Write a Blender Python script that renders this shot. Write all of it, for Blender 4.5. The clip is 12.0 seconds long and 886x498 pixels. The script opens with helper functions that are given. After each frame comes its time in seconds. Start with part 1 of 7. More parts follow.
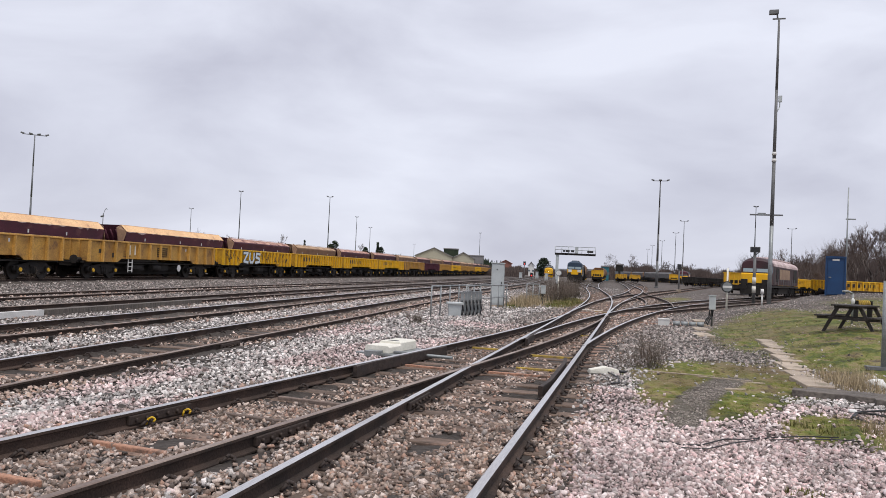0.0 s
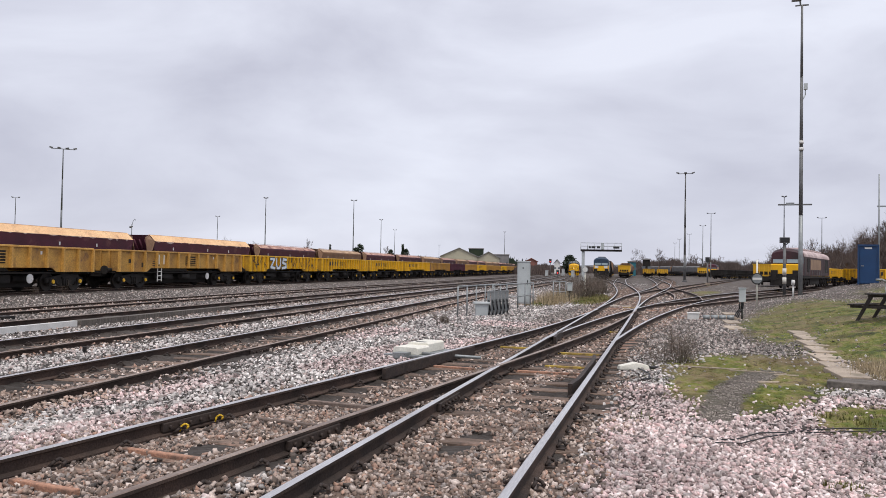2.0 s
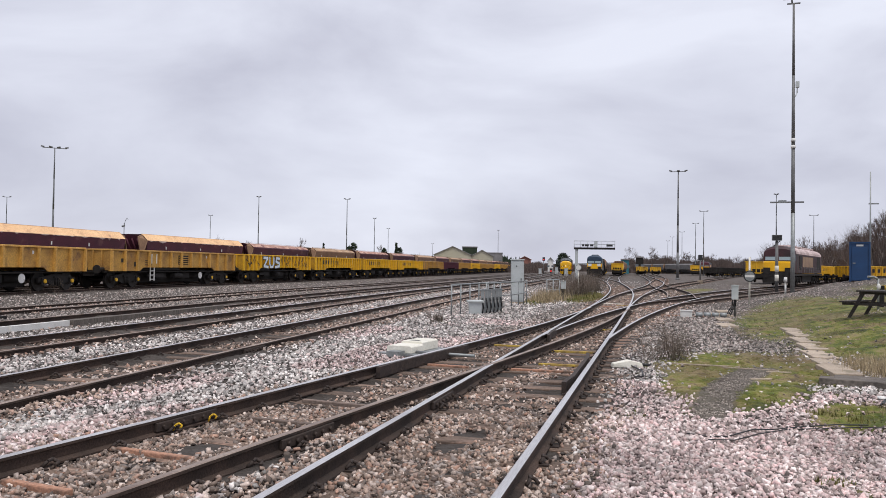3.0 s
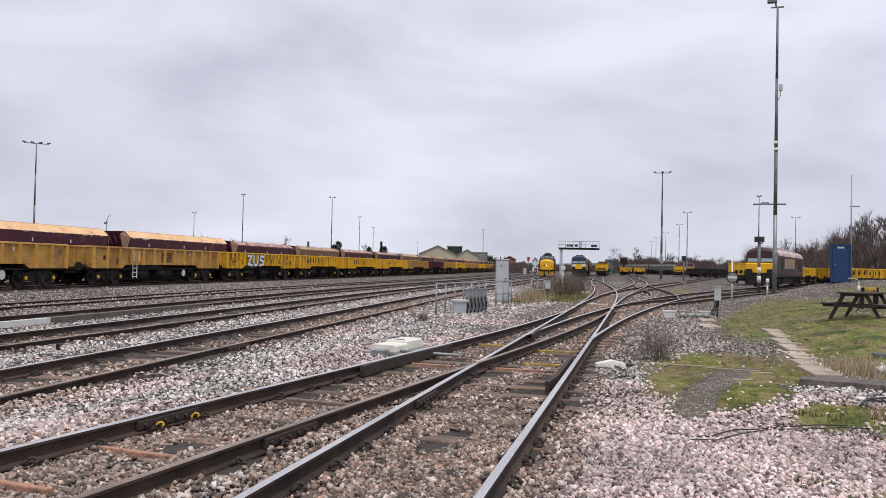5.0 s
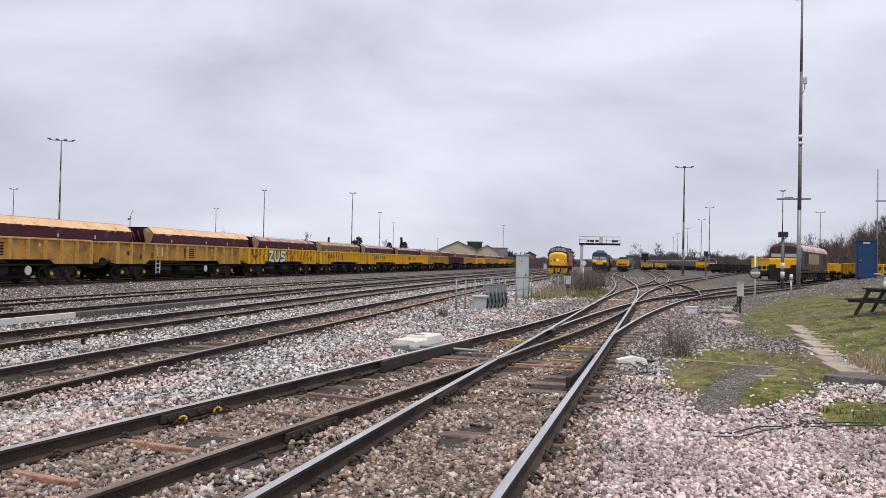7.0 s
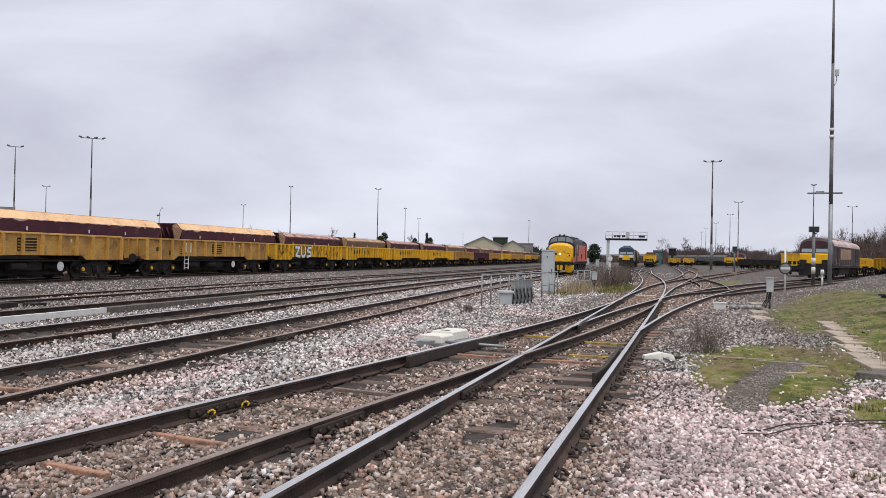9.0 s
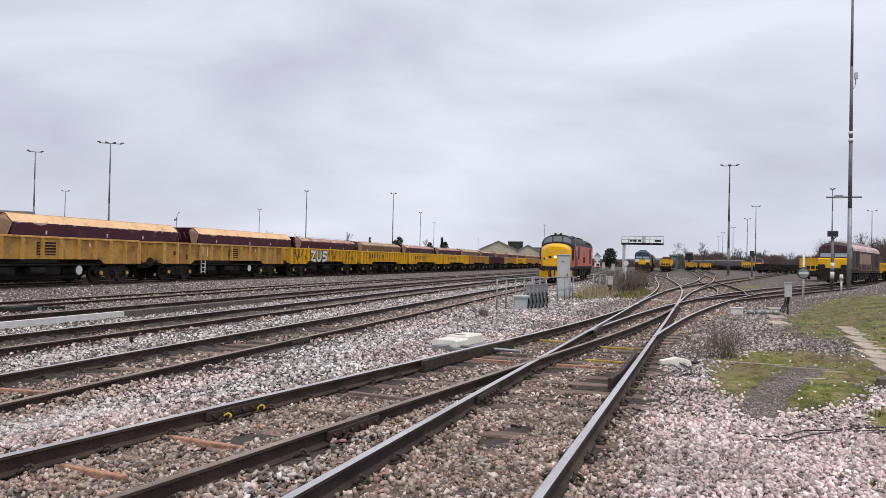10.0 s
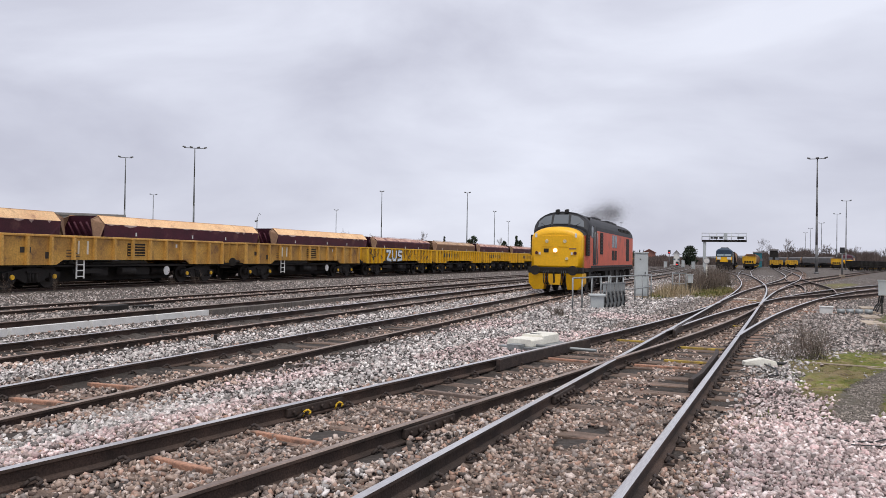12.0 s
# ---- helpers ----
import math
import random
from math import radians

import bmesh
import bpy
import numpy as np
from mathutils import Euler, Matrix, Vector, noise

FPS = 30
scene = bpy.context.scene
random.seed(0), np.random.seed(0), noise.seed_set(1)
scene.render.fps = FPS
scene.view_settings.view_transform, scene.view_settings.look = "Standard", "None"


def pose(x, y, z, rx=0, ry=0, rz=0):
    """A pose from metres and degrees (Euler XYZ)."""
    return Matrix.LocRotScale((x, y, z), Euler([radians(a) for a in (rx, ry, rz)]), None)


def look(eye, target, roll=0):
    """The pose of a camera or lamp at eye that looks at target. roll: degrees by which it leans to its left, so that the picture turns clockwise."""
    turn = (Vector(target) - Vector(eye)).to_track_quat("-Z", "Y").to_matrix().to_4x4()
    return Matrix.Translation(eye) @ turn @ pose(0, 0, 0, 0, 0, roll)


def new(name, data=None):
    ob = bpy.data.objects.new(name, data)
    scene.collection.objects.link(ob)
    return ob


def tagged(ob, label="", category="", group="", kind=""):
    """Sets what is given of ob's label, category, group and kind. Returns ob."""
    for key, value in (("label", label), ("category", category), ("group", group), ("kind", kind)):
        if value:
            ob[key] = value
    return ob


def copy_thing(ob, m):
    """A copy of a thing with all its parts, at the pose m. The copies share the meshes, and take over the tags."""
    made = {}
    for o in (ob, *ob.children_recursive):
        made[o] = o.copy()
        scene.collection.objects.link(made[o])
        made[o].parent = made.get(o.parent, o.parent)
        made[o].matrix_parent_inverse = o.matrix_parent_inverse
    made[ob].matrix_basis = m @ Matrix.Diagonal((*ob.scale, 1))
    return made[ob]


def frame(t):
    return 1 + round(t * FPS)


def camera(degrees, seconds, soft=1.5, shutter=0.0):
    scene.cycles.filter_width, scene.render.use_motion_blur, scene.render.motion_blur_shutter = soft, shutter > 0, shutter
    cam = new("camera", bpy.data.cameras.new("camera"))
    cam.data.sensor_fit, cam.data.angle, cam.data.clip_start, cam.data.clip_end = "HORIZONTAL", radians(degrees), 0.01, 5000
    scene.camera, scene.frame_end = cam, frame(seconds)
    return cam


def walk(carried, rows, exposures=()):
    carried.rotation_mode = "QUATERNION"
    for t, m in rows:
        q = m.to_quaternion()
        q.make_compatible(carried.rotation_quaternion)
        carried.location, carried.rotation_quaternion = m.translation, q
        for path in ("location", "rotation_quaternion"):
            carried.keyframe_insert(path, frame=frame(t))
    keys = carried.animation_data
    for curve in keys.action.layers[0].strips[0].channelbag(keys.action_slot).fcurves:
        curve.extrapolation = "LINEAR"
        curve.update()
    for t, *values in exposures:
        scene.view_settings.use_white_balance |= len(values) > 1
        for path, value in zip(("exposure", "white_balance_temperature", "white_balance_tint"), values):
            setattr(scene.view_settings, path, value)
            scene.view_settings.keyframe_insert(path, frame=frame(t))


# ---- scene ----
cam = camera(60.05, 12.0, soft=0.45)
PATH = [
    (0, pose(0, 0, 1.55, 91.41, -2.68, 15.60)),
    (0.5, pose(0, 0, 1.55, 91.37, -2.47, 16.16)),
    (1, pose(0, 0, 1.55, 91.45, -1.97, 16.78)),
    (1.5, pose(0, 0, 1.55, 91.42, -1.40, 17.27)),
    (2, pose(0, 0, 1.55, 91.38, -1.00, 17.51)),
    (2.5, pose(0, 0, 1.55, 91.34, -0.82, 17.38)),
    (3, pose(0, 0, 1.55, 91.27, -0.83, 17.03)),
    (3.5, pose(0, 0, 1.55, 91.19, -0.90, 16.55)),
    (5.5, pose(0, 0, 1.55, 91.25, -1.24, 15.87)),
    (6, pose(0, 0, 1.55, 91.20, -1.30, 16.27)),
    (6.5, pose(0, 0, 1.55, 91.09, -1.25, 16.82)),
    (7, pose(0, 0, 1.55, 90.87, -1.20, 17.40)),
    (9, pose(0, 0, 1.55, 90.50, -1.14, 19.30)),
    (9.5, pose(0, 0, 1.55, 90.69, -1.16, 19.70)),
    (10, pose(0, 0, 1.55, 90.80, -1.19, 20.43)),
    (10.5, pose(0, 0, 1.55, 90.79, -1.15, 21.57)),
    (11, pose(0, 0, 1.55, 90.72, -1.02, 22.97)),
    (11.5, pose(0, 0, 1.55, 90.60, -0.92, 24.47)),
    (12, pose(0, 0, 1.55, 90.62, -0.86, 25.99)),
]
walk(cam, PATH)

# ---- world and light: bright, even overcast ----
world = bpy.data.worlds.new("overcast_sky")
scene.world = world
world.use_nodes = True
wn, wl = world.node_tree.nodes, world.node_tree.links
wn.clear()
w_out = wn.new("ShaderNodeOutputWorld")
w_bg = wn.new("ShaderNodeBackground")
w_sky = wn.new("ShaderNodeTexSky")
w_sky.sky_type, w_sky.sun_disc = "NISHITA", False
w_sky.sun_elevation, w_sky.sun_rotation = radians(68), radians(145)
w_co = wn.new("ShaderNodeTexCoord")
w_map = wn.new("ShaderNodeMapping")
w_map.inputs["Scale"].default_value = (1.0, 1.0, 2.5)
w_n1 = wn.new("ShaderNodeTexNoise")
w_n1.inputs["Scale"].default_value, w_n1.inputs["Detail"].default_value = 2.4, 6.0
w_n1.inputs["Roughness"].default_value = 0.5
w_n1.inputs["Distortion"].default_value = 0.35
w_ramp = wn.new("ShaderNodeValToRGB")
w_ramp.color_ramp.elements[0].position, w_ramp.color_ramp.elements[0].color = 0.33, (0.57, 0.58, 0.69, 1)
w_ramp.color_ramp.elements[1].position, w_ramp.color_ramp.elements[1].color = 0.64, (0.845, 0.87, 0.985, 1)
w_mix = wn.new("ShaderNodeMixRGB")
w_mix.inputs[0].default_value = 0.95
w_dim = wn.new("ShaderNodeMixRGB")
w_dim.blend_type = "MULTIPLY"
w_dim.inputs[0].default_value = 1.0
w_dim.inputs[2].default_value = (0.1, 0.1, 0.1, 1)
wl.new(w_co.outputs["Generated"], w_map.inputs["Vector"])
wl.new(w_map.outputs[0], w_n1.inputs["Vector"])
wl.new(w_n1.outputs["Fac"], w_ramp.inputs[0])
wl.new(w_sky.outputs[0], w_dim.inputs[1])
wl.new(w_dim.outputs[0], w_mix.inputs[1])
wl.new(w_ramp.outputs[0], w_mix.inputs[2])
wl.new(w_mix.outputs[0], w_bg.inputs[0])
w_bg.inputs[1].default_value = 1.0
wl.new(w_bg.outputs[0], w_out.inputs[0])

sun_data = bpy.data.lights.new("sun", "SUN")
sun_data.energy, sun_data.angle, sun_data.color = 2.0, radians(20), (1.0, 0.96, 0.9)
sun = new("sun", sun_data)
sun.matrix_world = look((0, 0, 60), (-14, 20, 0))
scene.view_settings.exposure = 0.0


# ---- materials ----
def mat(name, c1, c2=None, scale=3.0, rough=0.75, metal=0.0, bump=0.15, fine=40.0, fine_amt=0.25, vary=0.0,
        island=False, stain=None, stain_scale=0.7, stain_lo=0.55, stain_hi=0.7, stretch=(1, 1, 1), emit=0.0):
    """Two-scale procedural surface: broad noise between c1 and c2, fine grain, shaped stains, bump."""
    m = bpy.data.materials.new(name)
    m.use_nodes = True
    n, l = m.node_tree.nodes, m.node_tree.links
    b = n["Principled BSDF"]
    b.inputs["Roughness"].default_value, b.inputs["Metallic"].default_value = rough, metal
    c2 = c2 or tuple(v * 0.75 for v in c1)
    co = n.new("ShaderNodeTexCoord")
    mp = n.new("ShaderNodeMapping")
    mp.inputs["Scale"].default_value = stretch
    l.new(co.outputs["Object"], mp.inputs["Vector"])
    a = n.new("ShaderNodeTexNoise")
    a.inputs["Scale"].default_value, a.inputs["Detail"].default_value = scale, 5
    l.new(mp.outputs[0], a.inputs["Vector"])
    ra = n.new("ShaderNodeValToRGB")
    ra.color_ramp.elements[0].position, ra.color_ramp.elements[1].position = 0.35, 0.65
    ra.color_ramp.elements[0].color, ra.color_ramp.elements[1].color = (*c1, 1), (*c2, 1)
    l.new(a.outputs["Fac"], ra.inputs[0])
    f = n.new("ShaderNodeTexNoise")
    f.inputs["Scale"].default_value, f.inputs["Detail"].default_value = fine, 3
    l.new(mp.outputs[0], f.inputs["Vector"])
    fr = n.new("ShaderNodeMapRange")
    fr.inputs["From Min"].default_value, fr.inputs["From Max"].default_value = 0.3, 0.7
    fr.inputs["To Min"].default_value, fr.inputs["To Max"].default_value = 1 - fine_amt, 1 + fine_amt
    l.new(f.outputs["Fac"], fr.inputs[0])
    mul = n.new("ShaderNodeMixRGB")
    mul.blend_type, mul.inputs[0].default_value = "MULTIPLY", 1.0
    l.new(ra.outputs[0], mul.inputs[1])
    l.new(fr.outputs[0], mul.inputs[2])
    last = mul
    if stain:
        s = n.new("ShaderNodeTexNoise")
        s.inputs["Scale"].default_value, s.inputs["Detail"].default_value, s.inputs["Roughness"].default_value = stain_scale, 8, 0.65
        l.new(co.outputs["Object"], s.inputs["Vector"])
        sr = n.new("ShaderNodeMapRange")
        sr.inputs["From Min"].default_value, sr.inputs["From Max"].default_value = stain_lo, stain_hi
        l.new(s.outputs["Fac"], sr.inputs[0])
        mx = n.new("ShaderNodeMixRGB")
        l.new(sr.outputs[0], mx.inputs[0])
        l.new(last.outputs[0], mx.inputs[1])
        mx.inputs[2].default_value = (*stain, 1)
        last = mx
    if vary:
        if island:
            g = n.new("ShaderNodeNewGeometry")
            rnd = g.outputs["Random Per Island"]
        else:
            g = n.new("ShaderNodeObjectInfo")
            rnd = g.outputs["Random"]
        vr = n.new("ShaderNodeMapRange")
        vr.inputs["To Min"].default_value, vr.inputs["To Max"].default_value = 1 - vary, 1 + vary
        l.new(rnd, vr.inputs[0])
        vm = n.new("ShaderNodeMixRGB")
        vm.blend_type, vm.inputs[0].default_value = "MULTIPLY", 1.0
        l.new(last.outputs[0], vm.inputs[1])
        l.new(vr.outputs[0], vm.inputs[2])
        last = vm
    l.new(last.outputs[0], b.inputs["Base Color"])
    if bump:
        bp = n.new("ShaderNodeBump")
        bp.inputs["Strength"].default_value, bp.inputs["Distance"].default_value = bump, 0.02
        l.new(f.outputs["Fac"], bp.inputs["Height"])
        l.new(bp.outputs[0], b.inputs["Normal"])
    if emit:
        b.inputs["Emission Color"].default_value = (*c1, 1)
        b.inputs["Emission Strength"].default_value = emit
    return m


def glass_mat(name, tint, rough=0.3):
    m = bpy.data.materials.new(name)
    m.use_nodes = True
    b = m.node_tree.nodes["Principled BSDF"]
    b.inputs["Base Color"].default_value = (*tint, 1)
    b.inputs["Roughness"].default_value = rough
    b.inputs["Specular IOR Level"].default_value = 0.3
    return m


def stone_mat(name, colours):
    """Crushed stone: each stone takes one of several tones."""
    m = bpy.data.materials.new(name)
    m.use_nodes = True
    n, l = m.node_tree.nodes, m.node_tree.links
    b = n["Principled BSDF"]
    b.inputs["Roughness"].default_value = 0.85
    g = n.new("ShaderNodeNewGeometry")
    r = n.new("ShaderNodeValToRGB")
    while len(r.color_ramp.elements) < len(colours):
        r.color_ramp.elements.new(0.5)
    for i, c in enumerate(colours):
        r.color_ramp.elements[i].position = i / (len(colours) - 1)
        r.color_ramp.elements[i].color = (*c, 1)
    l.new(g.outputs["Random Per Island"], r.inputs[0])
    co = n.new("ShaderNodeTexCoord")
    f = n.new("ShaderNodeTexNoise")
    f.inputs["Scale"].default_value, f.inputs["Detail"].default_value = 45, 4
    l.new(co.outputs["Object"], f.inputs["Vector"])
    p = n.new("ShaderNodeTexNoise")
    p.inputs["Scale"].default_value, p.inputs["Detail"].default_value = 0.8, 3
    l.new(co.outputs["Object"], p.inputs["Vector"])
    ad = n.new("ShaderNodeMath")
    ad.operation = "ADD"
    l.new(f.outputs["Fac"], ad.inputs[0])
    l.new(p.outputs["Fac"], ad.inputs[1])
    fr = n.new("ShaderNodeMapRange")
    fr.inputs["From Min"].default_value, fr.inputs["From Max"].default_value = 0.6, 1.4
    fr.inputs["To Min"].default_value, fr.inputs["To Max"].default_value = 0.5, 1.5
    l.new(ad.outputs[0], fr.inputs[0])
    x = n.new("ShaderNodeMixRGB")
    x.blend_type, x.inputs[0].default_value = "MULTIPLY", 1.0
    l.new(r.outputs[0], x.inputs[1])
    l.new(fr.outputs[0], x.inputs[2])
    l.new(x.outputs[0], b.inputs["Base Color"])
    bp = n.new("ShaderNodeBump")
    bp.inputs["Strength"].default_value, bp.inputs["Distance"].default_value = 0.4, 0.01
    l.new(f.outputs["Fac"], bp.inputs["Height"])
    l.new(bp.outputs[0], b.inputs["Normal"])
    return m


M_RAILTOP = mat("rail_head_steel", (0.80, 0.77, 0.74), (0.60, 0.56, 0.53), 1.5, 0.28, 1.0, 0.02, 30, 0.15, stretch=(4, 0.3, 1))
M_RAILDULL = mat("rail_head_dull", (0.36, 0.28, 0.23), (0.22, 0.16, 0.13), 1.5, 0.5, 0.5, 0.05, 30, 0.2)
M_RAIL = mat("rail_web_rust", (0.070, 0.044, 0.033), (0.028, 0.019, 0.015), 2.0, 0.95, 0.0, 0.3, 60, 0.35)
M_SLEEPER = mat("timber_sleeper", (0.11, 0.076, 0.058), (0.21, 0.145, 0.11), 2.0, 0.9, 0, 0.5, 18, 0.35, vary=0.3, stretch=(1, 6, 1), stain=(0.40, 0.25, 0.19), stain_scale=1.2)
M_CONC_SL = mat("stained_concrete_sleeper", (0.22, 0.16, 0.13), (0.13, 0.10, 0.085), 2.0, 0.9, 0, 0.4, 25, 0.25, vary=0.25)
M_TERRA = mat("terracotta_bar", (0.46, 0.24, 0.155), (0.30, 0.17, 0.12), 4, 0.85, 0, 0.4, 40, 0.3, stain=(0.12, 0.085, 0.065), stain_scale=4, stain_lo=0.5, stain_hi=0.65)
M_CLIP = mat("rusty_clip", (0.055, 0.037, 0.029), (0.03, 0.021, 0.018), 8, 0.75, 0.1, 0.3)
M_YCLIP = mat("yellow_hook", (0.75, 0.48, 0.02), (0.6, 0.36, 0.02), 8, 0.6)
M_YSTRIP = mat("worn_yellow_paint", (0.48, 0.33, 0.05), (0.28, 0.19, 0.06), 6, 0.8, stain=(0.12, 0.08, 0.05), stain_scale=3)
M_ST_GREY = stone_mat("ballast_grey", [(0.081, 0.076, 0.071), (0.696, 0.638, 0.609), (0.209, 0.195, 0.185), (0.928, 0.864, 0.824), (0.418, 0.389, 0.365), (0.123, 0.114, 0.106), (0.650, 0.528, 0.499), (0.257, 0.242, 0.228), (0.812, 0.742, 0.696)])
M_ST_PINK = stone_mat("ballast_pink", [(0.10, 0.08, 0.075), (0.78, 0.60, 0.575), (0.26, 0.205, 0.19), (0.92, 0.80, 0.77), (0.50, 0.385, 0.36), (0.16, 0.135, 0.125), (0.80, 0.57, 0.55), (0.36, 0.31, 0.29), (0.88, 0.74, 0.71)])
M_ST_BROWN = stone_mat("ballast_rust_brown", [(0.048, 0.035, 0.028), (0.500, 0.370, 0.298), (0.123, 0.093, 0.075), (0.751, 0.623, 0.548), (0.227, 0.162, 0.126), (0.086, 0.073, 0.065), (0.477, 0.294, 0.218), (0.364, 0.318, 0.293), (0.142, 0.098, 0.078)])
M_ST_OLD = stone_mat("ballast_old_grey", [(0.05, 0.045, 0.04), (0.40, 0.35, 0.32), (0.13, 0.115, 0.10), (0.58, 0.51, 0.47), (0.24, 0.21, 0.19), (0.09, 0.08, 0.072), (0.38, 0.29, 0.26), (0.46, 0.41, 0.375)])
M_ST_PATH = stone_mat("path_gravel", [(0.06, 0.052, 0.045), (0.28, 0.24, 0.205), (0.14, 0.12, 0.10), (0.42, 0.365, 0.32), (0.20, 0.17, 0.145)])
# ochre panels darker and ribs lighter: rib shading in the paint, besides weathering
M_YEL_OLD = mat("weathered_shaded_ochre", (0.56, 0.31, 0.065), (0.36, 0.185, 0.045), 1.1, 0.6, 0, 0.1, 14, 0.2, vary=0.08, stain=(0.17, 0.085, 0.04), stain_scale=1.6, stain_lo=0.54, stain_hi=0.70)
M_YEL_LIT = mat("lit_ochre_on_ribs", (0.66, 0.375, 0.09), (0.50, 0.265, 0.06), 0.9, 0.55, 0, 0.1, 14, 0.2, vary=0.12, stain=(0.14, 0.075, 0.035), stain_scale=2.2, stain_lo=0.56, stain_hi=0.72)
M_YEL = mat("yellow_wagon_paint", (0.80, 0.47, 0.015), (0.70, 0.38, 0.02), 0.9, 0.55, 0, 0.1, 14, 0.14, vary=0.08, stain=(0.3, 0.17, 0.05), stain_scale=1.5, stain_lo=0.6, stain_hi=0.8)
# panel yellow darker than the posts: shade between posts in the paint, with grime
M_YEL_PANEL_SHADE = mat("grimy_shaded_yellow_panel", (0.60, 0.335, 0.018), (0.42, 0.22, 0.02), 0.9, 0.6, 0, 0.1, 14, 0.2, vary=0.08, stain=(0.15, 0.08, 0.03), stain_scale=1.8, stain_lo=0.54, stain_hi=0.72)
M_MAROON_DK = mat("grimy_maroon_loco_paint", (0.062, 0.018, 0.024), (0.032, 0.014, 0.017), 0.8, 0.5, 0, 0.1, 15, 0.2, stain=(0.02, 0.016, 0.015), stain_scale=0.9, stain_lo=0.5, stain_hi=0.7)
M_MAROON = mat("faded_maroon_paint", (0.10, 0.022, 0.04), (0.065, 0.018, 0.032), 0.8, 0.6, 0, 0.1, 15, 0.2, vary=0.15, stain=(0.22, 0.10, 0.09), stain_scale=1.0, stain_lo=0.58, stain_hi=0.8)
M_CREAM = mat("dusty_cream_paint", (0.82, 0.54, 0.29), (0.70, 0.43, 0.23), 0.8, 0.75, 0, 0.1, 12, 0.15, vary=0.1, stain=(0.28, 0.13, 0.1), stain_scale=1.4, stain_lo=0.56, stain_hi=0.72)
M_DUSTPINK = mat("pink_dust_over_maroon", (0.62, 0.40, 0.29), (0.38, 0.19, 0.16), 0.9, 0.75, 0, 0.1, 12, 0.2, vary=0.1, stain=(0.13, 0.035, 0.045), stain_scale=1.6, stain_lo=0.52, stain_hi=0.66)
M_DUSTTAN = mat("brown_dust_roof", (0.50, 0.335, 0.20), (0.34, 0.21, 0.13), 0.9, 0.75, 0, 0.1, 12, 0.2, vary=0.1)
M_DUST = mat("dusty_pale_roof_paint", (0.58, 0.47, 0.45), (0.38, 0.28, 0.27), 0.8, 0.8, 0, 0.1, 12, 0.2, vary=0.1)
M_GOLD = mat("dull_gold_band", (0.37, 0.25, 0.155), (0.26, 0.165, 0.115), 0.8, 0.7, 0, 0.1, 12, 0.2)
M_TAN = mat("dust_brown_paint", (0.28, 0.165, 0.095), (0.2, 0.115, 0.07), 0.8, 0.75, 0, 0.1, 12, 0.15, vary=0.2)
M_UNDER = mat("underframe_grime", (0.011, 0.009, 0.008), (0.021, 0.017, 0.014), 2, 0.85, 0, 0.3, 25, 0.3)
M_WHEEL = mat("wheel_steel", (0.04, 0.032, 0.027), (0.022, 0.018, 0.016), 3, 0.6, 0.3, 0.1)
M_WHITE = mat("white_paint", (0.78, 0.77, 0.74), (0.66, 0.65, 0.62), 3, 0.6, 0, 0.05, 40, 0.08)
M_BLACK = mat("black_panel", (0.02, 0.02, 0.022), (0.03, 0.03, 0.03), 3, 0.5, 0, 0.05)
M_L_YEL = mat("loco_warning_yellow", (0.90, 0.48, 0.002), (0.82, 0.42, 0.003), 0.8, 0.42, 0, 0.05, 12, 0.07, stain=(0.45, 0.25, 0.02), stain_scale=1.6, stain_lo=0.62, stain_hi=0.85)
M_L_ORANGE = mat("faded_orange_red_paint", (0.70, 0.125, 0.062), (0.58, 0.10, 0.05), 0.7, 0.5, 0, 0.05, 10, 0.1, stain=(0.3, 0.08, 0.05), stain_scale=1.0)
M_L_DARK = mat("dark_grey_roof_paint", (0.015, 0.016, 0.019), (0.028, 0.028, 0.032), 1.0, 0.66, 0, 0.1, 15, 0.2)
M_GLASS = glass_mat("cab_glass", (0.15, 0.165, 0.18), 0.25)
# pale base colour stands in for sky reflected in the panes
M_GLASS_SKY = glass_mat("sky_tinted_cab_glass", (0.30, 0.38, 0.42), 0.12)
M_LAMP = mat("lit_headlight", (1.0, 0.82, 0.55), (1.0, 0.85, 0.6), 3, 0.3, 0, 0, 30, 0.0, emit=1.4)
M_LAMPOFF = mat("lamp_lens", (0.7, 0.62, 0.4), (0.6, 0.5, 0.3), 5, 0.2)
M_RED = mat("red_lamp", (0.9, 0.03, 0.03), (0.9, 0.03, 0.03), 3, 0.3, 0, 0, 30, 0, emit=2.0)
M_TAIL = mat("red_lens", (0.07, 0.01, 0.01), None, 3, 0.3)
M_BLUE = mat("blue_cabin_paint", (0.009, 0.052, 0.15), (0.008, 0.042, 0.12), 1.5, 0.5, 0, 0.05, 20, 0.1)
M_L_BLUE = mat("dark_blue_loco_paint", (0.02, 0.04, 0.075), (0.03, 0.055, 0.09), 1, 0.5)
M_L_SILVER = mat("grey_loco_paint", (0.32, 0.31, 0.30), (0.22, 0.21, 0.2), 1, 0.6)
M_HOP_GREY = mat("grey_hopper_steel", (0.17, 0.16, 0.155), (0.11, 0.105, 0.10), 0.8, 0.7, 0, 0.1, 12, 0.2, vary=0.15)
M_GALV = mat("galvanised_steel", (0.32, 0.34, 0.34), (0.24, 0.25, 0.25), 4, 0.5, 0.4, 0.05, 40, 0.15)
M_MASTGREY = mat("dull_grey_mast_steel", (0.17, 0.18, 0.19), (0.13, 0.135, 0.14), 1.5, 0.55, 0.2, 0.05, 20, 0.12)
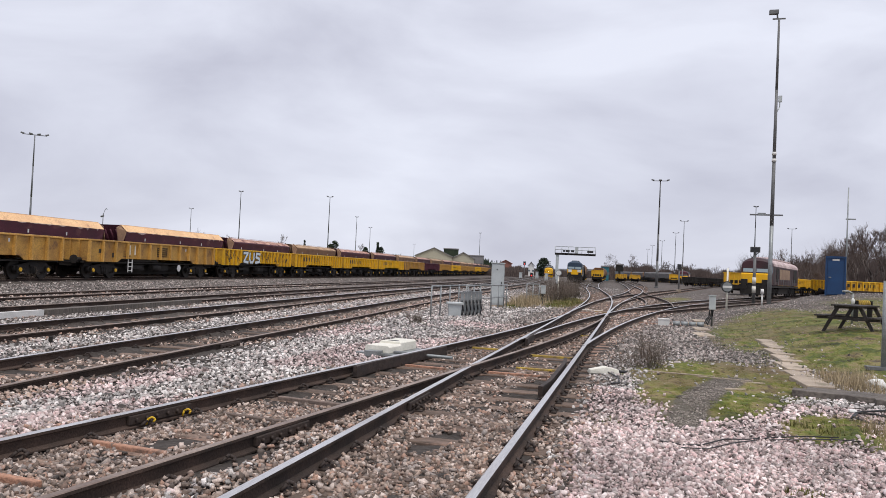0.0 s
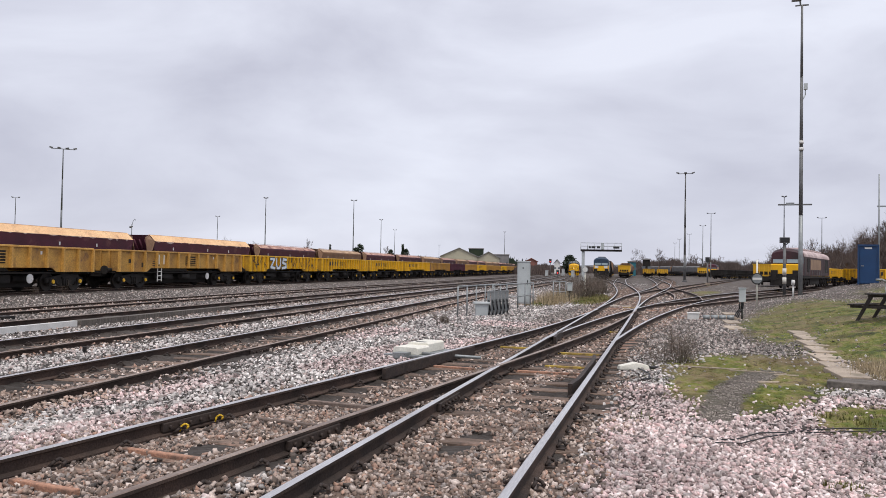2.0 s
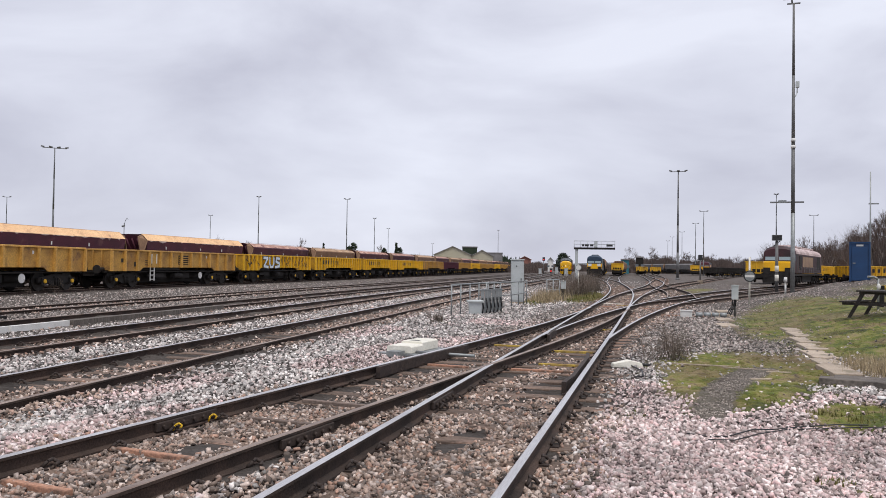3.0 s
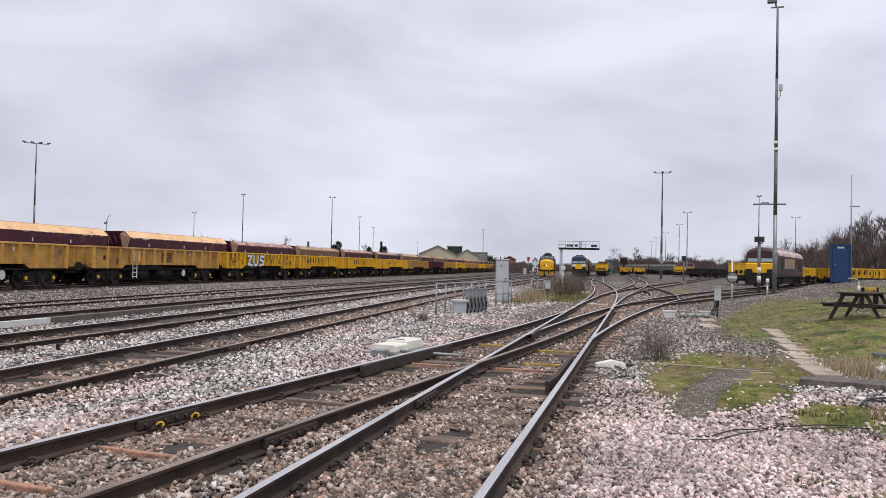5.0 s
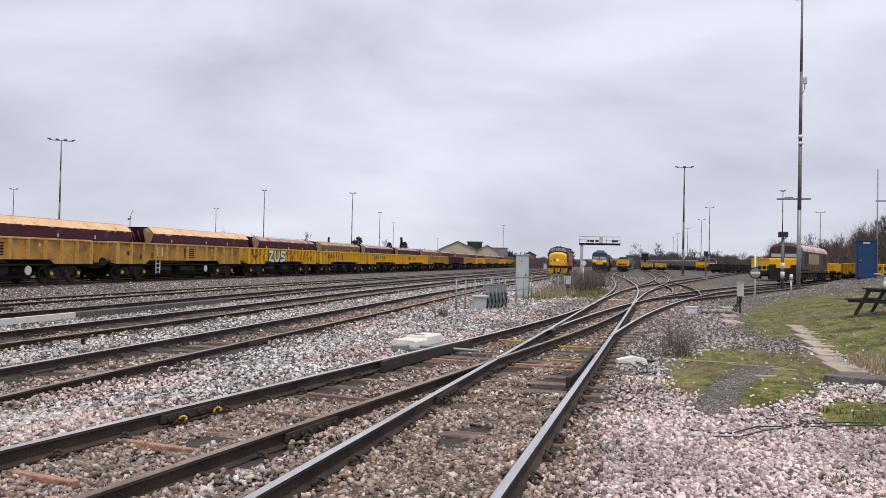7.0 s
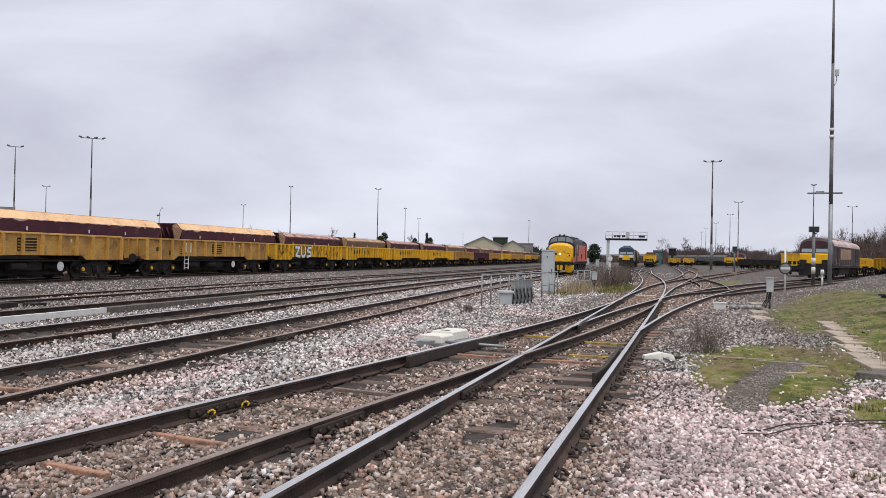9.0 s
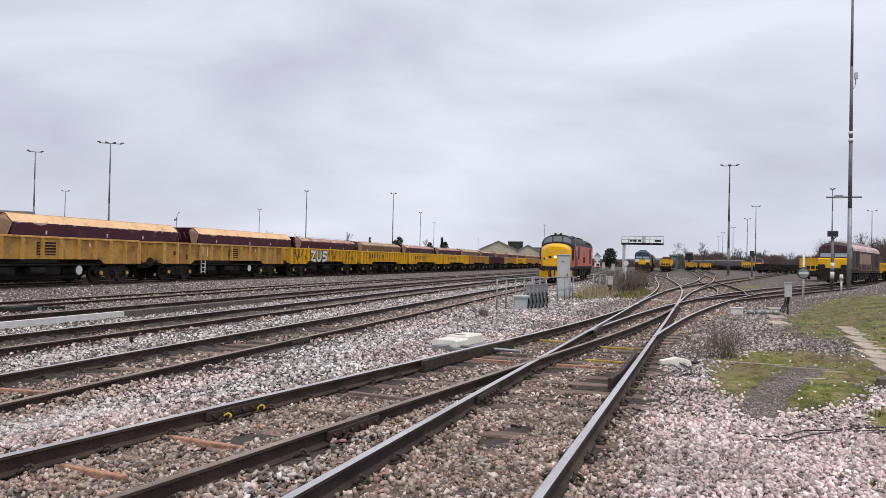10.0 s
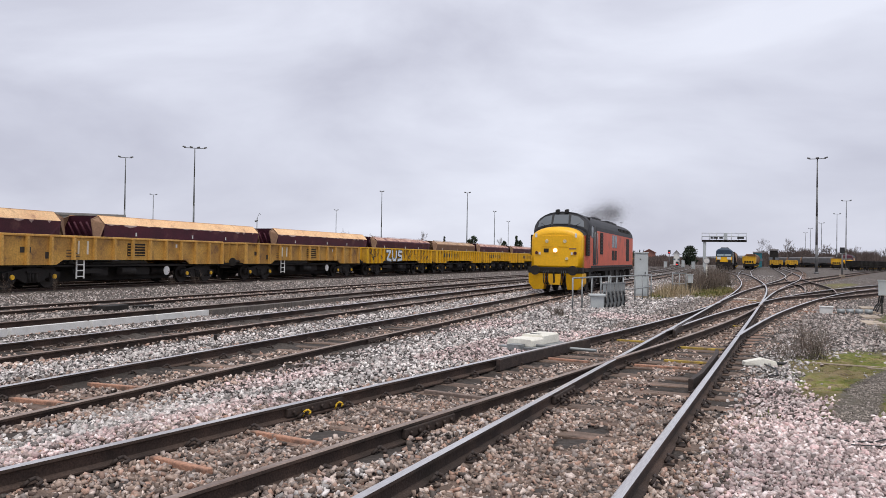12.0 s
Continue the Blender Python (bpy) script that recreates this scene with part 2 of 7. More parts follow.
M_MASTDARK = mat("weathered_mast_steel", (0.10, 0.10, 0.10), (0.20, 0.20, 0.20), 0.7, 0.6, 0.2, 0.05, 20, 0.2)
M_CABGREY = mat("grey_cabinet_paint", (0.52, 0.55, 0.55), (0.44, 0.47, 0.47), 2, 0.55, 0, 0.03, 30, 0.06, stain=(0.25, 0.25, 0.22), stain_scale=2.5, stain_lo=0.62, stain_hi=0.9)
M_OFFWHITE = mat("off_white_cover", (0.80, 0.77, 0.68), (0.70, 0.67, 0.58), 3, 0.6, 0, 0.05, 30, 0.1, stain=(0.3, 0.25, 0.18), stain_scale=5, stain_lo=0.6, stain_hi=0.85)
M_CONCRETE = mat("weathered_concrete", (0.48, 0.39, 0.30), (0.36, 0.29, 0.23), 1.5, 0.9, 0, 0.3, 30, 0.2, vary=0.15, stain=(0.13, 0.12, 0.06), stain_scale=2)
M_WOOD_DK = mat("dark_stained_timber", (0.025, 0.02, 0.018), (0.045, 0.036, 0.03), 2, 0.7, 0, 0.3, 20, 0.3, stretch=(1, 8, 8))
M_CABLE = mat("black_cable", (0.015, 0.015, 0.016), None, 4, 0.5)
M_BARK = mat("winter_bark", (0.085, 0.068, 0.06), (0.125, 0.098, 0.086), 1, 0.9, 0, 0.0, 10, 0.2, vary=0.2, island=True)
M_TWIG = mat("winter_twigs", (0.125, 0.092, 0.080), (0.082, 0.062, 0.056), 0.2, 0.95, 0, 0.0, 3, 0.3, vary=0.3, island=True)
M_EVER = mat("evergreen_leaves", (0.02, 0.032, 0.018), (0.035, 0.05, 0.025), 0.4, 0.9, 0, 0, 4, 0.3, vary=0.3, island=True)
M_GRASS = mat("grass_blades", (0.10, 0.12, 0.022), (0.28, 0.22, 0.09), 0.6, 0.8, 0, 0, 10, 0.2, vary=0.35, island=True)
M_DRY = mat("dry_grass", (0.42, 0.335, 0.21), (0.29, 0.22, 0.13), 1, 0.85, 0, 0, 10, 0.2, vary=0.35, island=True)
M_WEED = mat("dead_weed_stems", (0.14, 0.10, 0.08), (0.09, 0.075, 0.055), 2, 0.9, 0, 0, 10, 0.2, vary=0.35, island=True)
M_WALLCREAM = mat("cream_cladding", (0.50, 0.46, 0.34), (0.45, 0.41, 0.31), 0.3, 0.7, 0, 0.02, 3, 0.08)
M_ROOFGREY = mat("grey_sheet_roof", (0.20, 0.19, 0.19), (0.27, 0.255, 0.25), 0.3, 0.8, 0, 0.02, 3, 0.1)
M_BRICK = mat("red_brick_far", (0.28, 0.12, 0.09), (0.22, 0.10, 0.08), 0.4, 0.85, 0, 0.02, 4, 0.12)
M_HILL = mat("distant_hillside", (0.10, 0.11, 0.12), (0.14, 0.14, 0.145), 0.02, 1.0, 0, 0, 0.3, 0.2)
M_TEAL = mat("teal_sheet", (0.03, 0.18, 0.22), None, 2, 0.6)


# ---- mesh helpers ----
def bx(bm, x0, x1, y0, y1, z0, z1, mi=0, m=None):
    v = [Vector((x, y, z)) for z in (z0, z1) for y in (y0, y1) for x in (x0, x1)]
    if m is not None:
        v = [m @ p for p in v]
    v = [bm.verts.new(p) for p in v]
    for f in ((0, 2, 3, 1), (4, 5, 7, 6), (0, 1, 5, 4), (2, 6, 7, 3), (0, 4, 6, 2), (1, 3, 7, 5)):
        bm.faces.new([v[i] for i in f]).material_index = mi
    return bm


def cyl(bm, p0, p1, r0, r1=None, n=8, mi=0, smooth=True):
    p0, p1 = Vector(p0), Vector(p1)
    r1 = r0 if r1 is None else r1
    d = (p1 - p0).normalized()
    a = d.orthogonal().normalized()
    b = d.cross(a)
    rings = []
    for p, r in ((p0, r0), (p1, r1)):
        rings.append([bm.verts.new(p + r * (math.cos(2 * math.pi * i / n) * a + math.sin(2 * math.pi * i / n) * b)) for i in range(n)])
    for i in range(n):
        f = bm.faces.new((rings[0][i], rings[0][(i + 1) % n], rings[1][(i + 1) % n], rings[1][i]))
        f.material_index, f.smooth = mi, smooth
    bm.faces.new(rings[0][::-1]).material_index = mi
    bm.faces.new(rings[1]).material_index = mi
    return bm


def tube(bm, pts, r, n=6, mi=0):
    for a, b in zip(pts, pts[1:]):
        cyl(bm, a, b, r, r, n, mi)
    return bm


def loft(bm, secs, caps=True, mi=0, smooth=False, closed=True):
    rings = [[bm.verts.new(p) for p in s] for s in secs]
    n = len(secs[0])
    for a, b in zip(rings, rings[1:]):
        for i in range(n if closed else n - 1):
            f = bm.faces.new((a[i], a[(i + 1) % n], b[(i + 1) % n], b[i]))
            f.material_index, f.smooth = mi, smooth
    if caps:
        bm.faces.new(rings[0][::-1]).material_index = mi
        bm.faces.new(rings[-1]).material_index = mi
    return bm


def B():
    return bmesh.new()


def mesh_of(bm, mats):
    me = bpy.data.meshes.new("mesh")
    bmesh.ops.recalc_face_normals(bm, faces=bm.faces[:])
    bm.to_mesh(me)
    bm.free()
    for mt in (mats if isinstance(mats, (list, tuple)) else [mats]):
        me.materials.append(mt)
    return me


def part(name, bm, mats, parent=None, label="", at=None, bevel=0.0):
    ob = new(name, bm if isinstance(bm, bpy.types.Mesh) else mesh_of(bm, mats))
    ob.parent = parent
    if at is not None:
        ob.matrix_basis = at
    if label:
        ob["label"] = label
    if bevel:
        md = ob.modifiers.new("bevel", "BEVEL")
        md.width, md.segments, md.limit_method = bevel, 2, "ANGLE"
    return ob


def thing(name, m, label, category, group="", kind=""):
    ob = new(name)
    ob.matrix_basis = m
    return tagged(ob, label, category, group, kind)


# ---- the lie of the land ----
def sstep(a, b, v):
    t = np.clip((np.asarray(v, float) - a) / (b - a), 0, 1)
    return t * t * (3 - 2 * t)


def ground_z(x, y):
    x, y = np.asarray(x, float), np.asarray(y, float)
    # the western ballast lies higher, most of all under the wagon sidings; it dips between the rails
    u = run_x(np.clip(y, -55, 315)) - x
    z = -0.165 + 0.035 * sstep(-5.0, -5.9, x) + 0.12 * sstep(13.0, 16.0, u)
    dip = np.zeros_like(x)
    for d in (0, 3.6, 7.0):
        dip = np.maximum(dip, 1 - sstep(0.62, 0.80, np.abs(u - d)))
    z = z - 0.085 * dip * (x < -5.2)
    near = np.interp(y, *LINES["through"]), np.interp(y, *LINES["joining"])
    inn = np.maximum(1 - sstep(0.95, 1.3, np.abs(x - near[0])), (1 - sstep(0.95, 1.3, np.abs(x - near[1]))) * (y < 31))
    z = z - 0.022 * inn * (x > -5.6)
    # ballast is heaped between the two near tracks, up to the rail heads
    heap = sstep(0.74, 0.86, x - near[1]) * sstep(0.74, 0.86, near[0] - x) * (y < 12)
    z = z + 0.045 * heap
    # bank that rises towards the picnic table, and a mound at the cabin
    edge = np.where(y < 34, 1.6 + 0.02 * (y - 20), np.maximum(1.9, np.interp(y, *LINES["siding"]) + 1.5))
    z = z + 0.55 * sstep(0, 4.2, x - edge) * sstep(12, 22, y) * (1 - 0.35 * sstep(45, 70, y)) * (1 - sstep(70, 85, y))
    z = z + 0.85 * np.exp(-((x - 12.0) / 4.2) ** 2 - ((y - 50) / 8.0) ** 2)
    return z


def by_knots(knots):
    ks = np.array(knots, float)
    yy = np.arange(ks[0, 0], ks[-1, 0] + 0.01, 0.5)
    # smooth curve through the knots
    xx = np.interp(yy, ks[:, 0], ks[:, 1])
    for _ in range(4):
        w = 9
        pad = np.concatenate([2 * xx[0] - xx[w:0:-1], xx, 2 * xx[-1] - xx[-2:-w - 2:-1]])
        xx = np.convolve(pad, np.ones(2 * w + 1) / (2 * w + 1), "valid")
    return yy, xx


WEST = by_knots([(-60, 0.2), (-20, -4.3), (5.5, -7.12), (20, -8.98), (22, -9.3), (34, -11.1), (55, -12.95), (75, -14.5), (100, -16.5), (122, -18.4), (150, -21.4), (200, -27.4), (240, -32.6), (330, -44.3)])


def left_x(s):
    return np.interp(s, WEST[0], WEST[1])


def on_left(s, d):
    """Pose on the curve of the western lines: s metres up the line, d metres to its west. Local y runs up the line."""
    k = float(left_x(s + 1.5) - left_x(s - 1.5)) / 3
    q = math.hypot(1, k)
    return pose(float(left_x(s)) - d / q, s + d * k / q, 0.1, 0, 0, -math.degrees(math.atan(k)))


RUN = by_knots([(-60, 0.7), (-20, -4.6), (6.2, -7.85), (10.4, -8.37), (14.7, -8.78), (18.4, -9.05), (24.5, -9.65), (32.8, -10.73), (53.1, -12.5), (72.4, -13.85), (96.5, -15.7), (117.7, -17.55), (144.8, -20.65), (193, -26.44), (231.6, -31.46), (318, -42.75)])
Z_RUN = -0.03


def run_x(s):
    return np.interp(s, RUN[0], RUN[1])


def on_run(s, d):
    """Pose on the curve of the running lines, which lie lower than the wagon sidings."""
    k = float(run_x(s + 1.5) - run_x(s - 1.5)) / 3
    q = math.hypot(1, k)
    return pose(float(run_x(s)) - d / q, s + d * k / q, Z_RUN, 0, 0, -math.degrees(math.atan(k)))


LINES = {
    "through": by_knots([(-6, -1.66), (4.5, -1.9), (12, -2.08), (20, -2.3), (28, -2.52), (42, -2.98), (53, -3.6), (65, -4.55), (78, -5.9), (90, -7.1), (127, -9.9), (140, -10.8), (300, -19)]),
    "joining": by_knots([(-6, -5.3), (4, -4.42), (6, -4.25), (8, -4.06), (10.8, -3.75), (14.7, -3.26), (18.1, -2.93), (22, -2.62), (26, -2.5), (31, -2.56)]),
    "middle": by_knots([(30, -2.6), (38, -2.75), (47, -2.75), (59, -2.5), (75, -2.1), (95, -2.3), (130, -4.2), (200, -8.6), (300, -15)]),
    "diverging": by_knots([(17, -2.24), (20, -2.25), (24, -2.05), (28.7, -1.6), (33, -1.12), (39, -0.5), (47, 0.75), (55, 2.4), (66, 5.2), (80, 9), (110, 17.5), (200, 43)]),
    "siding": by_knots([(36, -0.9), (45, 1.6), (55, 4.6), (66, 7.9), (72, 9.6), (92, 15.3), (150, 32), (220, 52)]),
    "far_left": by_knots([(88, -6.9), (105, -8.9), (125, -12.3), (139, -14.2), (230, -21.5), (300, -27)]),
    "far_middle": by_knots([(44, 0.2), (52, 0.3), (60, -0.3), (68, -1.2), (80, -2.0), (100, -2.4), (125, -2.5), (160, -3.5), (240, -8)]),
    "far_right": by_knots([(44, -2.75), (54, -2.55), (63, -1.8), (75, -0.8), (94, 1.2), (134, 5.4), (210, 14.2), (260, 20)]),
}
for i, d in enumerate((0, 3.6, 7.0, 11.2, 19.0, 23.0)):
    ss = np.arange(-12, 300.1, 0.5 if i < 3 else 2.0)
    curve_x = run_x if i < 4 else left_x
    k = (curve_x(ss + 1.5) - curve_x(ss - 1.5)) / 3
    q = np.hypot(1, k)
    LINES["west_%d" % i] = (ss + d * k / q, curve_x(ss) - d / q)

# ---- ground sheet ----
def ground_sheet():
    gx = np.concatenate([[-3000, -1200, -500, -250, -150, -100, -70, -50, -40], np.arange(-34, -16, 1.0), np.arange(-16, -5, 0.4),
                         np.arange(-5, -1.2, 0.2), np.arange(-1.2, 5, 0.08), np.arange(5, 9, 0.2), np.arange(9, 30, 0.6), [34, 40, 50, 70, 100, 150, 250, 500, 1200, 3000]])
    gy = np.concatenate([[-300, -100, -40, -20, -10, -5, 0], np.arange(2, 8.6, 0.2), np.arange(8.6, 16, 0.08), np.arange(16, 24, 0.2), np.arange(24, 60, 0.6), np.arange(60, 120, 2.0),
                         [124, 130, 140, 155, 175, 200, 240, 300, 400, 600, 1000, 1800, 3500]])
    X, Y = np.meshgrid(gx, gy)
    Z = ground_z(X, Y)
    rng = np.random.RandomState(3)
    Z = Z + rng.normal(0, 0.012, Z.shape) * (np.abs(X) < 30) * (Y < 60)
    tuft = np.clip(turf(X, Y) * 2 - 0.5, 0, 1) * (Y < 30)
    Z = Z + tuft * (0.02 * np.sin(9 * X + 3 * np.sin(4 * Y)) * np.sin(7 * Y + 2 * np.sin(5 * X)) + rng.normal(0, 0.008, Z.shape))
    Z = np.where(np.hypot(X, Y) > 250, Z - 0.05, Z)
    nx, ny = len(gx), len(gy)
    idx = np.arange(nx * ny).reshape(ny, nx)
    faces = np.stack([idx[:-1, :-1], idx[:-1, 1:], idx[1:, 1:], idx[1:, :-1]], -1).reshape(-1, 4)
    me = bpy.data.meshes.new("ground")
    me.from_pydata(np.stack([X, Y, Z], -1).reshape(-1, 3).tolist(), [], faces.tolist())
    me.attributes.new("turf", "FLOAT", "POINT").data.foreach_set("value", turf(X, Y).ravel().astype(np.float32))
    me.attributes.new("gap_shade", "FLOAT", "POINT").data.foreach_set("value", ((1 - 0.25 * sstep(12, 30, np.hypot(X, Y))) * sstep(2.2, 3.6, np.hypot(X, Y)) * sstep(-0.33, -0.27, np.arctan2(-X, Y)) * (1 - sstep(1.0, 1.1, np.arctan2(-X, Y))) - 0.15 * sstep(40, 50, np.hypot(X, Y))).ravel().astype(np.float32))
    me.attributes.new("worn", "FLOAT", "POINT").data.foreach_set("value", worn(X, Y).ravel().astype(np.float32))
    oil = np.zeros_like(X)
    for key in LINES:
        ys, xs = LINES[key]
        on = (Y > ys[0]) & (Y < ys[-1]) & (np.hypot(X, Y) > 34)
        oil = np.maximum(oil, on * (1 - sstep(0.9, 1.7, np.abs(X - np.interp(Y, ys, xs)))))
    me.attributes.new("oil", "FLOAT", "POINT").data.foreach_set("value", oil.ravel().astype(np.float32))
    ob = new("ground", me)
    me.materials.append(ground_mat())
    return tagged(ob, "ballast, gravel and mossy turf of a railway yard", "ground", kind="structure")


def blob(x, y, cx, cy, rx, ry, turn=0.0):
    c, s = math.cos(radians(turn)), math.sin(radians(turn))
    u, v = (x - cx) * c + (y - cy) * s, -(x - cx) * s + (y - cy) * c
    return np.clip(1.35 - np.hypot(u / rx, v / ry), 0, 1)


def turf(x, y):
    """Where grass grows: 0 to 1."""
    x, y = np.asarray(x, float), np.asarray(y, float)
    t = blob(x, y, 1.3, 14.6, 1.75, 2.9, -8)
    t = np.maximum(t, blob(x, y, 0.28, 12.9, 0.5, 2.6, -4))
    t = np.maximum(t, blob(x, y, 1.05, 11.4, 0.62, 2.0, -24))
    t = np.maximum(t, blob(x, y, 2.05, 10.2, 0.5, 1.2, -20))
    t = np.maximum(t, blob(x, y, 3.4, 27, 1.7, 7.5, -6))
    t = np.maximum(t, blob(x, y, 2.25, 6.4, 0.9, 0.55))
    t = np.maximum(t, blob(x, y, 2.9, 9.4, 0.7, 1.1))
    t = np.maximum(t, blob(x, y, 4.6, 20.0, 2.1, 6.0, -12))
    t = np.maximum(t, blob(x, y, 4.6, 30, 2.4, 9, -6))
    t = np.maximum(t, blob(x, y, 9.5, 30, 4.5, 10))
    t = np.maximum(t, 0.5 * blob(x, y, 11, 43, 3.5, 4))
    t = np.maximum(t, blob(x, y, -5.2, 46, 1.3, 9, 3))
    t = np.maximum(t, 0.7 * blob(x, y, -6.6, 38, 0.8, 5, 4))
    t = np.maximum(t, 0.8 * blob(x, y, 0.9, 56, 1.2, 8))
    t = np.maximum(t, 0.75 * blob(x, y, 1.6, 68, 1.3, 7, -8))
    t = np.maximum(t, 0.6 * blob(x, y, 5.2, 58, 1.0, 5, -20))
    t = np.maximum(t, sstep(40, 60, x) * 0.8)
    t = np.maximum(t, sstep(40, 46, left_x(np.clip(y, -55, 325)) - x) * 0.9)
    return t


def worn(x, y):
    """Trodden fine gravel: 0 to 1."""
    x, y = np.asarray(x, float), np.asarray(y, float)
    # a trodden path that bends away through the turf
    p = np.clip((y - 9.2) / 5.6, 0, 1)
    t = np.clip(1.3 - np.abs(x - (0.36 + 0.25 * p + 0.95 * p ** 2.2)) / (0.24 + 0.1 * p), 0, 1) * sstep(8.9, 9.8, y) * (1 - sstep(14.0, 15.0, y))
    t = np.maximum(t, 0.5 * blob(x, y, 5.5, 52, 4.5, 7))
    t = np.maximum(t, 0.22 * blob(x, y, -1, 100, 7, 40))
    t = np.maximum(t, 0.25 * blob(x, y, 12, 110, 14, 45))
    return t


def ground_mat():
    m = bpy.data.materials.new("yard_ground")
    m.use_nodes = True
    n, l = m.node_tree.nodes, m.node_tree.links
    b = n["Principled BSDF"]
    b.inputs["Roughness"].default_value = 0.95
    co = n.new("ShaderNodeTexCoord")
    vo = n.new("ShaderNodeTexVoronoi")
    vo.inputs["Scale"].default_value = 17
    l.new(co.outputs["Object"], vo.inputs["Vector"])
    rp = n.new("ShaderNodeValToRGB")
    for p, c in ((0.0, (0.07, 0.06, 0.052)), (1.0, (0.40, 0.345, 0.31))):
        e = rp.color_ramp.elements[int(p)]
        e.position, e.color = p, (*c, 1)
    sep = n.new("ShaderNodeSeparateColor")
    l.new(vo.outputs["Color"], sep.inputs[0])
    l.new(sep.outputs[0], rp.inputs[0])
    big = n.new("ShaderNodeTexNoise")
    big.inputs["Scale"].default_value, big.inputs["Detail"].default_value = 0.35, 6
    l.new(co.outputs["Object"], big.inputs["Vector"])
    fine = n.new("ShaderNodeTexNoise")
    fine.inputs["Scale"].default_value, fine.inputs["Detail"].default_value = 7, 10
    fine.inputs["Roughness"].default_value = 0.7
    l.new(co.outputs["Object"], fine.inputs["Vector"])

    def mixed(fac, a, c):
        x = n.new("ShaderNodeMixRGB")
        l.new(fac, x.inputs[0])
        l.new(a, x.inputs[1])
        if isinstance(c, tuple):
            x.inputs[2].default_value = (*c, 1)
        else:
            l.new(c, x.inputs[2])
        return x.outputs[0]

    def ramp(src, lo, hi):
        r = n.new("ShaderNodeMapRange")
        r.inputs["From Min"].default_value, r.inputs["From Max"].default_value = lo, hi
        l.new(src, r.inputs[0])
        return r.outputs[0]

    def edge(attr):
        a = n.new("ShaderNodeAttribute")
        a.attribute_name = attr
        s = n.new("ShaderNodeMath")
        s.operation = "MULTIPLY_ADD"
        l.new(fine.outputs["Fac"], s.inputs[0])
        s.inputs[1].default_value = 1.3
        l.new(a.outputs["Fac"], s.inputs[2])
        return ramp(s.outputs[0], 0.86, 1.16)

    dirt_gap_shade = mixed(ramp(big.outputs["Fac"], 0.45, 0.65), rp.outputs[0], (0.19, 0.15, 0.125))
    # ground darkened between loose stones stands in for the shade in their gaps
    gap_shade = n.new("ShaderNodeAttribute")
    gap_shade.attribute_name = "gap_shade"
    dirt_gap_shade = mixed(ramp(gap_shade.outputs["Fac"], 0.0, 1.1), dirt_gap_shade, (0.036, 0.028, 0.023))
    gr = n.new("ShaderNodeValToRGB")
    while len(gr.color_ramp.elements) < 5:
        gr.color_ramp.elements.new(0.5)
    for k, (p, c) in enumerate(((0.32, (0.04, 0.032, 0.02)), (0.42, (0.075, 0.10, 0.014)), (0.50, (0.15, 0.16, 0.026)), (0.57, (0.24, 0.19, 0.085)), (0.64, (0.085, 0.062, 0.04)))):
        gr.color_ramp.elements[k].position, gr.color_ramp.elements[k].color = p, (*c, 1)
    gn = n.new("ShaderNodeTexNoise")
    gn.inputs["Scale"].default_value, gn.inputs["Detail"].default_value = 1.5, 12
    gn.inputs["Roughness"].default_value = 0.72
    l.new(co.outputs["Object"], gn.inputs["Vector"])
    l.new(gn.outputs["Fac"], gr.inputs[0])
    grav = n.new("ShaderNodeValToRGB")
    for p, c in ((0, (0.03, 0.026, 0.022)), (1, (0.235, 0.20, 0.172))):
        grav.color_ramp.elements[p].color = (*c, 1)
    gv = n.new("ShaderNodeTexNoise")
    gv.inputs["Scale"].default_value, gv.inputs["Detail"].default_value = 45, 8
    gv.inputs["Roughness"].default_value = 0.8
    grav.color_ramp.elements[0].position, grav.color_ramp.elements[1].position = 0.36, 0.68
    l.new(co.outputs["Object"], gv.inputs["Vector"])
    l.new(gv.outputs["Fac"], grav.inputs[0])
    green = mixed(ramp(big.outputs["Fac"], 0.47, 0.66), gr.outputs[0], (0.17, 0.125, 0.07))
    col = mixed(edge("turf"), dirt_gap_shade, green)
    yard = mixed(ramp(big.outputs["Fac"], 0.46, 0.64), grav.outputs[0], (0.10, 0.088, 0.06))
    col = mixed(edge("worn"), col, yard)
    # broad mottling, and oily beds under the farther tracks
    mot = n.new("ShaderNodeTexNoise")
    mot.inputs["Scale"].default_value, mot.inputs["Detail"].default_value = 1.1, 9
    mot.inputs["Roughness"].default_value = 0.75
    l.new(co.outputs["Object"], mot.inputs["Vector"])
    dark = n.new("ShaderNodeMixRGB")
    dark.blend_type = "MULTIPLY"
    dark.inputs[2].default_value = (0.42, 0.38, 0.35, 1)
    l.new(ramp(mot.outputs["Fac"], 0.46, 0.66), dark.inputs[0])
    l.new(col, dark.inputs[1])
    oil = n.new("ShaderNodeAttribute")
    oil.attribute_name = "oil"
    om = n.new("ShaderNodeMath")
    om.operation = "MULTIPLY"
    l.new(oil.outputs["Fac"], om.inputs[0])
    l.new(ramp(fine.outputs["Fac"], 0.30, 0.55), om.inputs[1])
    col = mixed(om.outputs[0], dark.outputs[0], (0.055, 0.042, 0.034))
    l.new(col, b.inputs["Base Color"])
    bp = n.new("ShaderNodeBump")
    bp.inputs["Strength"].default_value, bp.inputs["Distance"].default_value = 0.7, 0.03
    l.new(vo.outputs["Distance"], bp.inputs["Height"])
    l.new(bp.outputs[0], b.inputs["Normal"])
    return m


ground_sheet()


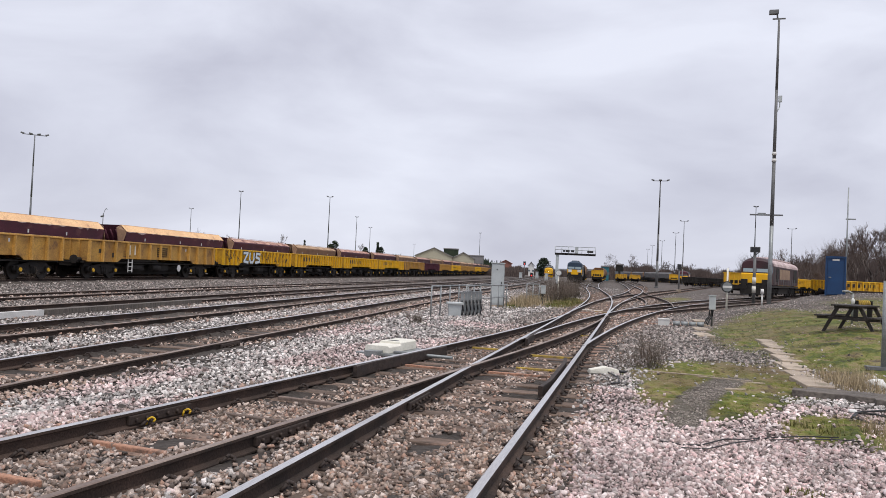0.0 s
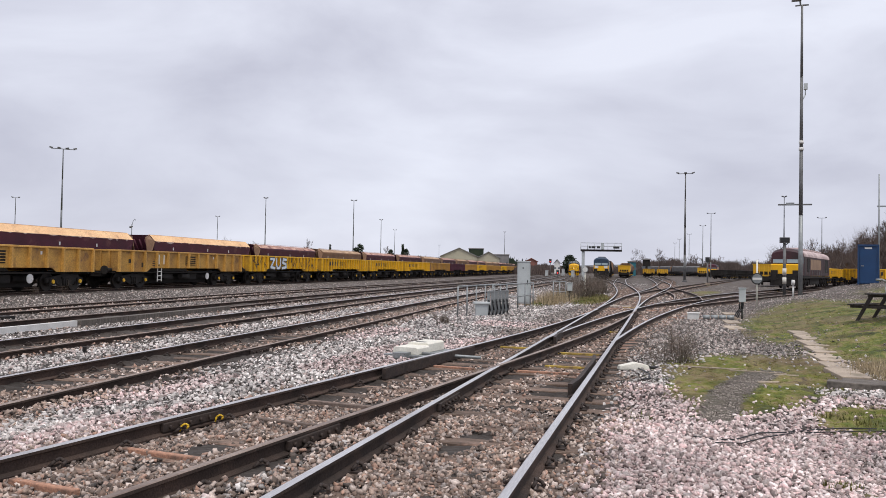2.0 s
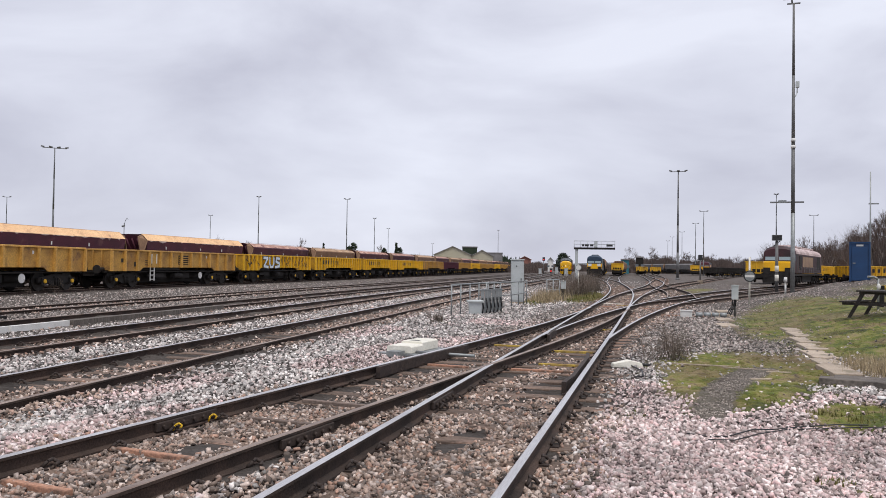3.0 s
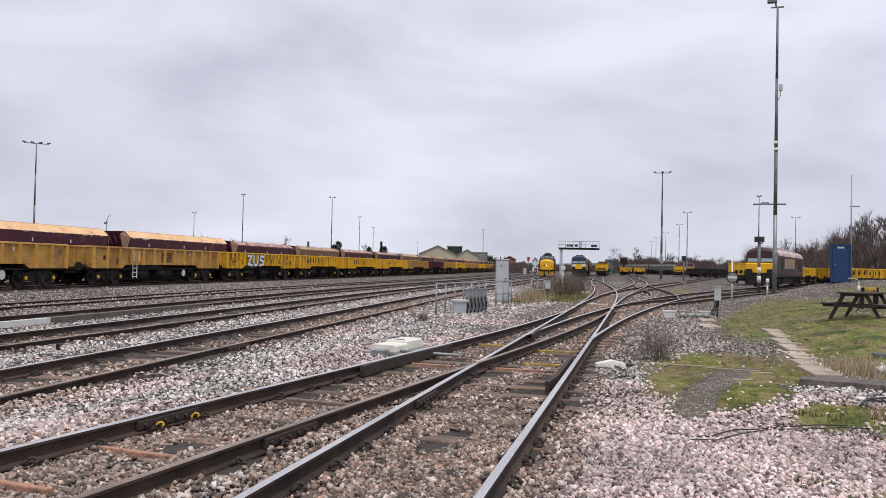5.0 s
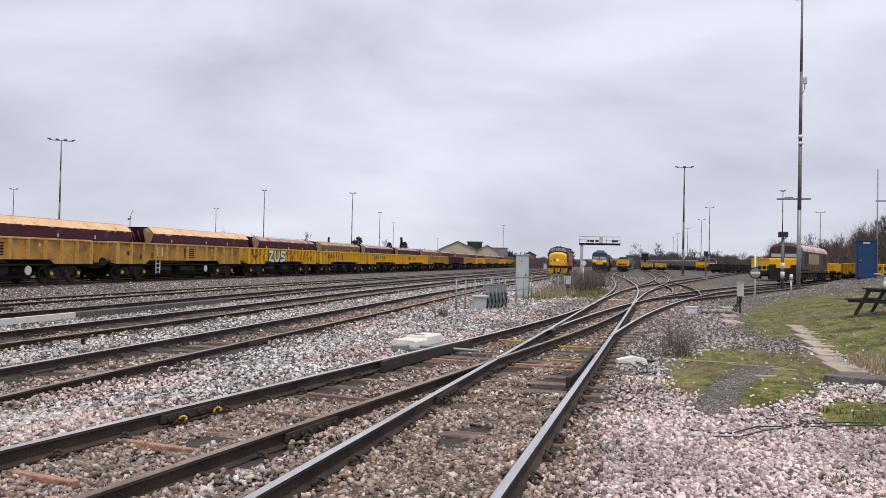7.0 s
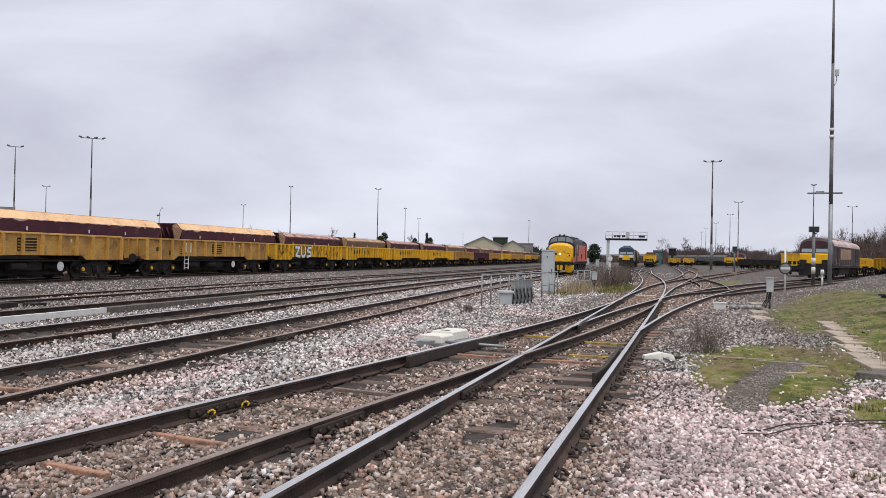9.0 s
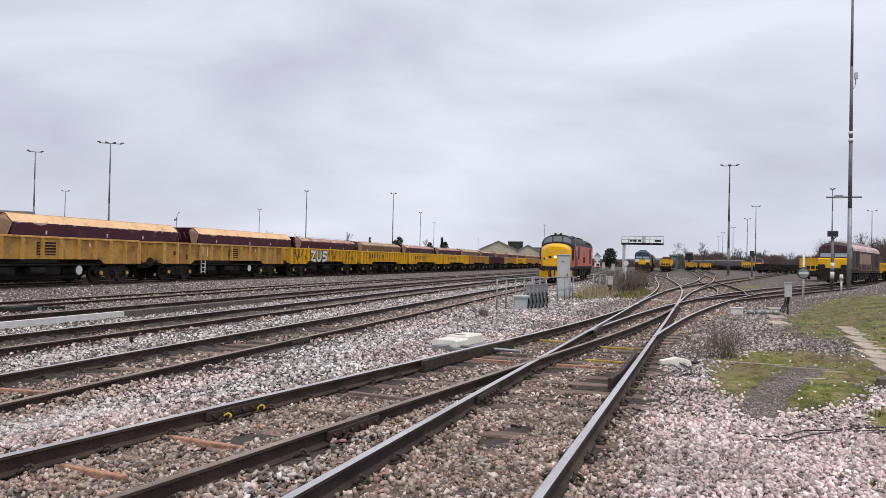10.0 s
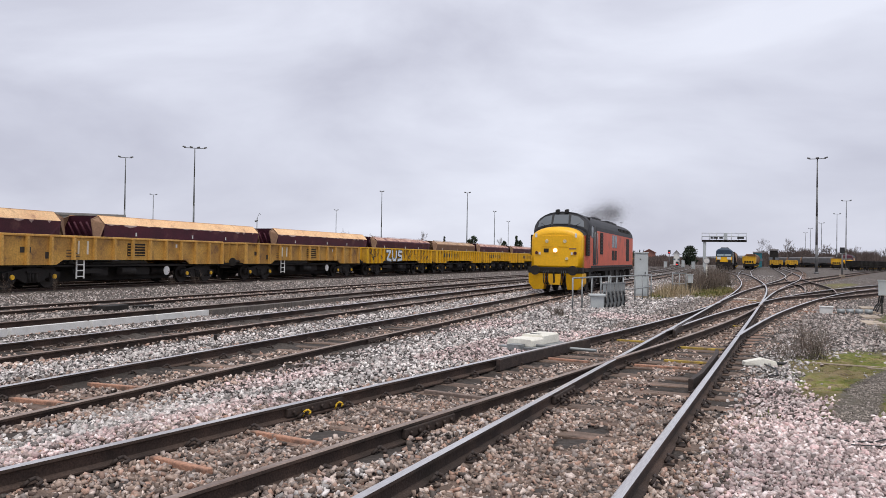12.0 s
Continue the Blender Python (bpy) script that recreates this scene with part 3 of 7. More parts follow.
# ---- rails ----
RAIL = [(-0.07, -0.16), (0.07, -0.16), (0.07, -0.145), (0.012, -0.125), (0.012, -0.045), (0.036, -0.03), (0.036, -0.006), (0.026, 0.0),
        (-0.026, 0.0), (-0.036, -0.006), (-0.036, -0.03), (-0.012, -0.045), (-0.012, -0.125), (-0.07, -0.145)]


def rail_mesh(ys, xs, side, z, top, y0=None, y1=None):
    sl = np.gradient(xs, ys)
    keep = np.ones(len(ys), bool)
    if y0 is not None:
        keep &= ys >= y0
    if y1 is not None:
        keep &= ys <= y1
    ys, xs, sl = ys[keep], xs[keep], sl[keep]
    near = (ys < 60)
    pick = near | (np.arange(len(ys)) % 6 == 0) | (np.arange(len(ys)) == len(ys) - 1)
    ys, xs, sl = ys[pick], xs[pick], sl[pick]
    q = np.hypot(1, sl)
    verts = []
    for x, y, s, h in zip(xs, ys, sl, q):
        for u, w in RAIL:
            v = u + side * 0.7525
            verts.append((x + v / h, y - v * s / h, z + w))
    n = len(RAIL)
    faces, mi = [], []
    for i in range(len(ys) - 1):
        for j in range(n):
            k = (j + 1) % n
            faces.append((i * n + j, i * n + k, (i + 1) * n + k, (i + 1) * n + j))
            mi.append(1 if j in (6, 7, 8) else 0)
    faces.append(tuple(range(n))[::-1])
    faces.append(tuple((len(ys) - 1) * n + j for j in range(n)))
    mi += [0, 0]
    me = bpy.data.meshes.new("rail")
    me.from_pydata(verts, [], faces)
    me.polygons.foreach_set("material_index", mi)
    me.materials.append(M_RAIL)
    me.materials.append(top)
    return me


TRACKS = {}


def track(key, label, z=0.0, top=(M_RAILTOP, M_RAILTOP), group="yard tracks", cut=None):
    ys, xs = LINES[key]
    t = thing("railway_track", pose(0, 0, 0), label, "railway track", group, "structure")
    for side, tp in ((-1, top[0]), (1, top[1])):
        c = (cut or {}).get(side, (None, None))
        part("rail", rail_mesh(ys, xs, side, z, tp, *c), None, t)
    TRACKS[key] = (t, z)
    return t


track("through", "worn steel through line on stained sleepers", 0.0)
track("joining", "steel line that joins through a turnout", 0.0015, (M_RAILTOP, M_RAILDULL))
track("middle", "curving yard line beyond the turnout", 0.003)
track("diverging", "steel line that curves away to the sidings", 0.0045)
track("siding", "rusty siding under the maroon locomotive", 0.006, (M_RAILDULL, M_RAILDULL))
track("far_left", "distant yard line under the blue locomotive", 0.0015)
track("far_middle", "distant yard line under flat wagons", 0.006, (M_RAILDULL, M_RAILDULL))
track("far_right", "distant yard line under grey hoppers", 0.0075, (M_RAILDULL, M_RAILDULL))
for i in range(6):
    track("west_%d" % i, "running line on dark sleepers in ballast" if i < 3 else "rusty siding line in ballast", Z_RUN if i < 4 else 0.1,
          (M_RAILTOP, M_RAILDULL) if i < 2 else (M_RAILDULL, M_RAILDULL), "western lines")


# ---- rolling stock ----
def wheelset(r=0.46, gauge=1.435):
    b = B()
    for s in (-1, 1):
        x = s * (gauge / 2 + 0.03)
        cyl(b, (x - 0.065, 0, 0), (x + 0.065, 0, 0), r, r, 18)
        cyl(b, (x - s * 0.065, 0, 0), (x - s * 0.095, 0, 0), r + 0.03, r + 0.03, 18)
        cyl(b, (x + s * 0.066, 0, 0), (x + s * 0.10, 0, 0), r * 0.45, r * 0.35, 14)
    cyl(b, (-0.75, 0, 0), (0.75, 0, 0), 0.085, 0.085, 10)
    return b


def bogie(parent, y, base=2.0, cap=M_YEL, r=0.46):
    """Two-axle freight bogie: side frames, springs, axle boxes with painted caps."""
    g = B()
    for s in (-1, 1):
        x0, x1 = sorted((s * 0.93, s * 1.06))
        prof = [(-base / 2 - 0.35, 0.42), (-base / 2 - 0.35, 0.62), (-base / 2 + 0.25, 0.72), (-0.3, 0.80), (0.3, 0.80), (base / 2 - 0.25, 0.72),
                (base / 2 + 0.35, 0.62), (base / 2 + 0.35, 0.42), (base / 2 - 0.3, 0.40), (0.35, 0.24), (-0.35, 0.24), (-base / 2 + 0.3, 0.40)]
        loft(g, [[(x0, yy, zz) for yy, zz in prof], [(x1, yy, zz) for yy, zz in prof]])
        for k in (-0.16, 0.0, 0.16):
            cyl(g, (s * 1.07, k, 0.28), (s * 1.07, k, 0.62), 0.06, 0.06, 8)
        bx(g, min(s * 1.04, s * 1.14), max(s * 1.04, s * 1.14), -0.32, 0.32, 0.6, 0.68)
        for e in (-1, 1):
            bx(g, min(s * 1.04, s * 1.13), max(s * 1.04, s * 1.13), e * base / 2 - 0.17, e * base / 2 + 0.17, 0.3, 0.62)
    bx(g, -1.0, 1.0, -0.22, 0.22, 0.55, 0.9)
    bg = part("bogie", g, M_UNDER, parent, "dark grimy two-axle bogie", pose(0, y, 0))
    wm = mesh_of(wheelset(r), M_WHEEL)
    for e in (-1, 1):
        part("wheelset", wm, None, bg, "", pose(0, e * base / 2, r))
        for s in (-1, 1):
            part("axle_cap", cyl(B(), (s * 1.13, 0, 0), (s * 1.18, 0, 0), 0.105, 0.09, 10), cap, bg, "painted axle-box cap", pose(0, e * base / 2, r))
    return bg


def buffers(parent, yend, z=1.05, mats=M_UNDER, sgn=1, spread=0.87):
    for s in (-1, 1):
        b = B()
        cyl(b, (s * spread, yend, z), (s * spread, yend + sgn * 0.35, z), 0.10, 0.10, 10)
        cyl(b, (s * spread, yend + sgn * 0.35, z), (s * spread, yend + sgn * 0.50, z), 0.075, 0.075, 10)
        cyl(b, (s * spread, yend + sgn * 0.50, z), (s * spread, yend + sgn * 0.55, z), 0.23, 0.23, 14)
        part("buffer", b, mats, parent)


def open_wagon(m, length, paint, label, ladder=True, ribs=13, graffiti=False, bars=False, solid_end=2.7):
    w = thing("open_wagon", m, label, "railway wagon", "yellow wagon train")
    h = length / 2 - 0.55
    z0, z1, ze = 1.12, 2.02, 0.92
    # body: two sides with deeper ends, two end walls, floor
    b = B()
    for s in (-1, 1):
        x0, x1 = sorted((s * 1.20, s * 1.27))
        prof = [(-h, ze), (-h, z1), (h, z1), (h, ze), (h - solid_end, ze), (h - solid_end - 0.35, z0), (-h + solid_end + 0.35, z0), (-h + solid_end, ze)]
        loft(b, [[(x0, y, z) for y, z in prof], [(x1, y, z) for y, z in prof]])
    for s in (-1, 1):
        y0, y1 = sorted((s * (h - 0.07), s * h))
        bx(b, -1.199, 1.199, y0, y1, ze + 0.05, z1)
    bx(b, -1.199, 1.199, -h + 0.075, h - 0.075, z0 + 0.02, z0 + 0.1)
    part("body", b, M_YEL_PANEL_SHADE if paint is M_YEL else paint, w)
    rim = B()
    for s in (-1, 1):
        bx(rim, min(s * 1.17, s * 1.345), max(s * 1.17, s * 1.345), -h - 0.02, h + 0.02, z1 + 0.002, z1 + 0.09)
        bx(rim, -1.168, 1.168, min(s * (h - 0.1), s * (h + 0.05)), max(s * (h - 0.1), s * (h + 0.05)), z1 + 0.002, z1 + 0.09)
    part("top_rail", rim, M_YEL_LIT if paint in (M_YEL_OLD, M_TAN) else paint, w, bevel=0.015)
    rib = {M_YEL_OLD: M_YEL_LIT, M_TAN: M_YEL_OLD}.get(paint, paint)
    rm = mesh_of(bx(B(), 0, 0.15, -0.05, 0.05, 0, z1 - z0 - 0.002), rib)
    rl = mesh_of(bx(B(), 0, 0.15, -0.05, 0.05, 0, z1 - ze - 0.002), rib)
    for i in range(ribs):
        y = -h + 0.06 + (2 * h - 0.12) * i / (ribs - 1)
        deep = abs(y) > h - solid_end
        for s in (-1, 1):
            part("side_post", rl if deep else rm, None, w, "", pose(s * 1.271, y, ze if deep else z0, 0, 0, 0 if s > 0 else 180))
    for e in (-1, 1):
        for k in (-0.8, -0.27, 0.27, 0.8):
            y0, y1 = sorted((e * (h + 0.001), e * (h + 0.07)))
            part("end_post", bx(B(), k - 0.05, k + 0.05, y0, y1, ze + 0.05, z1), paint, w)
    sol = B()
    bx(sol, -1.1, 1.1, -h - 0.05, h + 0.05, 0.84, 0.915)
    bx(sol, -0.35, 0.35, -h, h, 0.66, 0.838)
    # dark block added between the bogies to keep the space underneath black
    bx(sol, -0.4, 0.4, -h + 3.2, h - 3.2, 0.22, 0.658)
    for y in (-1.5, 1.2):
        bx(sol, -0.9, 0.9, y - 0.5, y + 0.5, 0.45, 0.80)
    bx(sol, -1.12, -1.04, -3.2, -1.6, 0.55, 0.75)
    bx(sol, 1.04, 1.12, -3.2, -1.6, 0.55, 0.75)
    cyl(sol, (0.5, 2.1, 0.62), (0.5, 3.3, 0.62), 0.2, 0.2, 12)
    cyl(sol, (1.0, -0.4, 0.62), (1.0, 0.5, 0.62), 0.17, 0.17, 12)
    part("underframe", sol, M_UNDER, w)
    for e in (-1, 1):
        bogie(w, e * (h - 1.75), cap=M_YEL)
        buffers(w, e * h, 1.02, sgn=e)
    # near-side fittings, east side
    if ladder:
        part("brake_disc", cyl(B(), (1.14, 2.6, 0.62), (1.17, 2.6, 0.62), 0.215, 0.215, 20), M_WHITE, w, "white round brake wheel plate")
    if ladder:
        lb = B()
        for y in (-3.15, -2.75):
            bx(lb, 1.20, 1.24, y - 0.025, y + 0.025, 0.35, 1.15)
        for z in (0.42, 0.66, 0.9):
            bx(lb, 1.205, 1.235, -3.125, -2.775, z, z + 0.04)
        part("ladder", lb, M_WHITE, w, "white steel step ladder")
        for y in (-3.15, -2.65):
            part("handrail", bx(B(), 1.275, 1.33, y - 0.02, y + 0.02, 1.35, 1.9), M_OFFWHITE, w)
        lv = B()
        bx(lv, 1.272, 1.285, -0.25, 0.9, 1.3, 1.86)
        part("louvre_recess", lv, M_UNDER, w, "dark recessed louvre")
        for k in range(4):
            part("louvre_slat", bx(B(), 1.286, 1.31, -0.22, 0.87, 1.36 + k * 0.125, 1.40 + k * 0.125), paint, w)
        for y, z, ww, hh in ((-h + 1.2, 1.5, 0.5, 0.22), (-h + 2.3, 1.3, 0.32, 0.26)):
            part("data_panel", bx(B(), 1.272, 1.279, y - ww / 2, y + ww / 2, z - hh / 2, z + hh / 2), M_BLACK, w, "small dark data panel")
        for k in range(3):
            part("lettering_bar", bx(B(), 1.272, 1.277, -h + 3.2, -h + 3.9 - 0.12 * k, 1.25 + 0.12 * k, 1.29 + 0.12 * k), M_BLACK, w)
        for y in (-h + 1.2, 3.1):
            part("white_mark", bx(B(), 1.272, 1.277, y, y + 0.12, 1.72, 1.88), M_WHITE, w)
    if graffiti:
        rng = random.Random(5)
        glyphs = ([(0, 1), (0.8, 1), (0.1, 0.1), (0.9, 0)], [(0, 1), (0, 0.35), (0.2, 0.02), (0.65, 0.02), (0.85, 0.35), (0.85, 1)], [(0.9, 0.95), (0.2, 1), (0.1, 0.6), (0.8, 0.45), (0.85, 0.1), (0, 0)])
        for kind_, wide, lift, mt_ in (("letter_outline", 0.30, 0.0, M_BLACK), ("letter_fill", 0.19, 0.006, M_PALE)):
            for g, pts in enumerate(glyphs):
                ga = B()
                for q, ((ya, za), (yb, zb_)) in enumerate(zip(pts, pts[1:])):
                    p0 = Vector((0, -3.15 + 1.05 * g + 0.85 * ya, 1.17 + 0.70 * za))
                    p1 = Vector((0, -3.15 + 1.05 * g + 0.85 * yb, 1.17 + 0.70 * zb_))
                    ang = math.degrees(math.atan2(p1.z - p0.z, p1.y - p0.y))
                    half_ = (p1 - p0).length / 2 + wide * 0.35
                    mid_ = (p0 + p1) / 2
                    bx(ga, 0, 0.003, -half_, half_, -wide / 2, wide / 2, 0, pose(1.4215 + lift + 0.0007 * q, mid_.y, mid_.z, ang))
                part("graffiti_" + kind_, ga, mt_, w, "pale blue spray-painted letter" if mt_ is M_PALE else "black spray-painted outline")
        gc = B()
        for k in range(40):
            y = rng.choice((rng.uniform(-5.9, -3.9), rng.uniform(-0.3, 5.4)))
            m2 = pose(1.4225 + 0.0003 * k, y, rng.uniform(1.3, 1.85), rng.uniform(-60, 60))
            bx(gc, 0, 0.003, -0.03, 0.03, -0.2, 0.2, 0, m2)
        tagged(part("tag_paint", gc, M_WHEEL, w, "brown spray-paint tags"), kind="stuff")
    if bars:
        lb = mesh_of(bx(B(), 1.394, 1.399, -0.15, 0.15, 1.45, 1.82), M_WHEEL)
        for k in range(7):
            part("lettering_bar", lb, None, w, "faded brown lettering bar", pose(0, -4.45 + 0.62 * k, 0))
    return w


M_PALE = mat("pale_spray_paint", (0.72, 0.78, 0.80), (0.60, 0.68, 0.72), 4, 0.6, 0, 0.03, 20, 0.15)

W_OLD = "weathered ochre open wagon with ribbed sides, parked"
W_NEW = "bright yellow open wagon with closely ribbed sides"
joint = 4.7
first = open_wagon(on_left(joint + 7.5, 19.0), 15.0, M_YEL_OLD, W_OLD)
joint += 15.05
for k in range(2):
    copy_thing(first, on_left(joint + 7.5, 19.0))
    joint += 15.05
open_wagon(on_left(joint + 6.85, 19.0), 13.7, M_YEL, "yellow open wagon with pale blue graffiti on its side", ladder=False, ribs=19, graffiti=True)
joint += 13.75
plain = open_wagon(on_left(joint + 6.85, 19.0), 13.7, M_YEL, W_NEW, ladder=False, ribs=19, bars=True)
joint += 13.75
for k in range(2):
    copy_thing(plain, on_left(joint + 6.85, 19.0))
    joint += 13.75
red = open_wagon(on_left(joint + 6.85, 19.0), 13.7, M_TAN, "brown rusted open wagon with ribbed sides", ladder=False, ribs=15)
joint += 13.75
maroon_wagon = open_wagon(on_left(joint + 6.85, 19.0), 13.7, M_MAROON, "dull maroon open wagon with ribbed sides", ladder=False, ribs=15)
joint += 13.75
for k in range(13):
    src = plain if k in (1, 4, 7) else red
    copy_thing(src, on_left(joint + 6.85, 19.0))
    joint += 13.75


def hopper(m, length, side, top, label, group="maroon hopper train", z_top=3.28, marks=True, rounded=False):
    """Bogie hopper: straight sides that lean in above, sloped ribbed ends."""
    w = thing("hopper_wagon", m, label, "hopper wagon", group)
    h = length / 2 - 0.45

    def ring(y, x_lo, x_mid, x_top, zl, zm, zt):
        return [(-x_lo, y, zl), (-x_mid, y, zm), (-x_top, y, zt), (x_top, y, zt), (x_mid, y, zm), (x_lo, y, zl)]
    if rounded:
        def ring(y, x_lo, x_mid, x_top, zl, zm, zt):
            up = [(x_mid * math.cos(q * math.pi / 16), y, zm + (zt - zm) * math.sin(q * math.pi / 16)) for q in range(9)]
            return [(-x_lo, y, zl)] + [(-x, yy, z) for x, yy, z in up] + up[-2::-1] + [(x_lo, y, zl)]
    b = B()
    zl, zm = 1.5, z_top - 0.42
    loft(b, [ring(-h + 1.5, 1.2, 1.2, 1.19, zl - 0.25, zl, zl + 0.02), ring(-h + 0.45, 1.2, 1.38, 0.95, zl + 0.1, zm, z_top),
             ring(h - 0.45, 1.2, 1.38, 0.95, zl + 0.1, zm, z_top), ring(h - 1.5, 1.2, 1.2, 1.19, zl - 0.25, zl, zl + 0.02)])
    for f in b.faces:
        c = f.calc_center_median()
        if c.z > zm + 0.05 and abs(f.normal.y) < 0.6:
            f.material_index = 1
    part("hopper_body", b, [side, top], w)
    if not rounded and top is M_CREAM:
        # load dust that has washed down over the top of the sides in tongues
        rng = random.Random(int(length * 10))
        du = B()
        for s in (-1, 1):
            y = -h + 0.6
            while y < h - 0.8:
                ln, dp = rng.uniform(0.15, 0.9), rng.uniform(0.03, 0.2) * rng.random() + 0.02
                x0, x1 = sorted((s * 1.372, s * 1.392))
                loft(du, [[(x0, y, zm - dp * 0.4), (x1 - 0.004, y, zm - dp * 0.4), (x1 - 0.004, y, zm), (x0, y, zm)],
                          [(x0, y + ln / 2, zm - dp), (x1 - 0.006, y + ln / 2, zm - dp), (x1 - 0.004, y + ln / 2, zm), (x0, y + ln / 2, zm)],
                          [(x0, y + ln, zm - dp * 0.3), (x1 - 0.004, y + ln, zm - dp * 0.3), (x1 - 0.004, y + ln, zm), (x0, y + ln, zm)]])
                y += ln + rng.choice((0.0, 0.0, 0.3, 0.8))
        tagged(part("dust_crust", du, M_DUST, w, "pale dust crust along the upper side"), kind="stuff")
    lip = B()
    for s in (-1, 1):
        bx(lip, min(s * 0.86, s * 0.955), max(s * 0.86, s * 0.955), -h + 0.46, h - 0.46, z_top + 0.001, z_top + 0.02)
    part("top_rim", lip, top, w)
    for e in (-1, 1):
        for k in range(6):
            x = -1.0 + 0.4 * k
            rb = B()
            cyl(rb, (x, e * (h - 1.45), zl), (x, e * (h - 0.45), zm + 0.1), 0.05, 0.05, 6)
            part("end_rib", rb, side, w)
        for s in (-1, 1):
            wing = B()
            p = [(s * 1.36, e * (h - 0.5), zm), (s * 0.95, e * (h - 0.5), z_top), (s * 1.0, e * (h + 0.05), z_top - 0.2), (s * 1.3, e * (h + 0.05), zl)]
            q = [(x - s * 0.05, y, z) for x, y, z in p]
            loft(wing, [p, q])
            part("end_wing", wing, M_TAN, w, "dusty brown end plate")
        bx_ = bx(B(), -1.2, 1.2, min(e * (h - 1.2), e * (h + 0.1)), max(e * (h - 1.2), e * (h + 0.1)), 1.02, 1.2)
        part("platform", bx_, M_UNDER, w)
    fr = B()
    bx(fr, -1.15, 1.15, -h - 0.05, h + 0.05, 0.86, 1.018)
    bx(fr, -0.5, 0.5, -h + 0.3, h - 0.3, 0.2, 0.858)
    for y in (-2.2, 2.2):
        loft(fr, [[(-0.9, y - 1.6, 1.25), (0.9, y - 1.6, 1.25), (0.9, y + 1.6, 1.25), (-0.9, y + 1.6, 1.25)],
                  [(-0.4, y - 0.5, 0.45), (0.4, y - 0.5, 0.45), (0.4, y + 0.5, 0.45), (-0.4, y + 0.5, 0.45)]])
    part("underframe", fr, M_UNDER, w)
    if marks:
        for y in (0.0, 3.2, -4.6):
            part("white_mark", bx(B(), 1.33, 1.345, y, y + 0.10, zm - 0.55, zm - 0.36), M_WHITE, w, "", )
    for e in (-1, 1):
        bogie(w, e * (h - 1.4))
        buffers(w, e * (h + 0.05), 1.02, sgn=e)
    return w


H_M = "maroon hopper wagon with dusty cream upper slopes"
hp = hopper(on_left(20.4, 23.0), 15.4, M_MAROON, M_CREAM, H_M)
copy_thing(hp, on_left(4.7, 23.0))
copy_thing(hp, on_left(36.1, 23.0))
copy_thing(hp, on_left(51.4, 23.0))
short = hopper(on_left(66.0, 23.0), 14.0, M_MAROON, M_DUSTPINK, "maroon hopper wagon with a rounded, dusty pink-cream top", z_top=3.2, rounded=True)
tan = hopper(on_left(80.2, 23.0), 14.0, M_TAN, M_DUSTTAN, "dust-brown hopper wagon with a rounded cream-brown top", z_top=3.2, rounded=True)
at = 94.4
for k in range(13):
    copy_thing(tan if k in (2, 4, 7, 8, 11) else short, on_left(at, 23.0))
    at += 14.6


# ---- the moving locomotive ----
def arch(hw, z0, zs, zt, y, n=10, p=2.4):
    """Body section: straight sides, rounded roof."""
    pts = [(hw, y, z0), (hw, y, z0 + (zs - z0) * 0.5), (hw, y, zs)]
    for i in range(1, n):
        a = math.pi * i / n
        c, s = math.cos(a), math.sin(a)
        pts.append((hw * math.copysign(abs(c) ** (2 / p), c), y, zs + (zt - zs) * abs(s) ** (2 / p)))
    pts += [(-hw, y, zs), (-hw, y, z0 + (zs - z0) * 0.5), (-hw, y, z0)]
    return pts


def six_wheel_bogie(parent, y, wheels, key_list):
    b = B()
    for s in (-1, 1):
        x0, x1 = sorted((s * 1.0, s * 1.12))
        bx(b, x0, x1, y - 2.5, y + 2.5, 0.62, 0.86)
        for k in (-1.95, -0.05, 1.95):
            bx(b, min(s * 1.02, s * 1.16), max(s * 1.02, s * 1.16), y + k - 0.2, y + k + 0.2, 0.36, 0.78)
        for k in (-1.0, 1.0):
            bx(b, min(s * 1.03, s * 1.13), max(s * 1.03, s * 1.13), y + k - 0.45, y + k + 0.45, 0.48, 0.6)
            for q in (-0.3, 0.3):
                cyl(b, (s * 1.09, y + k + q, 0.5), (s * 1.09, y + k + q, 0.95), 0.07, 0.07, 8)
    bx(b, -0.99, 0.99, y - 2.45, y - 2.3, 0.6, 0.84)
    bx(b, -0.99, 0.99, y + 2.3, y + 2.45, 0.6, 0.84)
    part("bogie_frame", b, M_UNDER, parent, "dark cast six-wheel bogie frame")
    for k in (-2.0, -0.05, 1.95):
        ob = part("wheelset", wheels, None, parent, "", pose(0, y + k, 0.56))
        key_list.append((ob, y + k))


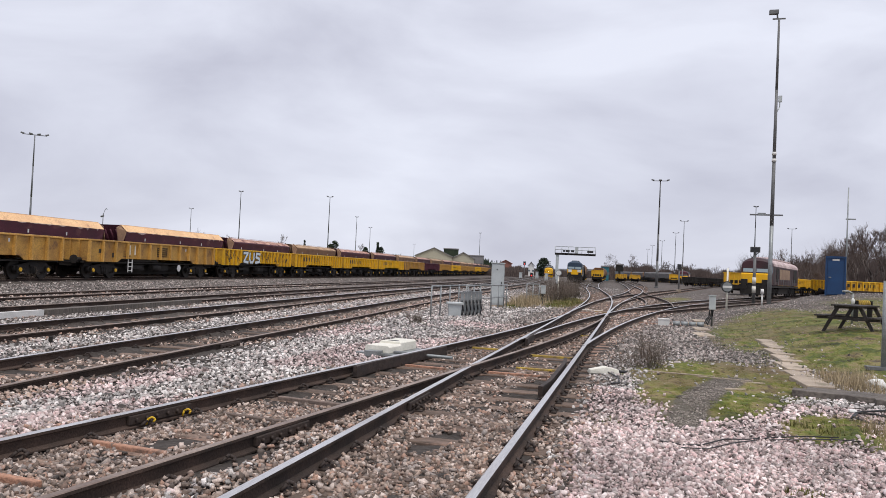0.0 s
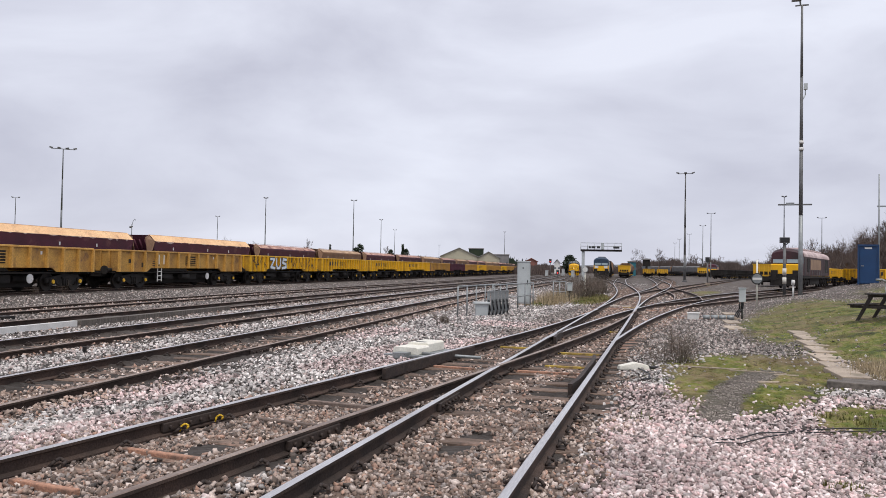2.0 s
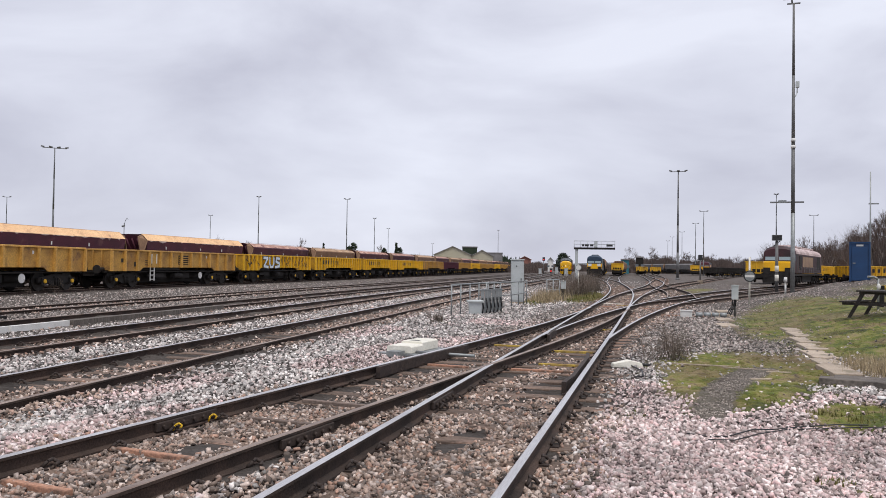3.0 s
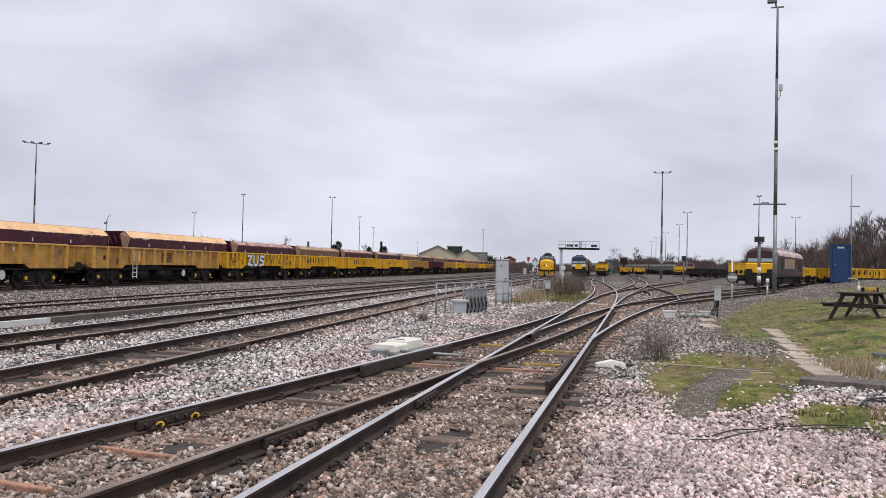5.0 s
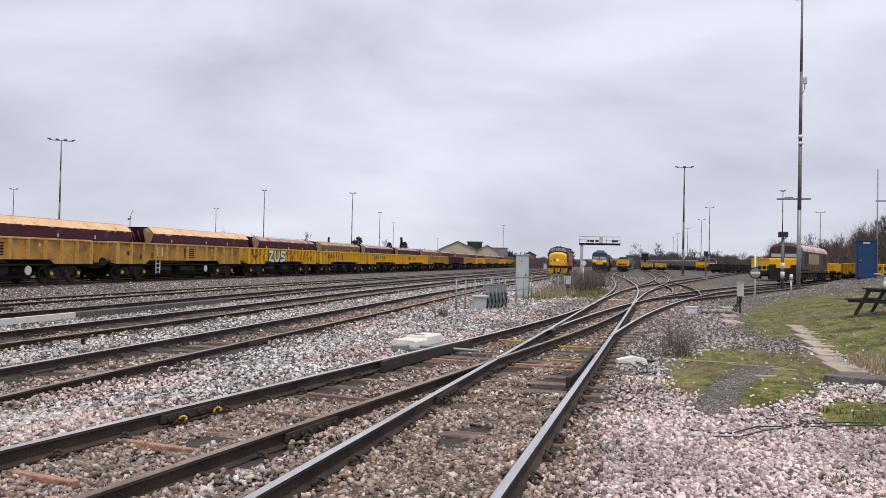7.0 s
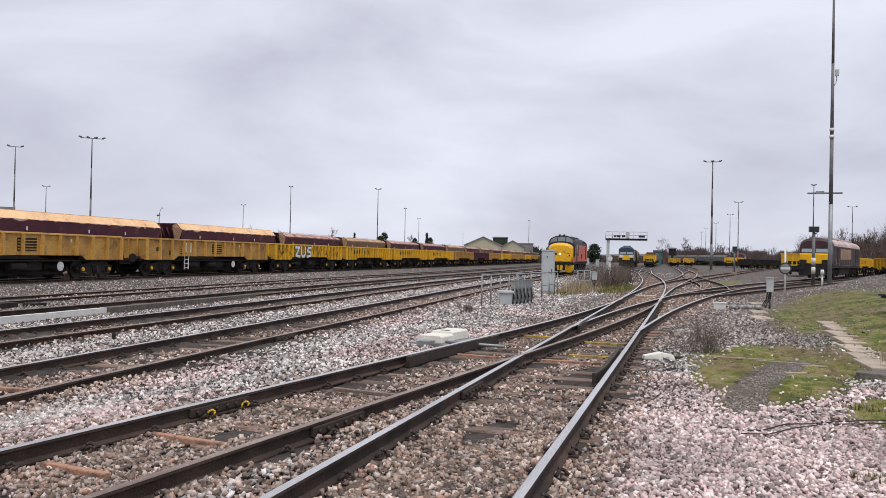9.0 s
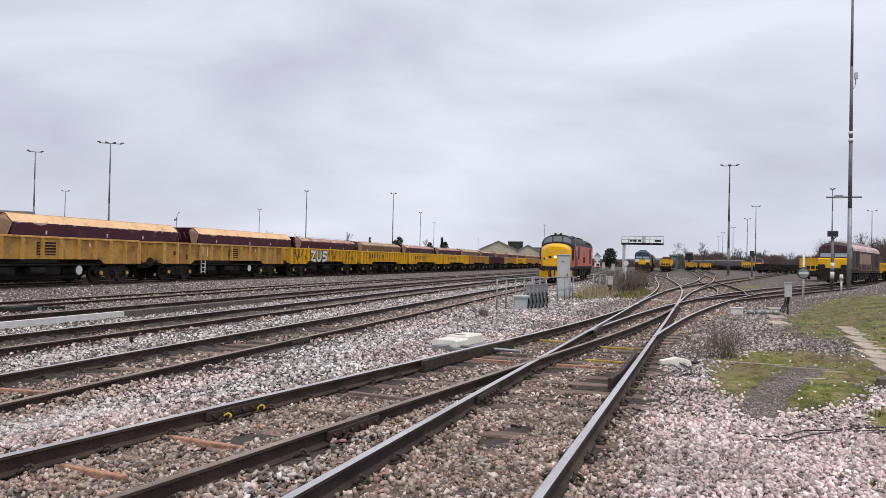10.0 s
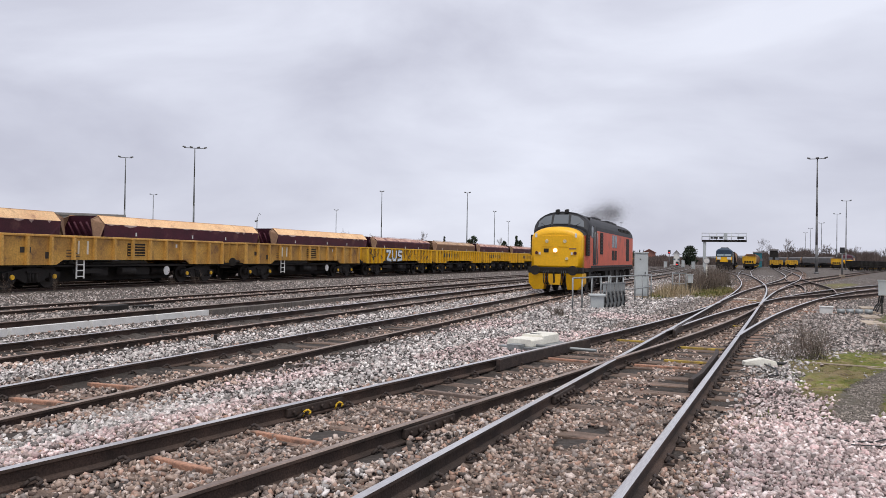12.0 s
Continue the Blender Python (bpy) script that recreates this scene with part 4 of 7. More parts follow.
def diesel():
    """Nose-ended diesel: the front looks down local -y."""
    L = thing("diesel_locomotive", on_run(198, 0), "orange-red diesel locomotive with a yellow nose, under way", "locomotive")
    yf = -9.05
    hw = 1.34

    def nose_ring(y, w, z0, zs, zt, p):
        return arch(w, z0, zs, zt, y, 14, p)
    # nose: rounded front edge in yellow, then the flanks behind it in orange
    b = B()
    loft(b, [nose_ring(yf, 1.02, 1.27, 2.36, 2.78, 2.25), nose_ring(yf + 0.03, 1.10, 1.23, 2.4, 2.88, 2.25), nose_ring(yf + 0.1, 1.165, 1.2, 2.45, 2.98, 2.25),
             nose_ring(yf + 0.28, 1.205, 1.19, 2.5, 3.06, 2.25), nose_ring(yf + 0.5, 1.23, 1.18, 2.52, 3.1, 2.25)], smooth=True)
    for f in b.faces:
        if len(f.verts) > 8:
            f.smooth = False
    part("nose_front", b, M_L_YEL, L, "rounded yellow warning nose")
    b = B()
    loft(b, [nose_ring(yf + 0.501, 1.23, 1.18, 2.52, 3.1, 2.25), nose_ring(yf + 1.35, 1.338, 1.18, 2.6, 3.17, 2.25)])
    for f in b.faces:
        if f.calc_center_median().z > 2.66:
            f.material_index = 1
    part("nose_flank", b, [M_L_ORANGE, M_L_DARK], L)
    # cab with a raked windscreen
    yc = yf + 1.0
    b = B()
    loft(b, [arch(1.30, 2.70, 2.80, 3.20, yc, 14, 2.3), arch(1.325, 2.70, 2.95, 3.45, yc + 0.13, 14, 2.3), arch(1.345, 2.70, 3.02, 3.72, yc + 0.3, 14, 2.2),
             arch(hw + 0.008, 2.70, 3.05, 3.84, yc + 0.44, 14, 2.15), arch(hw + 0.008, 2.70, 3.05, 3.88, yc + 0.9, 14, 2.1)])
    part("cab_front", b, M_L_DARK, L, "black windscreen surround")

    def pane(pts, inset=0.012):
        q = B()
        vs = [Vector(p) for p in pts]
        n = (vs[1] - vs[0]).cross(vs[2] - vs[0]).normalized()
        if n.y > 0:
            n = -n
        loft(q, [[v + n * (inset + 0.028) for v in vs], [v - n * 0.03 for v in vs]])
        return q
    # three windscreen panes, side ones raked round
    y1, y2 = yc - 0.015, yc + 0.235
    part("windscreen", pane([(-0.36, y1 + 0.03, 3.24), (0.36, y1 + 0.03, 3.24), (0.34, y2 + 0.02, 3.68), (-0.34, y2 + 0.02, 3.68)]), M_GLASS, L, "centre windscreen pane")
    for s in (-1, 1):
        part("windscreen", pane([(s * 0.46, y1 + 0.035, 3.22), (s * 1.10, y1 + 0.06, 3.08), (s * 1.06, y2 - 0.06, 3.36), (s * 0.80, y2 + 0.0, 3.58), (s * 0.46, y2 + 0.025, 3.66)]),
             M_GLASS, L, "raked side windscreen pane")
        wp = B()
        cyl(wp, (s * 0.7, y1 - 0.05, 3.14), (s * 0.95, y1 + 0.0, 3.3), 0.012, 0.012, 5)
        part("wiper", wp, M_BLACK, L)
        hn = B()
        cyl(hn, (s * 0.22, yc + 0.25, 3.86), (s * 0.22, yc + 0.62, 3.93), 0.10, 0.06, 10)
        part("horn", hn, M_BLACK, L)
    # main body between the cabs
    y3, y4 = yc + 0.9, 8.1
    b = B()
    loft(b, [arch(hw, 1.18, 3.0, 3.86, y3 - 0.55, 14, 2.1), arch(hw, 1.18, 3.0, 3.86, y4, 14, 2.1)])
    for f in b.faces:
        if f.calc_center_median().z > 3.02:
            f.material_index = 1
    part("body_shell", b, [M_L_ORANGE, M_L_DARK], L, "faded orange-red body side")
    b = B()
    loft(b, [arch(hw - 0.02, 1.18, 2.9, 3.78, y4 + 0.001, 14, 2.1), arch(1.28, 1.18, 2.75, 3.3, y4 + 0.5, 14, 2.3), arch(1.2, 1.2, 2.6, 3.1, 9.0, 14, 2.5)])
    part("rear_cab", b, M_L_YEL, L)
    # cab door, windows and grilles on both flanks
    for s in (-1, 1):
        def flank(name, ya, yb, za, zb, m, lab="", t=0.012):
            x0, x1 = sorted((s * (hw - 0.01), s * (hw + t)))
            return part(name, bx(B(), x0, x1, ya, yb, za, zb), m, L, lab)
        x0, x1 = sorted((s * 1.28, s * 1.346))
        part("nose_grille", bx(B(), x0, x1, yf + 0.62, yf + 1.25, 1.75, 2.72), M_UNDER, L, "dark nose-side grille")
        for k in range(7):
            part("grille_slat", bx(B(), min(s * 1.347, s * 1.362), max(s * 1.347, s * 1.362), yf + 0.64, yf + 1.23, 1.8 + 0.13 * k, 1.85 + 0.13 * k), M_L_DARK, L)
        flank("cab_side_window", yc + 0.62, yc + 1.12, 2.62, 3.16, M_GLASS, "cab side window", 0.016)
        dr = flank("cab_door", yc + 1.3, yc + 1.95, 1.3, 3.2, M_BLACK, "open dark cab door", 0.006)
        for q in (yc + 1.24, yc + 2.01):
            hb = B()
            cyl(hb, (s * (hw + 0.07), q, 1.35), (s * (hw + 0.07), q, 2.9), 0.018, 0.018, 6)
            for z in (1.4, 2.85):
                cyl(hb, (s * hw, q, z), (s * (hw + 0.07), q, z), 0.015, 0.015, 6)
            part("handrail", hb, M_GALV, L)
        flank("door_frame", yc + 1.14, yc + 1.3, 1.3, 3.2, M_L_DARK, "black door frame", 0.010)
        flank("door_frame", yc + 1.95, yc + 2.1, 1.3, 3.2, M_L_DARK, "black door frame", 0.010)
        for k in range(8):
            part("cantrail_louvre", bx(B(), min(s * 1.20, s * 1.30), max(s * 1.20, s * 1.30), 2.1 + 0.62 * k, 2.55 + 0.62 * k, 3.10, 3.42), M_UNDER, L)
        flank("side_grille", -4.9, -4.0, 1.85, 2.95, M_UNDER, "tall dark louvred grille")
        for k in range(6):
            flank("louvre", -4.86, -4.04, 1.92 + 0.17 * k, 1.98 + 0.17 * k, M_L_DARK, "", 0.03)
        for ya, yb in ((-0.9, -0.1), (0.05, 0.85)):
            flank("side_window", ya, yb, 2.25, 2.95, M_GLASS, "engine-room window", 0.014)
            flank("side_grille", ya, yb, 1.55, 2.1, M_UNDER, "dark louvred grille")
        flank("side_grille", 4.9, 6.2, 1.5, 2.9, M_UNDER, "large radiator grille")
        flank("body_stripe", y3 - 0.3, y4 - 0.2, 1.185, 1.28, M_L_DARK, "dark lower body band", 0.008)
        # exhaust-side roof panels
        rp = B()
        for k in range(9):
            yy = -3.5 + k * 1.15
            m2 = pose(s * 0.98, yy, 3.50, 0, s * 42, 0)
            bx(rp, -0.3, 0.3, -0.48, 0.48, -0.02, 0.04, 0, m2)
        part("roof_panels", rp, M_UNDER, L, "dark roof hatch panels")
    rf = B()
    part("exhaust_port", bx(B(), -0.42, 0.42, -1.2, 0.8, 3.82, 3.93), M_L_DARK, L)
    bx(rf, -0.5, 0.5, 3.3, 6.4, 3.8, 3.9)
    cyl(rf, (0, 4.1, 3.88), (0, 4.1, 3.97), 0.4, 0.4, 16)
    cyl(rf, (0, 5.5, 3.88), (0, 5.5, 3.97), 0.4, 0.4, 16)
    part("roof_equipment", rf, M_L_DARK, L, "exhaust ports and radiator fan")
    # nose front details
    fx = yf - 0.001
    part("nose_panel", bx(B(), -0.66, 0.66, fx - 0.018, fx + 0.02, 2.14, 2.66), M_L_YEL, L, "raised yellow head-code panel", bevel=0.01)
    for x in (-0.42, 0.42):
        part("marker_lamp", cyl(B(), (x, fx - 0.02, 2.4), (x, fx - 0.05, 2.4), 0.085, 0.075, 14), M_LAMPOFF, L, "round marker lamp")
    part("headlight", cyl(B(), (-0.02, fx - 0.001, 1.98), (-0.02, fx - 0.06, 1.98), 0.095, 0.095, 16), M_LAMP, L, "lit round headlight")
    part("vent_square", bx(B(), -0.56, -0.33, fx - 0.012, fx + 0.01, 1.88, 2.06), M_UNDER, L)
    for s in (-1, 1):
        part("tail_lamp", cyl(B(), (s * 0.90, fx + 0.02, 1.86), (s * 0.90, fx - 0.035, 1.86), 0.075, 0.075, 12), M_TAIL, L, "dark red tail lamp")
        part("lamp_bracket", bx(B(), s * 0.75 - 0.04, s * 0.75 + 0.04, fx - 0.04, fx + 0.02, 1.78, 1.9), M_WHITE, L)
        part("warning_plate", bx(B(), s * 0.93 - 0.05, s * 0.93 + 0.05, fx + 0.0, fx + 0.012, 2.58, 2.76), M_WHITE, L)
    part("small_lamp", cyl(B(), (0.52, fx + 0.02, 1.6), (0.52, fx - 0.05, 1.6), 0.07, 0.07, 12), M_LAMPOFF, L)
    part("number_bar", bx(B(), 0.62, 0.95, fx - 0.004, fx + 0.02, 2.03, 2.09), M_TAN, L)
    # buffer beam, skirts, coupling
    b = B()
    bx(b, -1.27, 1.27, yf - 0.12, yf + 0.35, 0.93, 1.2)
    part("buffer_beam", b, M_UNDER, L, "black buffer beam", bevel=0.03)
    for s in (-1, 1):
        b = B()
        loft(b, [[(s * 0.42, yf - 0.1, 0.93), (s * 1.26, yf - 0.1, 0.93), (s * 1.26, yf - 0.02, 0.45), (s * 1.05, yf + 0.02, 0.17), (s * 0.55, yf + 0.02, 0.17)],
                 [(s * 0.42, yf + 0.5, 0.93), (s * 1.26, yf + 0.9, 0.93), (s * 1.26, yf + 0.9, 0.45), (s * 1.05, yf + 0.8, 0.17), (s * 0.55, yf + 0.5, 0.17)]])
        part("skirt", b, M_L_YEL, L, "yellow valance below the buffers", bevel=0.03)
        b = B()
        cyl(b, (s * 0.87, yf - 0.12, 1.06), (s * 0.87, yf - 0.36, 1.06), 0.13, 0.11, 12)
        cyl(b, (s * 0.87, yf - 0.36, 1.06), (s * 0.87, yf - 0.41, 1.06), 0.22, 0.22, 18)
        part("buffer", b, M_UNDER, L, "black oval buffer")
        for k in range(3):
            hs = B()
            x = s * (0.3 + 0.1 * k)
            tube(hs, [(x, yf - 0.13, 1.05), (x + s * 0.02, yf - 0.22, 0.8), (x, yf - 0.2, 0.5), (x - s * 0.05, yf - 0.14, 0.42)], 0.025, 6)
            part("brake_hose", hs, M_CABLE, L)
    b = B()
    bx(b, -0.3, 0.3, yf - 0.14, yf + 0.3, 0.4, 0.9)
    part("centre_skirt", b, M_L_YEL, L, "yellow centre plate")
    b = B()
    bx(b, -0.07, 0.07, yf - 0.4, yf - 0.15, 0.98, 1.12)
    tube(b, [(0, yf - 0.38, 1.02), (0, yf - 0.34, 0.8), (0, yf - 0.25, 0.62), (0, yf - 0.3, 0.5)], 0.045, 6)
    part("coupling", b, M_UNDER, L, "screw coupling and hook")
    b = B()
    bx(b, -1.28, 1.28, yf + 0.5, 8.9, 1.0, 1.178)
    bx(b, -1.2, 1.2, -2.3, 2.6, 0.4, 0.998)
    for s in (-1, 1):
        for yy in (-7.4, -1.0, 1.2, 7.0):
            bx(b, min(s * 1.1, s * 1.3), max(s * 1.1, s * 1.3), yy - 0.3, yy + 0.3, 0.62, 0.98)
    part("underframe", b, M_UNDER, L, "grimy underframe and tanks")
    wheels = mesh_of(wheelset(0.56), M_WHEEL)
    keyed = []
    six_wheel_bogie(L, -5.7, wheels, keyed)
    six_wheel_bogie(L, 5.7, wheels, keyed)
    # dark cab interior seen through the glass is closed off by a bulkhead
    part("bulkhead", bx(B(), -1.2, 1.2, yc + 1.0, yc + 1.05, 2.6, 3.6), M_UNDER, L)
    buffers(L, 9.0, 1.05, sgn=1)
    return L, keyed


LOCO, LOCO_WHEELS = diesel()


# ---- parked locomotives and trains in the yard ----
def parked_loco(m, label, lower, upper, roof, face, stripe, glass, group=""):
    """Large freight diesel with a flat raked face, twin windscreens and an arched roof."""
    L = thing("freight_locomotive", m, label, "locomotive", group)
    yf = 0.0
    b = B()
    loft(b, [arch(1.2, 1.42, 2.2, 2.25, yf, 12, 6), arch(1.3, 1.4, 2.25, 2.32, yf + 0.12, 12, 6), arch(1.32, 1.38, 2.3, 2.36, yf + 0.35, 12, 6)])
    part("nose", b, face, L, "yellow lower front")
    b = B()
    loft(b, [arch(1.28, 2.1, 3.05, 3.55, yf + 0.32, 12, 2.4), arch(1.33, 1.5, 3.1, 3.82, yf + 0.62, 12, 2.2), arch(1.33, 1.2, 3.1, 3.88, yf + 2.2, 12, 2.2)])
    part("cab", b, upper, L)
    for s in (-1, 1):
        x0, x1 = sorted((s * 0.07, s * 1.14))
        w = B()
        loft(w, [[(x0, yf + 0.28, 2.45), (x1, yf + 0.28, 2.45), (x1 * 0.98, yf + 0.36, 3.12), (x0 * 0.98, yf + 0.36, 3.12)],
                 [(x0, yf + 0.5, 2.45), (x1, yf + 0.5, 2.45), (x1 * 0.98, yf + 0.55, 3.12), (x0 * 0.98, yf + 0.55, 3.12)]])
        part("windscreen", w, glass, L, "broad windscreen pane")
        part("headlight", cyl(B(), (s * 0.78, yf + 0.03, 1.62), (s * 0.78, yf - 0.05, 1.62), 0.13, 0.13, 12), M_LAMPOFF, L)
        part("cab_side_window", bx(B(), min(s * 1.325, s * 1.345), max(s * 1.325, s * 1.345), yf + 1.0, yf + 1.6, 2.4, 3.0), glass, L)
        part("cab_door", bx(B(), min(s * 1.325, s * 1.34), max(s * 1.325, s * 1.34), yf + 2.4, yf + 3.0, 1.3, 3.1), M_BLACK, L)
        part("body_grille", bx(B(), min(s * 1.325, s * 1.35), max(s * 1.325, s * 1.35), 17.0, 19.6, 1.6, 3.0), M_UNDER, L, "dark radiator grille")
        part("body_panel", bx(B(), min(s * 1.325, s * 1.338), max(s * 1.325, s * 1.338), 6.4, 13.8, 1.85, 2.9), stripe, L, "broad pale body-side panel")
        part("grille", bx(B(), min(s * 1.325, s * 1.35), max(s * 1.325, s * 1.35), 4.0, 5.6, 1.6, 2.95), M_UNDER, L)
        for k in range(9):
            part("handrail_post", bx(B(), min(s * 1.38, s * 1.41), max(s * 1.38, s * 1.41), 3.4 + k * 1.75, 3.43 + k * 1.75, 1.25, 1.9), M_GALV, L)
    b = B()
    loft(b, [arch(1.325, 1.25, 3.1, 3.86, yf + 2.201, 12, 2.2), arch(1.325, 1.25, 3.1, 3.86, 20.9, 12, 2.2)])
    for f in b.faces:
        if f.calc_center_median().z > 3.12:
            f.material_index = 1
    part("body_shell", b, [lower, roof], L)
    rf = B()
    for k in range(6):
        bx(rf, -0.6, 0.6, 3.5 + k * 2.9, 5.4 + k * 2.9, 3.84, 3.98)
    part("roof_panels", rf, roof, L)
    b = B()
    bx(b, -1.35, 1.35, yf - 0.05, 21.2, 1.0, 1.2)
    bx(b, -1.15, 1.15, 7.0, 14.0, 0.35, 0.99)
    bx(b, -1.25, 1.25, yf - 0.1, yf + 0.5, 0.3, 0.98)
    bx(b, -1.25, 1.25, yf + 0.02, yf + 0.5, 1.2, 1.4)
    for q in (-0.95, 0.95):
        bx(b, q - 0.3, q + 0.3, yf - 0.12, yf + 0.02, 1.25, 1.75)
    part("underframe", b, M_UNDER, L)
    ks = []
    wm = mesh_of(wheelset(0.53), M_WHEEL)
    six_wheel_bogie(L, 4.1, wm, ks)
    six_wheel_bogie(L, 17.1, wm, ks)
    buffers(L, yf - 0.05, 1.05, sgn=-1)
    return L


def heading(a, b):
    return -math.degrees(math.atan2(b[0] - a[0], b[1] - a[1]))


L66 = parked_loco(pose(9.0, 78.5, 0.1, 0, 0, heading((9.2, 71), (15.0, 91.5))), "maroon and gold freight locomotive with a yellow front, parked",
                  M_MAROON_DK, M_MAROON_DK, M_DUST, M_L_YEL, M_GOLD, M_GLASS_SKY)
L59 = parked_loco(pose(-14.3, 139.3, 0.05, 0, 0, heading((-14.3, 139.3), (-21.5, 230))), "dark blue freight locomotive with a yellow lower front, parked",
                  M_L_SILVER, M_L_BLUE, M_L_DARK, M_L_YEL, M_L_SILVER, M_GLASS_SKY)
for q in (-1.12, 0.5):
    part("nose_patch", bx(B(), q, q + 0.62, -0.03, 0.05, 1.86, 2.3), M_WHITE, L59, "white patch beside the yellow front")
part("nose_band", bx(B(), -1.2, 1.2, -0.025, 0.04, 2.302, 2.44), M_L_BLUE, L59, "dark blue band under the windscreens")
L66B = parked_loco(pose(7.4, 235, 0.1, 0, 0, heading((7.4, 235), (9.4, 262))), "maroon freight locomotive with yellow front in the far yard",
                   M_MAROON, M_MAROON, M_L_DARK, M_L_YEL, M_CREAM, M_GLASS)


def end_wagon(m, label, length=14.0, group="yard wagons"):
    """High-sided yellow ballast wagon seen mostly by its ribbed end."""
    w = thing("ballast_wagon", m, label, "railway wagon", group)
    b = B()
    ring = lambda y, k: [(-1.15, y, 1.1), (-1.3 * k, y, 1.5), (-1.3 * k, y, 2.55), (1.3 * k, y, 2.55), (1.3 * k, y, 1.5), (1.15, y, 1.1)]
    loft(b, [ring(0.3, 0.97), ring(0.6, 1.0), ring(length - 0.3, 1.0)])
    part("body", b, M_YEL, w)
    for k in range(5):
        part("end_post", bx(B(), -1.1 + k * 0.53, -1.0 + k * 0.53, 0.18, 0.31, 1.15, 2.5), M_YEL, w)
    part("end_recess", bx(B(), -0.9, 0.9, 0.27, 0.305, 1.3, 1.7), M_UNDER, w)
    part("top_rail", bx(B(), -1.34, 1.34, 0.22, length - 0.25, 2.552, 2.64), M_YEL, w)
    part("underframe", bx(B(), -1.1, 1.1, 0.2, length - 0.2, 0.55, 1.09), M_UNDER, w)
    bogie(w, 2.2)
    bogie(w, length - 2.2)
    buffers(w, 0.25, 1.02, sgn=-1)
    return w


ew = end_wagon(pose(-12.9, 174, 0.05, 0, 0, heading((-10.9, 141), (-16, 240))), "yellow ballast wagon with a ribbed end in the yard")
tk = hopper(pose(-13.95, 195.5, 0.05, 0, 0, heading((-10.9, 141), (-16, 240))), 14.0, M_TAN, M_TAN, "brown dusty hopper behind the yellow wagon", "yard hopper train", 3.3, False)
for k in range(3):
    copy_thing(tk, pose(-14.7 - 0.78 * k, 210.5 + 15 * k, 0.05, 0, 0, heading((-10.9, 141), (-16, 240))))
gh = hopper(pose(-16.1, 168.5, 0.05, 0, 0, heading((-14.3, 139.3), (-21.5, 230))), 14.0, M_HOP_GREY, M_HOP_GREY, "grey stone hopper behind the blue locomotive", "grey hopper train", 3.45, False)
for k in range(3):
    copy_thing(gh, pose(-17.3 - 1.15 * k, 183 + 14.5 * k, 0.05, 0, 0, heading((-14.3, 139.3), (-21.5, 230))))
# low yellow wagons, then a long grey hopper train across the yard
for x, y in ((-8.9, 205), (-6.0, 222)):
    copy_thing(plain, pose(x, y, 0.0, 0, 0, heading((x, y), (x - 3.4, y + 90))))
for k in range(5):
    copy_thing(gh, pose(3.5 - 4.6 * k, 262 + 13.4 * k, 0.0, 0, 0, 19))
copy_thing(ew, pose(4.6, 224, 0.1, 0, 0, -1.5))
# dark low wagons between the far locomotive and the maroon one
dk = open_wagon(pose(8.3, 185, 0.0, 0, 0, -13.8), 13.7, M_UNDER, "dark grimy low wagon in a far siding", ladder=False, ribs=11)
for k in range(4):
    copy_thing(dk, pose(8.3 + 3.27 * (k + 1), 185 + 13.3 * (k + 1), 0.0, 0, 0, -13.8))
# yellow wagons beyond the maroon locomotive, and one beside its front
for k in range(4):
    copy_thing(plain, pose(16.8 + 3.75 * k, 107.5 + 13.2 * k, 0.15, 0, 0, heading((9.2, 71), (15.0, 91.5))))
copy_thing(ew, pose(9.3, 103, 0.05, 0, 0, heading((9.2, 71), (15.0, 91.5))))
for k in range(3):
    copy_thing(plain, pose(22.5 + 12.6 * k, 93.0 + 5.8 * k, 0.05, 0, 0, -65))


# ---- yard furniture ----
def gz(x, y):
    return float(ground_z(x, y))


def lamp_mast(x, y, height, r0, mt, heads=2, z=None, spread=0.9, label="", turn=0.0):
    z = gz(x, y) - 0.02 if z is None else z
    m = thing("lamp_mast", pose(x, y, z, 0, 0, turn), label or "tall slim steel yard lighting mast", "lighting mast", "yard masts")
    b = B()
    n = 4
    for k in range(n):
        ra, rb = r0 * (1 - 0.6 * k / n), r0 * (1 - 0.6 * (k + 1) / n)
        cyl(b, (0, 0, height * k / n), (0, 0, height * (k + 1) / n), ra, rb, 10)
    part("mast_tube", b, mt, m)
    part("base_plate", cyl(B(), (0, 0, 0), (0, 0, 0.25), r0 * 1.7, r0 * 1.6, 10), mt, m)
    arm = B()
    bx(arm, -spread, spread, -0.05, 0.05, height - 0.06, height + 0.04)
    part("cross_arm", arm, mt, m)
    for k in range(heads):
        q = -spread + 2 * spread * k / max(1, heads - 1)
        hb = B()
        bx(hb, -0.24, 0.24, -0.3, 0.3, -0.08, 0.10, 0, pose(q, 0, height + 0.13, 12, (-14 if q > 0.01 else 14 if q < -0.01 else 0), 0))
        part("floodlight", hb, M_MASTDARK, m, "grey floodlight head")
    return m


def polar(az, dist):
    a = radians(az)
    return -math.sin(a) * dist, math.cos(a) * dist


